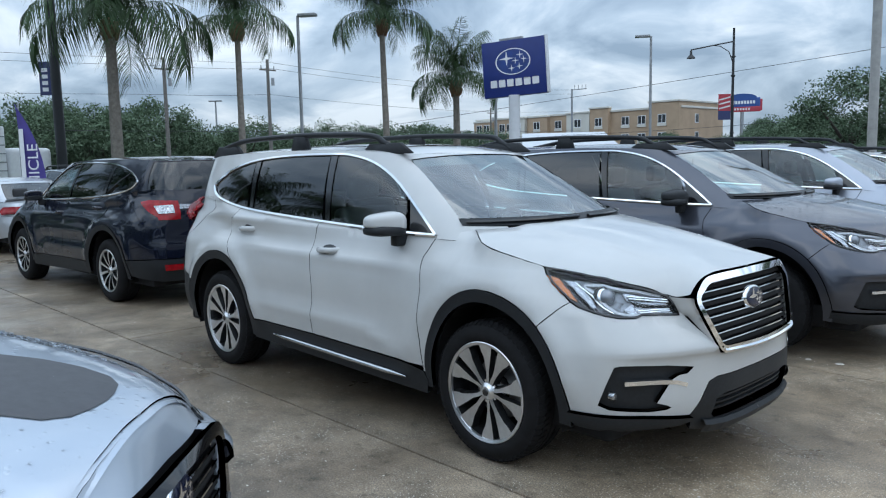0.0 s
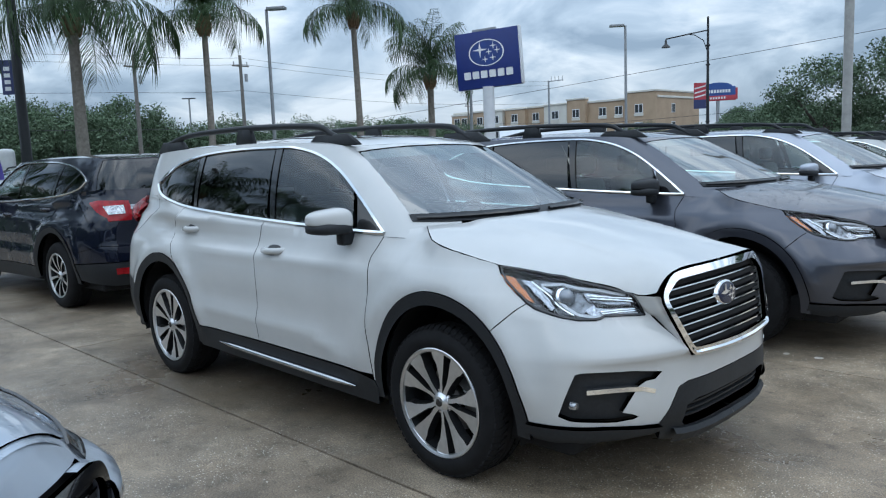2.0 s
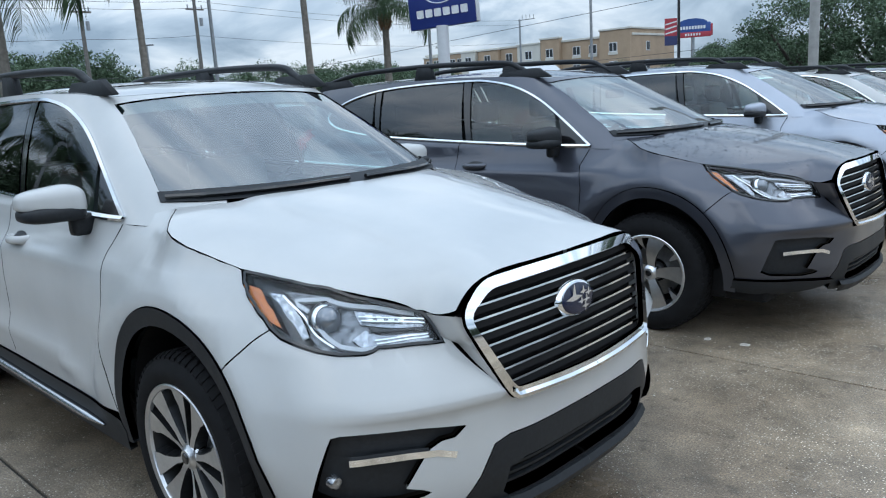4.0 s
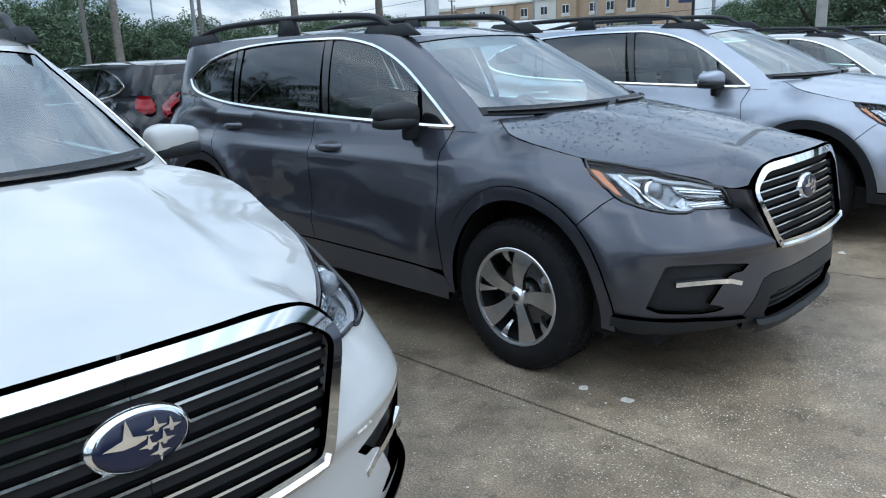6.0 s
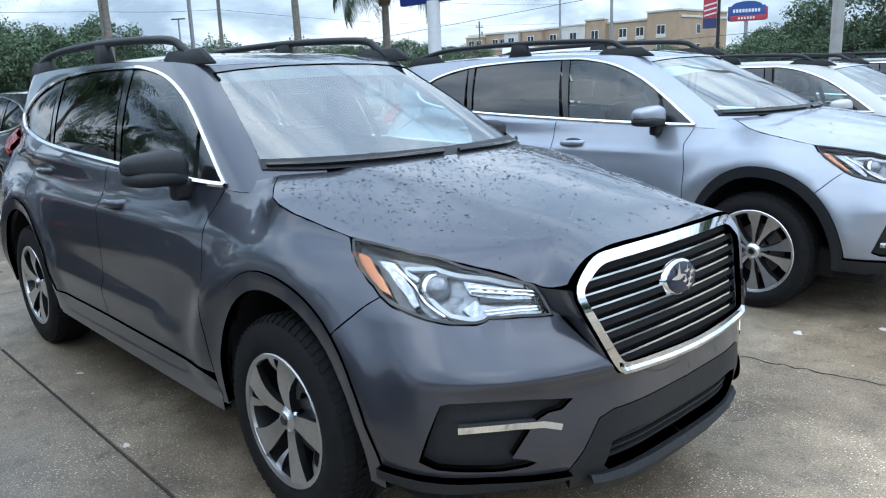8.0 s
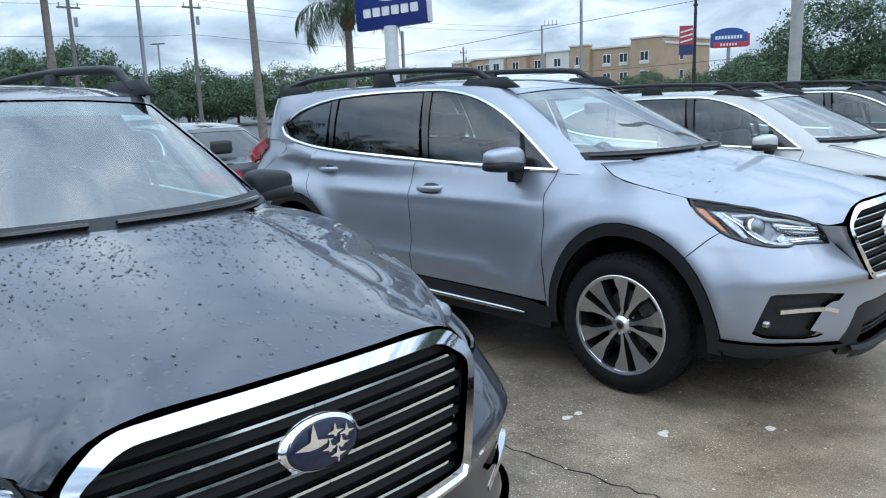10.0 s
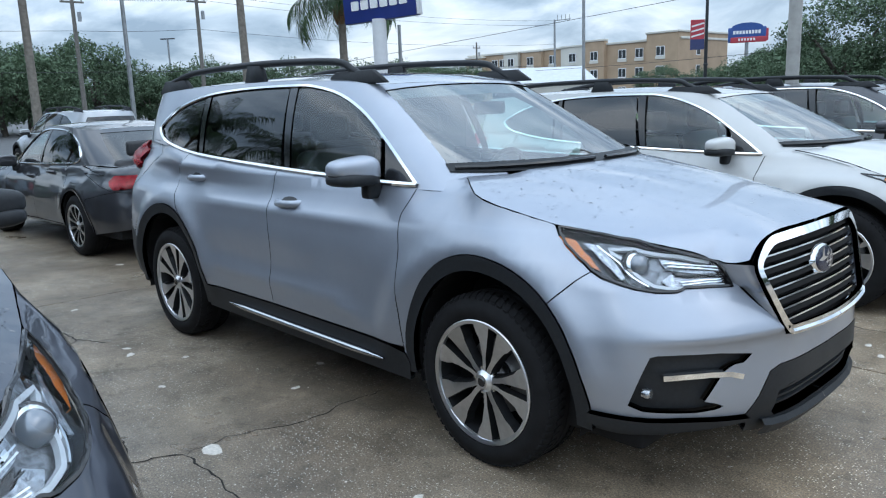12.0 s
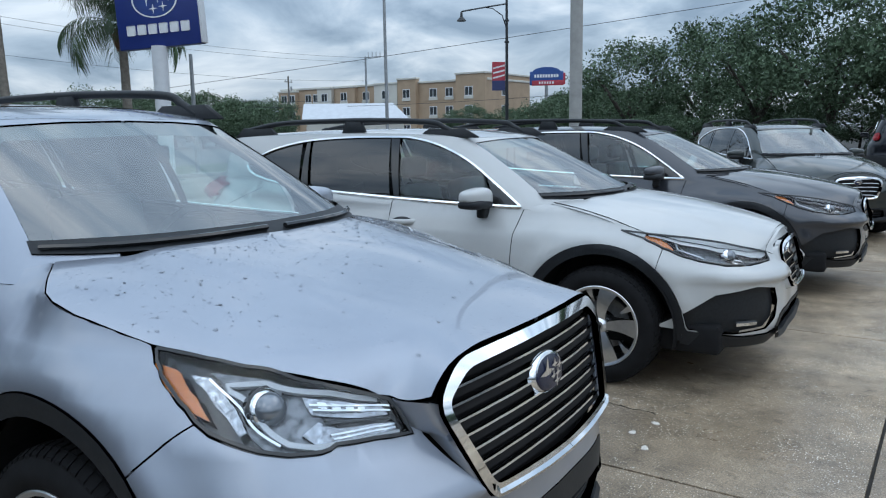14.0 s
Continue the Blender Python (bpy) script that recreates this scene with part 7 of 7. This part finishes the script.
# clipped hedge and grass by the far left edge, feather flag, box truck
hb = leafy(77, 1.0, 1.0, 60, 60, .10)
for i in range(7):
    h = new("hedge", hb)
    h.matrix_basis = pose(-22.6, -6 + 2.0 * i, .45) @ Matrix.Diagonal((.8, 1.2, .55, 1))
    tagged(h, "clipped light green hedge on the verge", "hedge", "hedge", "")
FLAGC = plain("flag_purple", (.09, .07, .30), .7, 0, .15, 5)
fl = thing("feather_flag", pose(-16.6, 1.35, 0, 0, 0, 42), "purple feather flag with white lettering on a thin pole", "flag")
part("pole", tube([(0, 0, 0), (.02, 0, 2.2), (.05, 0, 3.1)], .018, 6), fl, "", GALV)
V = []
for i in range(15):
    t = i / 14
    z = .55 + 2.5 * t
    wv = .05 * math.sin(5 * t)
    V += [(.03, wv, z), (.03 + .62 * (1 - t ** 3) * (.75 + .25 * t), wv + .06 * math.sin(4 * t + 1), z)]
part("cloth", mesh_from("cloth", V, [(2 * i, 2 * i + 1, 2 * i + 3, 2 * i + 2) for i in range(14)], FLAGC), fl)
txt = bpy.data.curves.new("t", "FONT")
txt.body, txt.size, txt.extrude = "VEHICLE", .36, .002
tob = new("lettering", txt)
dg = bpy.context.evaluated_depsgraph_get()
tme = bpy.data.meshes.new_from_object(tob.evaluated_get(dg))
bpy.data.objects.remove(tob)
tme.materials.clear()
tme.materials.append(PALEBAR)
lt_ = part("lettering", tme, fl)
lt_.matrix_basis = pose(.48, -.08, .8, 90, -90, 0)
part("white_bars", box((.06, -.075, .7), (.16, -.065, 2.5)), fl, "", PALEBAR)
tk = thing("box_truck", pose(-30.5, 1.2, 0, 0, 0, 95), "white box truck with ribbed sides", "truck")
part("cargo_box", box((-3, -1.2, .9), (3, 1.2, 3.2), .04), tk, "", PALEBAR)
for i in range(6):
    part("rib", box((-3, -1.225, 1.2 + .32 * i), (3, -1.198, 1.24 + .32 * i)), tk, "", GALV)
part("chassis", box((-3, -.9, .5), (4.6, .9, .88)), tk, "", DARK)
part("cab", box((3.1, -1.1, .6), (4.7, 1.1, 2.4), .2, 3), tk, "", PALEBAR)
for x in (-2, 3.8):
    for y in (-1.0, 1.0):
        bm = lathe([(0, -.12), (.40, -.12), (.42, 0), (.40, .12), (0, .12)], 20)
        bmesh.ops.translate(bm, verts=bm.verts, vec=(x, y, .42))
        part("wheel", bm, tk, "", RUBBER)
# kerb of the verge
tagged(new("kerb", mesh_of(box((-21.15, -60, -.01), (-21.0, 60, .13), .02), CONCPOLE)), "pale concrete kerb along the verge", "kerb", "", "structure")
# ---------------------------------------------------------------- marks on the paving
CHIP = plain("pale_chip", (.62, .58, .52), .7, 0, .2, 60, .1)
CRACK = plain("crack_dirt", (.018, .016, .014), .9, 0, .3, 30)
rc_ = random.Random(31)


def pale_chip(x, y, r):
    bm = bmesh.new()
    n = 11
    a0 = rc_.uniform(0, 6)
    st_ = rc_.uniform(1.1, 2.1)
    lo, hi = [], []
    for i in range(n):
        a = 2 * math.pi * i / n
        q = r * rc_.uniform(.65, 1.15)
        u, v = q * st_ * math.cos(a), q * math.sin(a)
        p, w = u * math.cos(a0) - v * math.sin(a0), u * math.sin(a0) + v * math.cos(a0)
        lo.append(bm.verts.new((x + p, y + w, -.001)))
        hi.append(bm.verts.new((x + .86 * p, y + .86 * w, .0035)))
    for i in range(n):
        j = (i + 1) % n
        bm.faces.new((lo[i], lo[j], hi[j], hi[i]))
    bm.faces.new(hi)
    return bm


spots = [(-1.97, 2.20), (-.87, 2.04), (.69, 5.39), (.55, 2.28), (.77, 2.29), (1.74, 2.65), (-.76, 4.93), (-1.15, 5.62), (-2.14, 5.42), (-2.61, 5.22), (.24, 5.24), (.25, 5.32), (1.03, 5.77), (.86, 8.4), (.98, 8.24), (.92, 8.58), (-3.17, 4.94), (-2.14, 4.59), (-2.46, 5.19), (-3.95, 5.3), (-5.5, 6.21), (-1.74, 5.1), (-1.39, 5.94)]
for x, y in spots:
    part("paving_chip", pale_chip(x, y, .045 if (x, y) == (-.76, 4.93) else rc_.uniform(.016, .028)), pave, "pale chip in the concrete", CHIP)


def crack(points, width):
    p = resample([np.array(q, float) for q in points], .05, False)
    q = np.array([(a + rc_.uniform(-.016, .016), b + rc_.uniform(-.016, .016)) for a, b in p])
    V, F_ = [], []
    for i, (a, b) in enumerate(q):
        d = q[min(i + 1, len(q) - 1)] - q[max(i - 1, 0)]
        d = d / (np.linalg.norm(d) + 1e-9)
        w = width * rc_.uniform(.35, 1.0) * (.3 if i in (0, len(q) - 1) else 1) / 2
        V += [(a - d[1] * w, b + d[0] * w, .0016), (a + d[1] * w, b - d[0] * w, .0016)]
    for i in range(len(q) - 1):
        F_.append((2 * i, 2 * i + 1, 2 * i + 3, 2 * i + 2))
    part("paving_crack", mesh_from("paving_crack", V, F_, CRACK, None, False), pave, "dark crack in the concrete")


crack([(-4.18, 5.02), (-3.55, 5.03), (-3.08, 5.06), (-2.84, 5.18)], .014)
crack([(-3.1, 5.05), (-2.46, 4.70), (-2.10, 4.66), (-1.81, 4.65), (-1.54, 4.70), (-1.35, 4.67), (-1.16, 4.67), (-.91, 4.59), (-.88, 4.70), (-.81, 4.82)], .016)
crack([(-.82, 4.82), (-.68, 4.83), (-.3, 4.81), (.2, 4.80), (.57, 4.81), (1.05, 4.86), (1.46, 4.92), (1.95, 4.93)], .013)
crack([(-.81, 4.82), (-.84, 5.05), (-.75, 5.30), (-.73, 5.52), (-.77, 5.70), (-.76, 5.95)], .009)
crack([(-4.2, 1.3), (-3.5, 1.42), (-2.9, 1.2), (-2.2, 1.5)], .009)
crack([(-2.2, 8.2), (-1.4, 8.5), (-.6, 8.42), (.2, 8.8), (.9, 8.7)], .012)

# loose pale grit, too fine to count
rg = np.random.RandomState(12)
gx_, gy_ = rg.uniform(-5.5, 2.6, 6000), rg.uniform(-4.2, 10.5, 6000)
clump = np.sin(gx_ * 2.1 + 1.3 * np.sin(gy_ * 1.7)) + np.sin(gy_ * 2.6 + gx_)
V, F_ = [], []
for x, y in zip(gx_[clump > -.3], gy_[clump > -.3]):
    r = .0022 + .0065 * rg.uniform() ** 3
    a0, k, e = rg.uniform(0, 6.28), len(V), rg.uniform(.6, 1.0)
    V += [(x + r * math.cos(a0 + i * 1.2566), y + e * r * math.sin(a0 + i * 1.2566), .0012) for i in range(5)] + [(x, y, .0012 + r * .45)]
    F_ += [(k + i, k + (i + 1) % 5, k + 5) for i in range(5)]
tagged(part("grit", mesh_from("grit", V, F_, CHIP, None, False), pave, "pale loose grit"), "", "", "", "stuff")
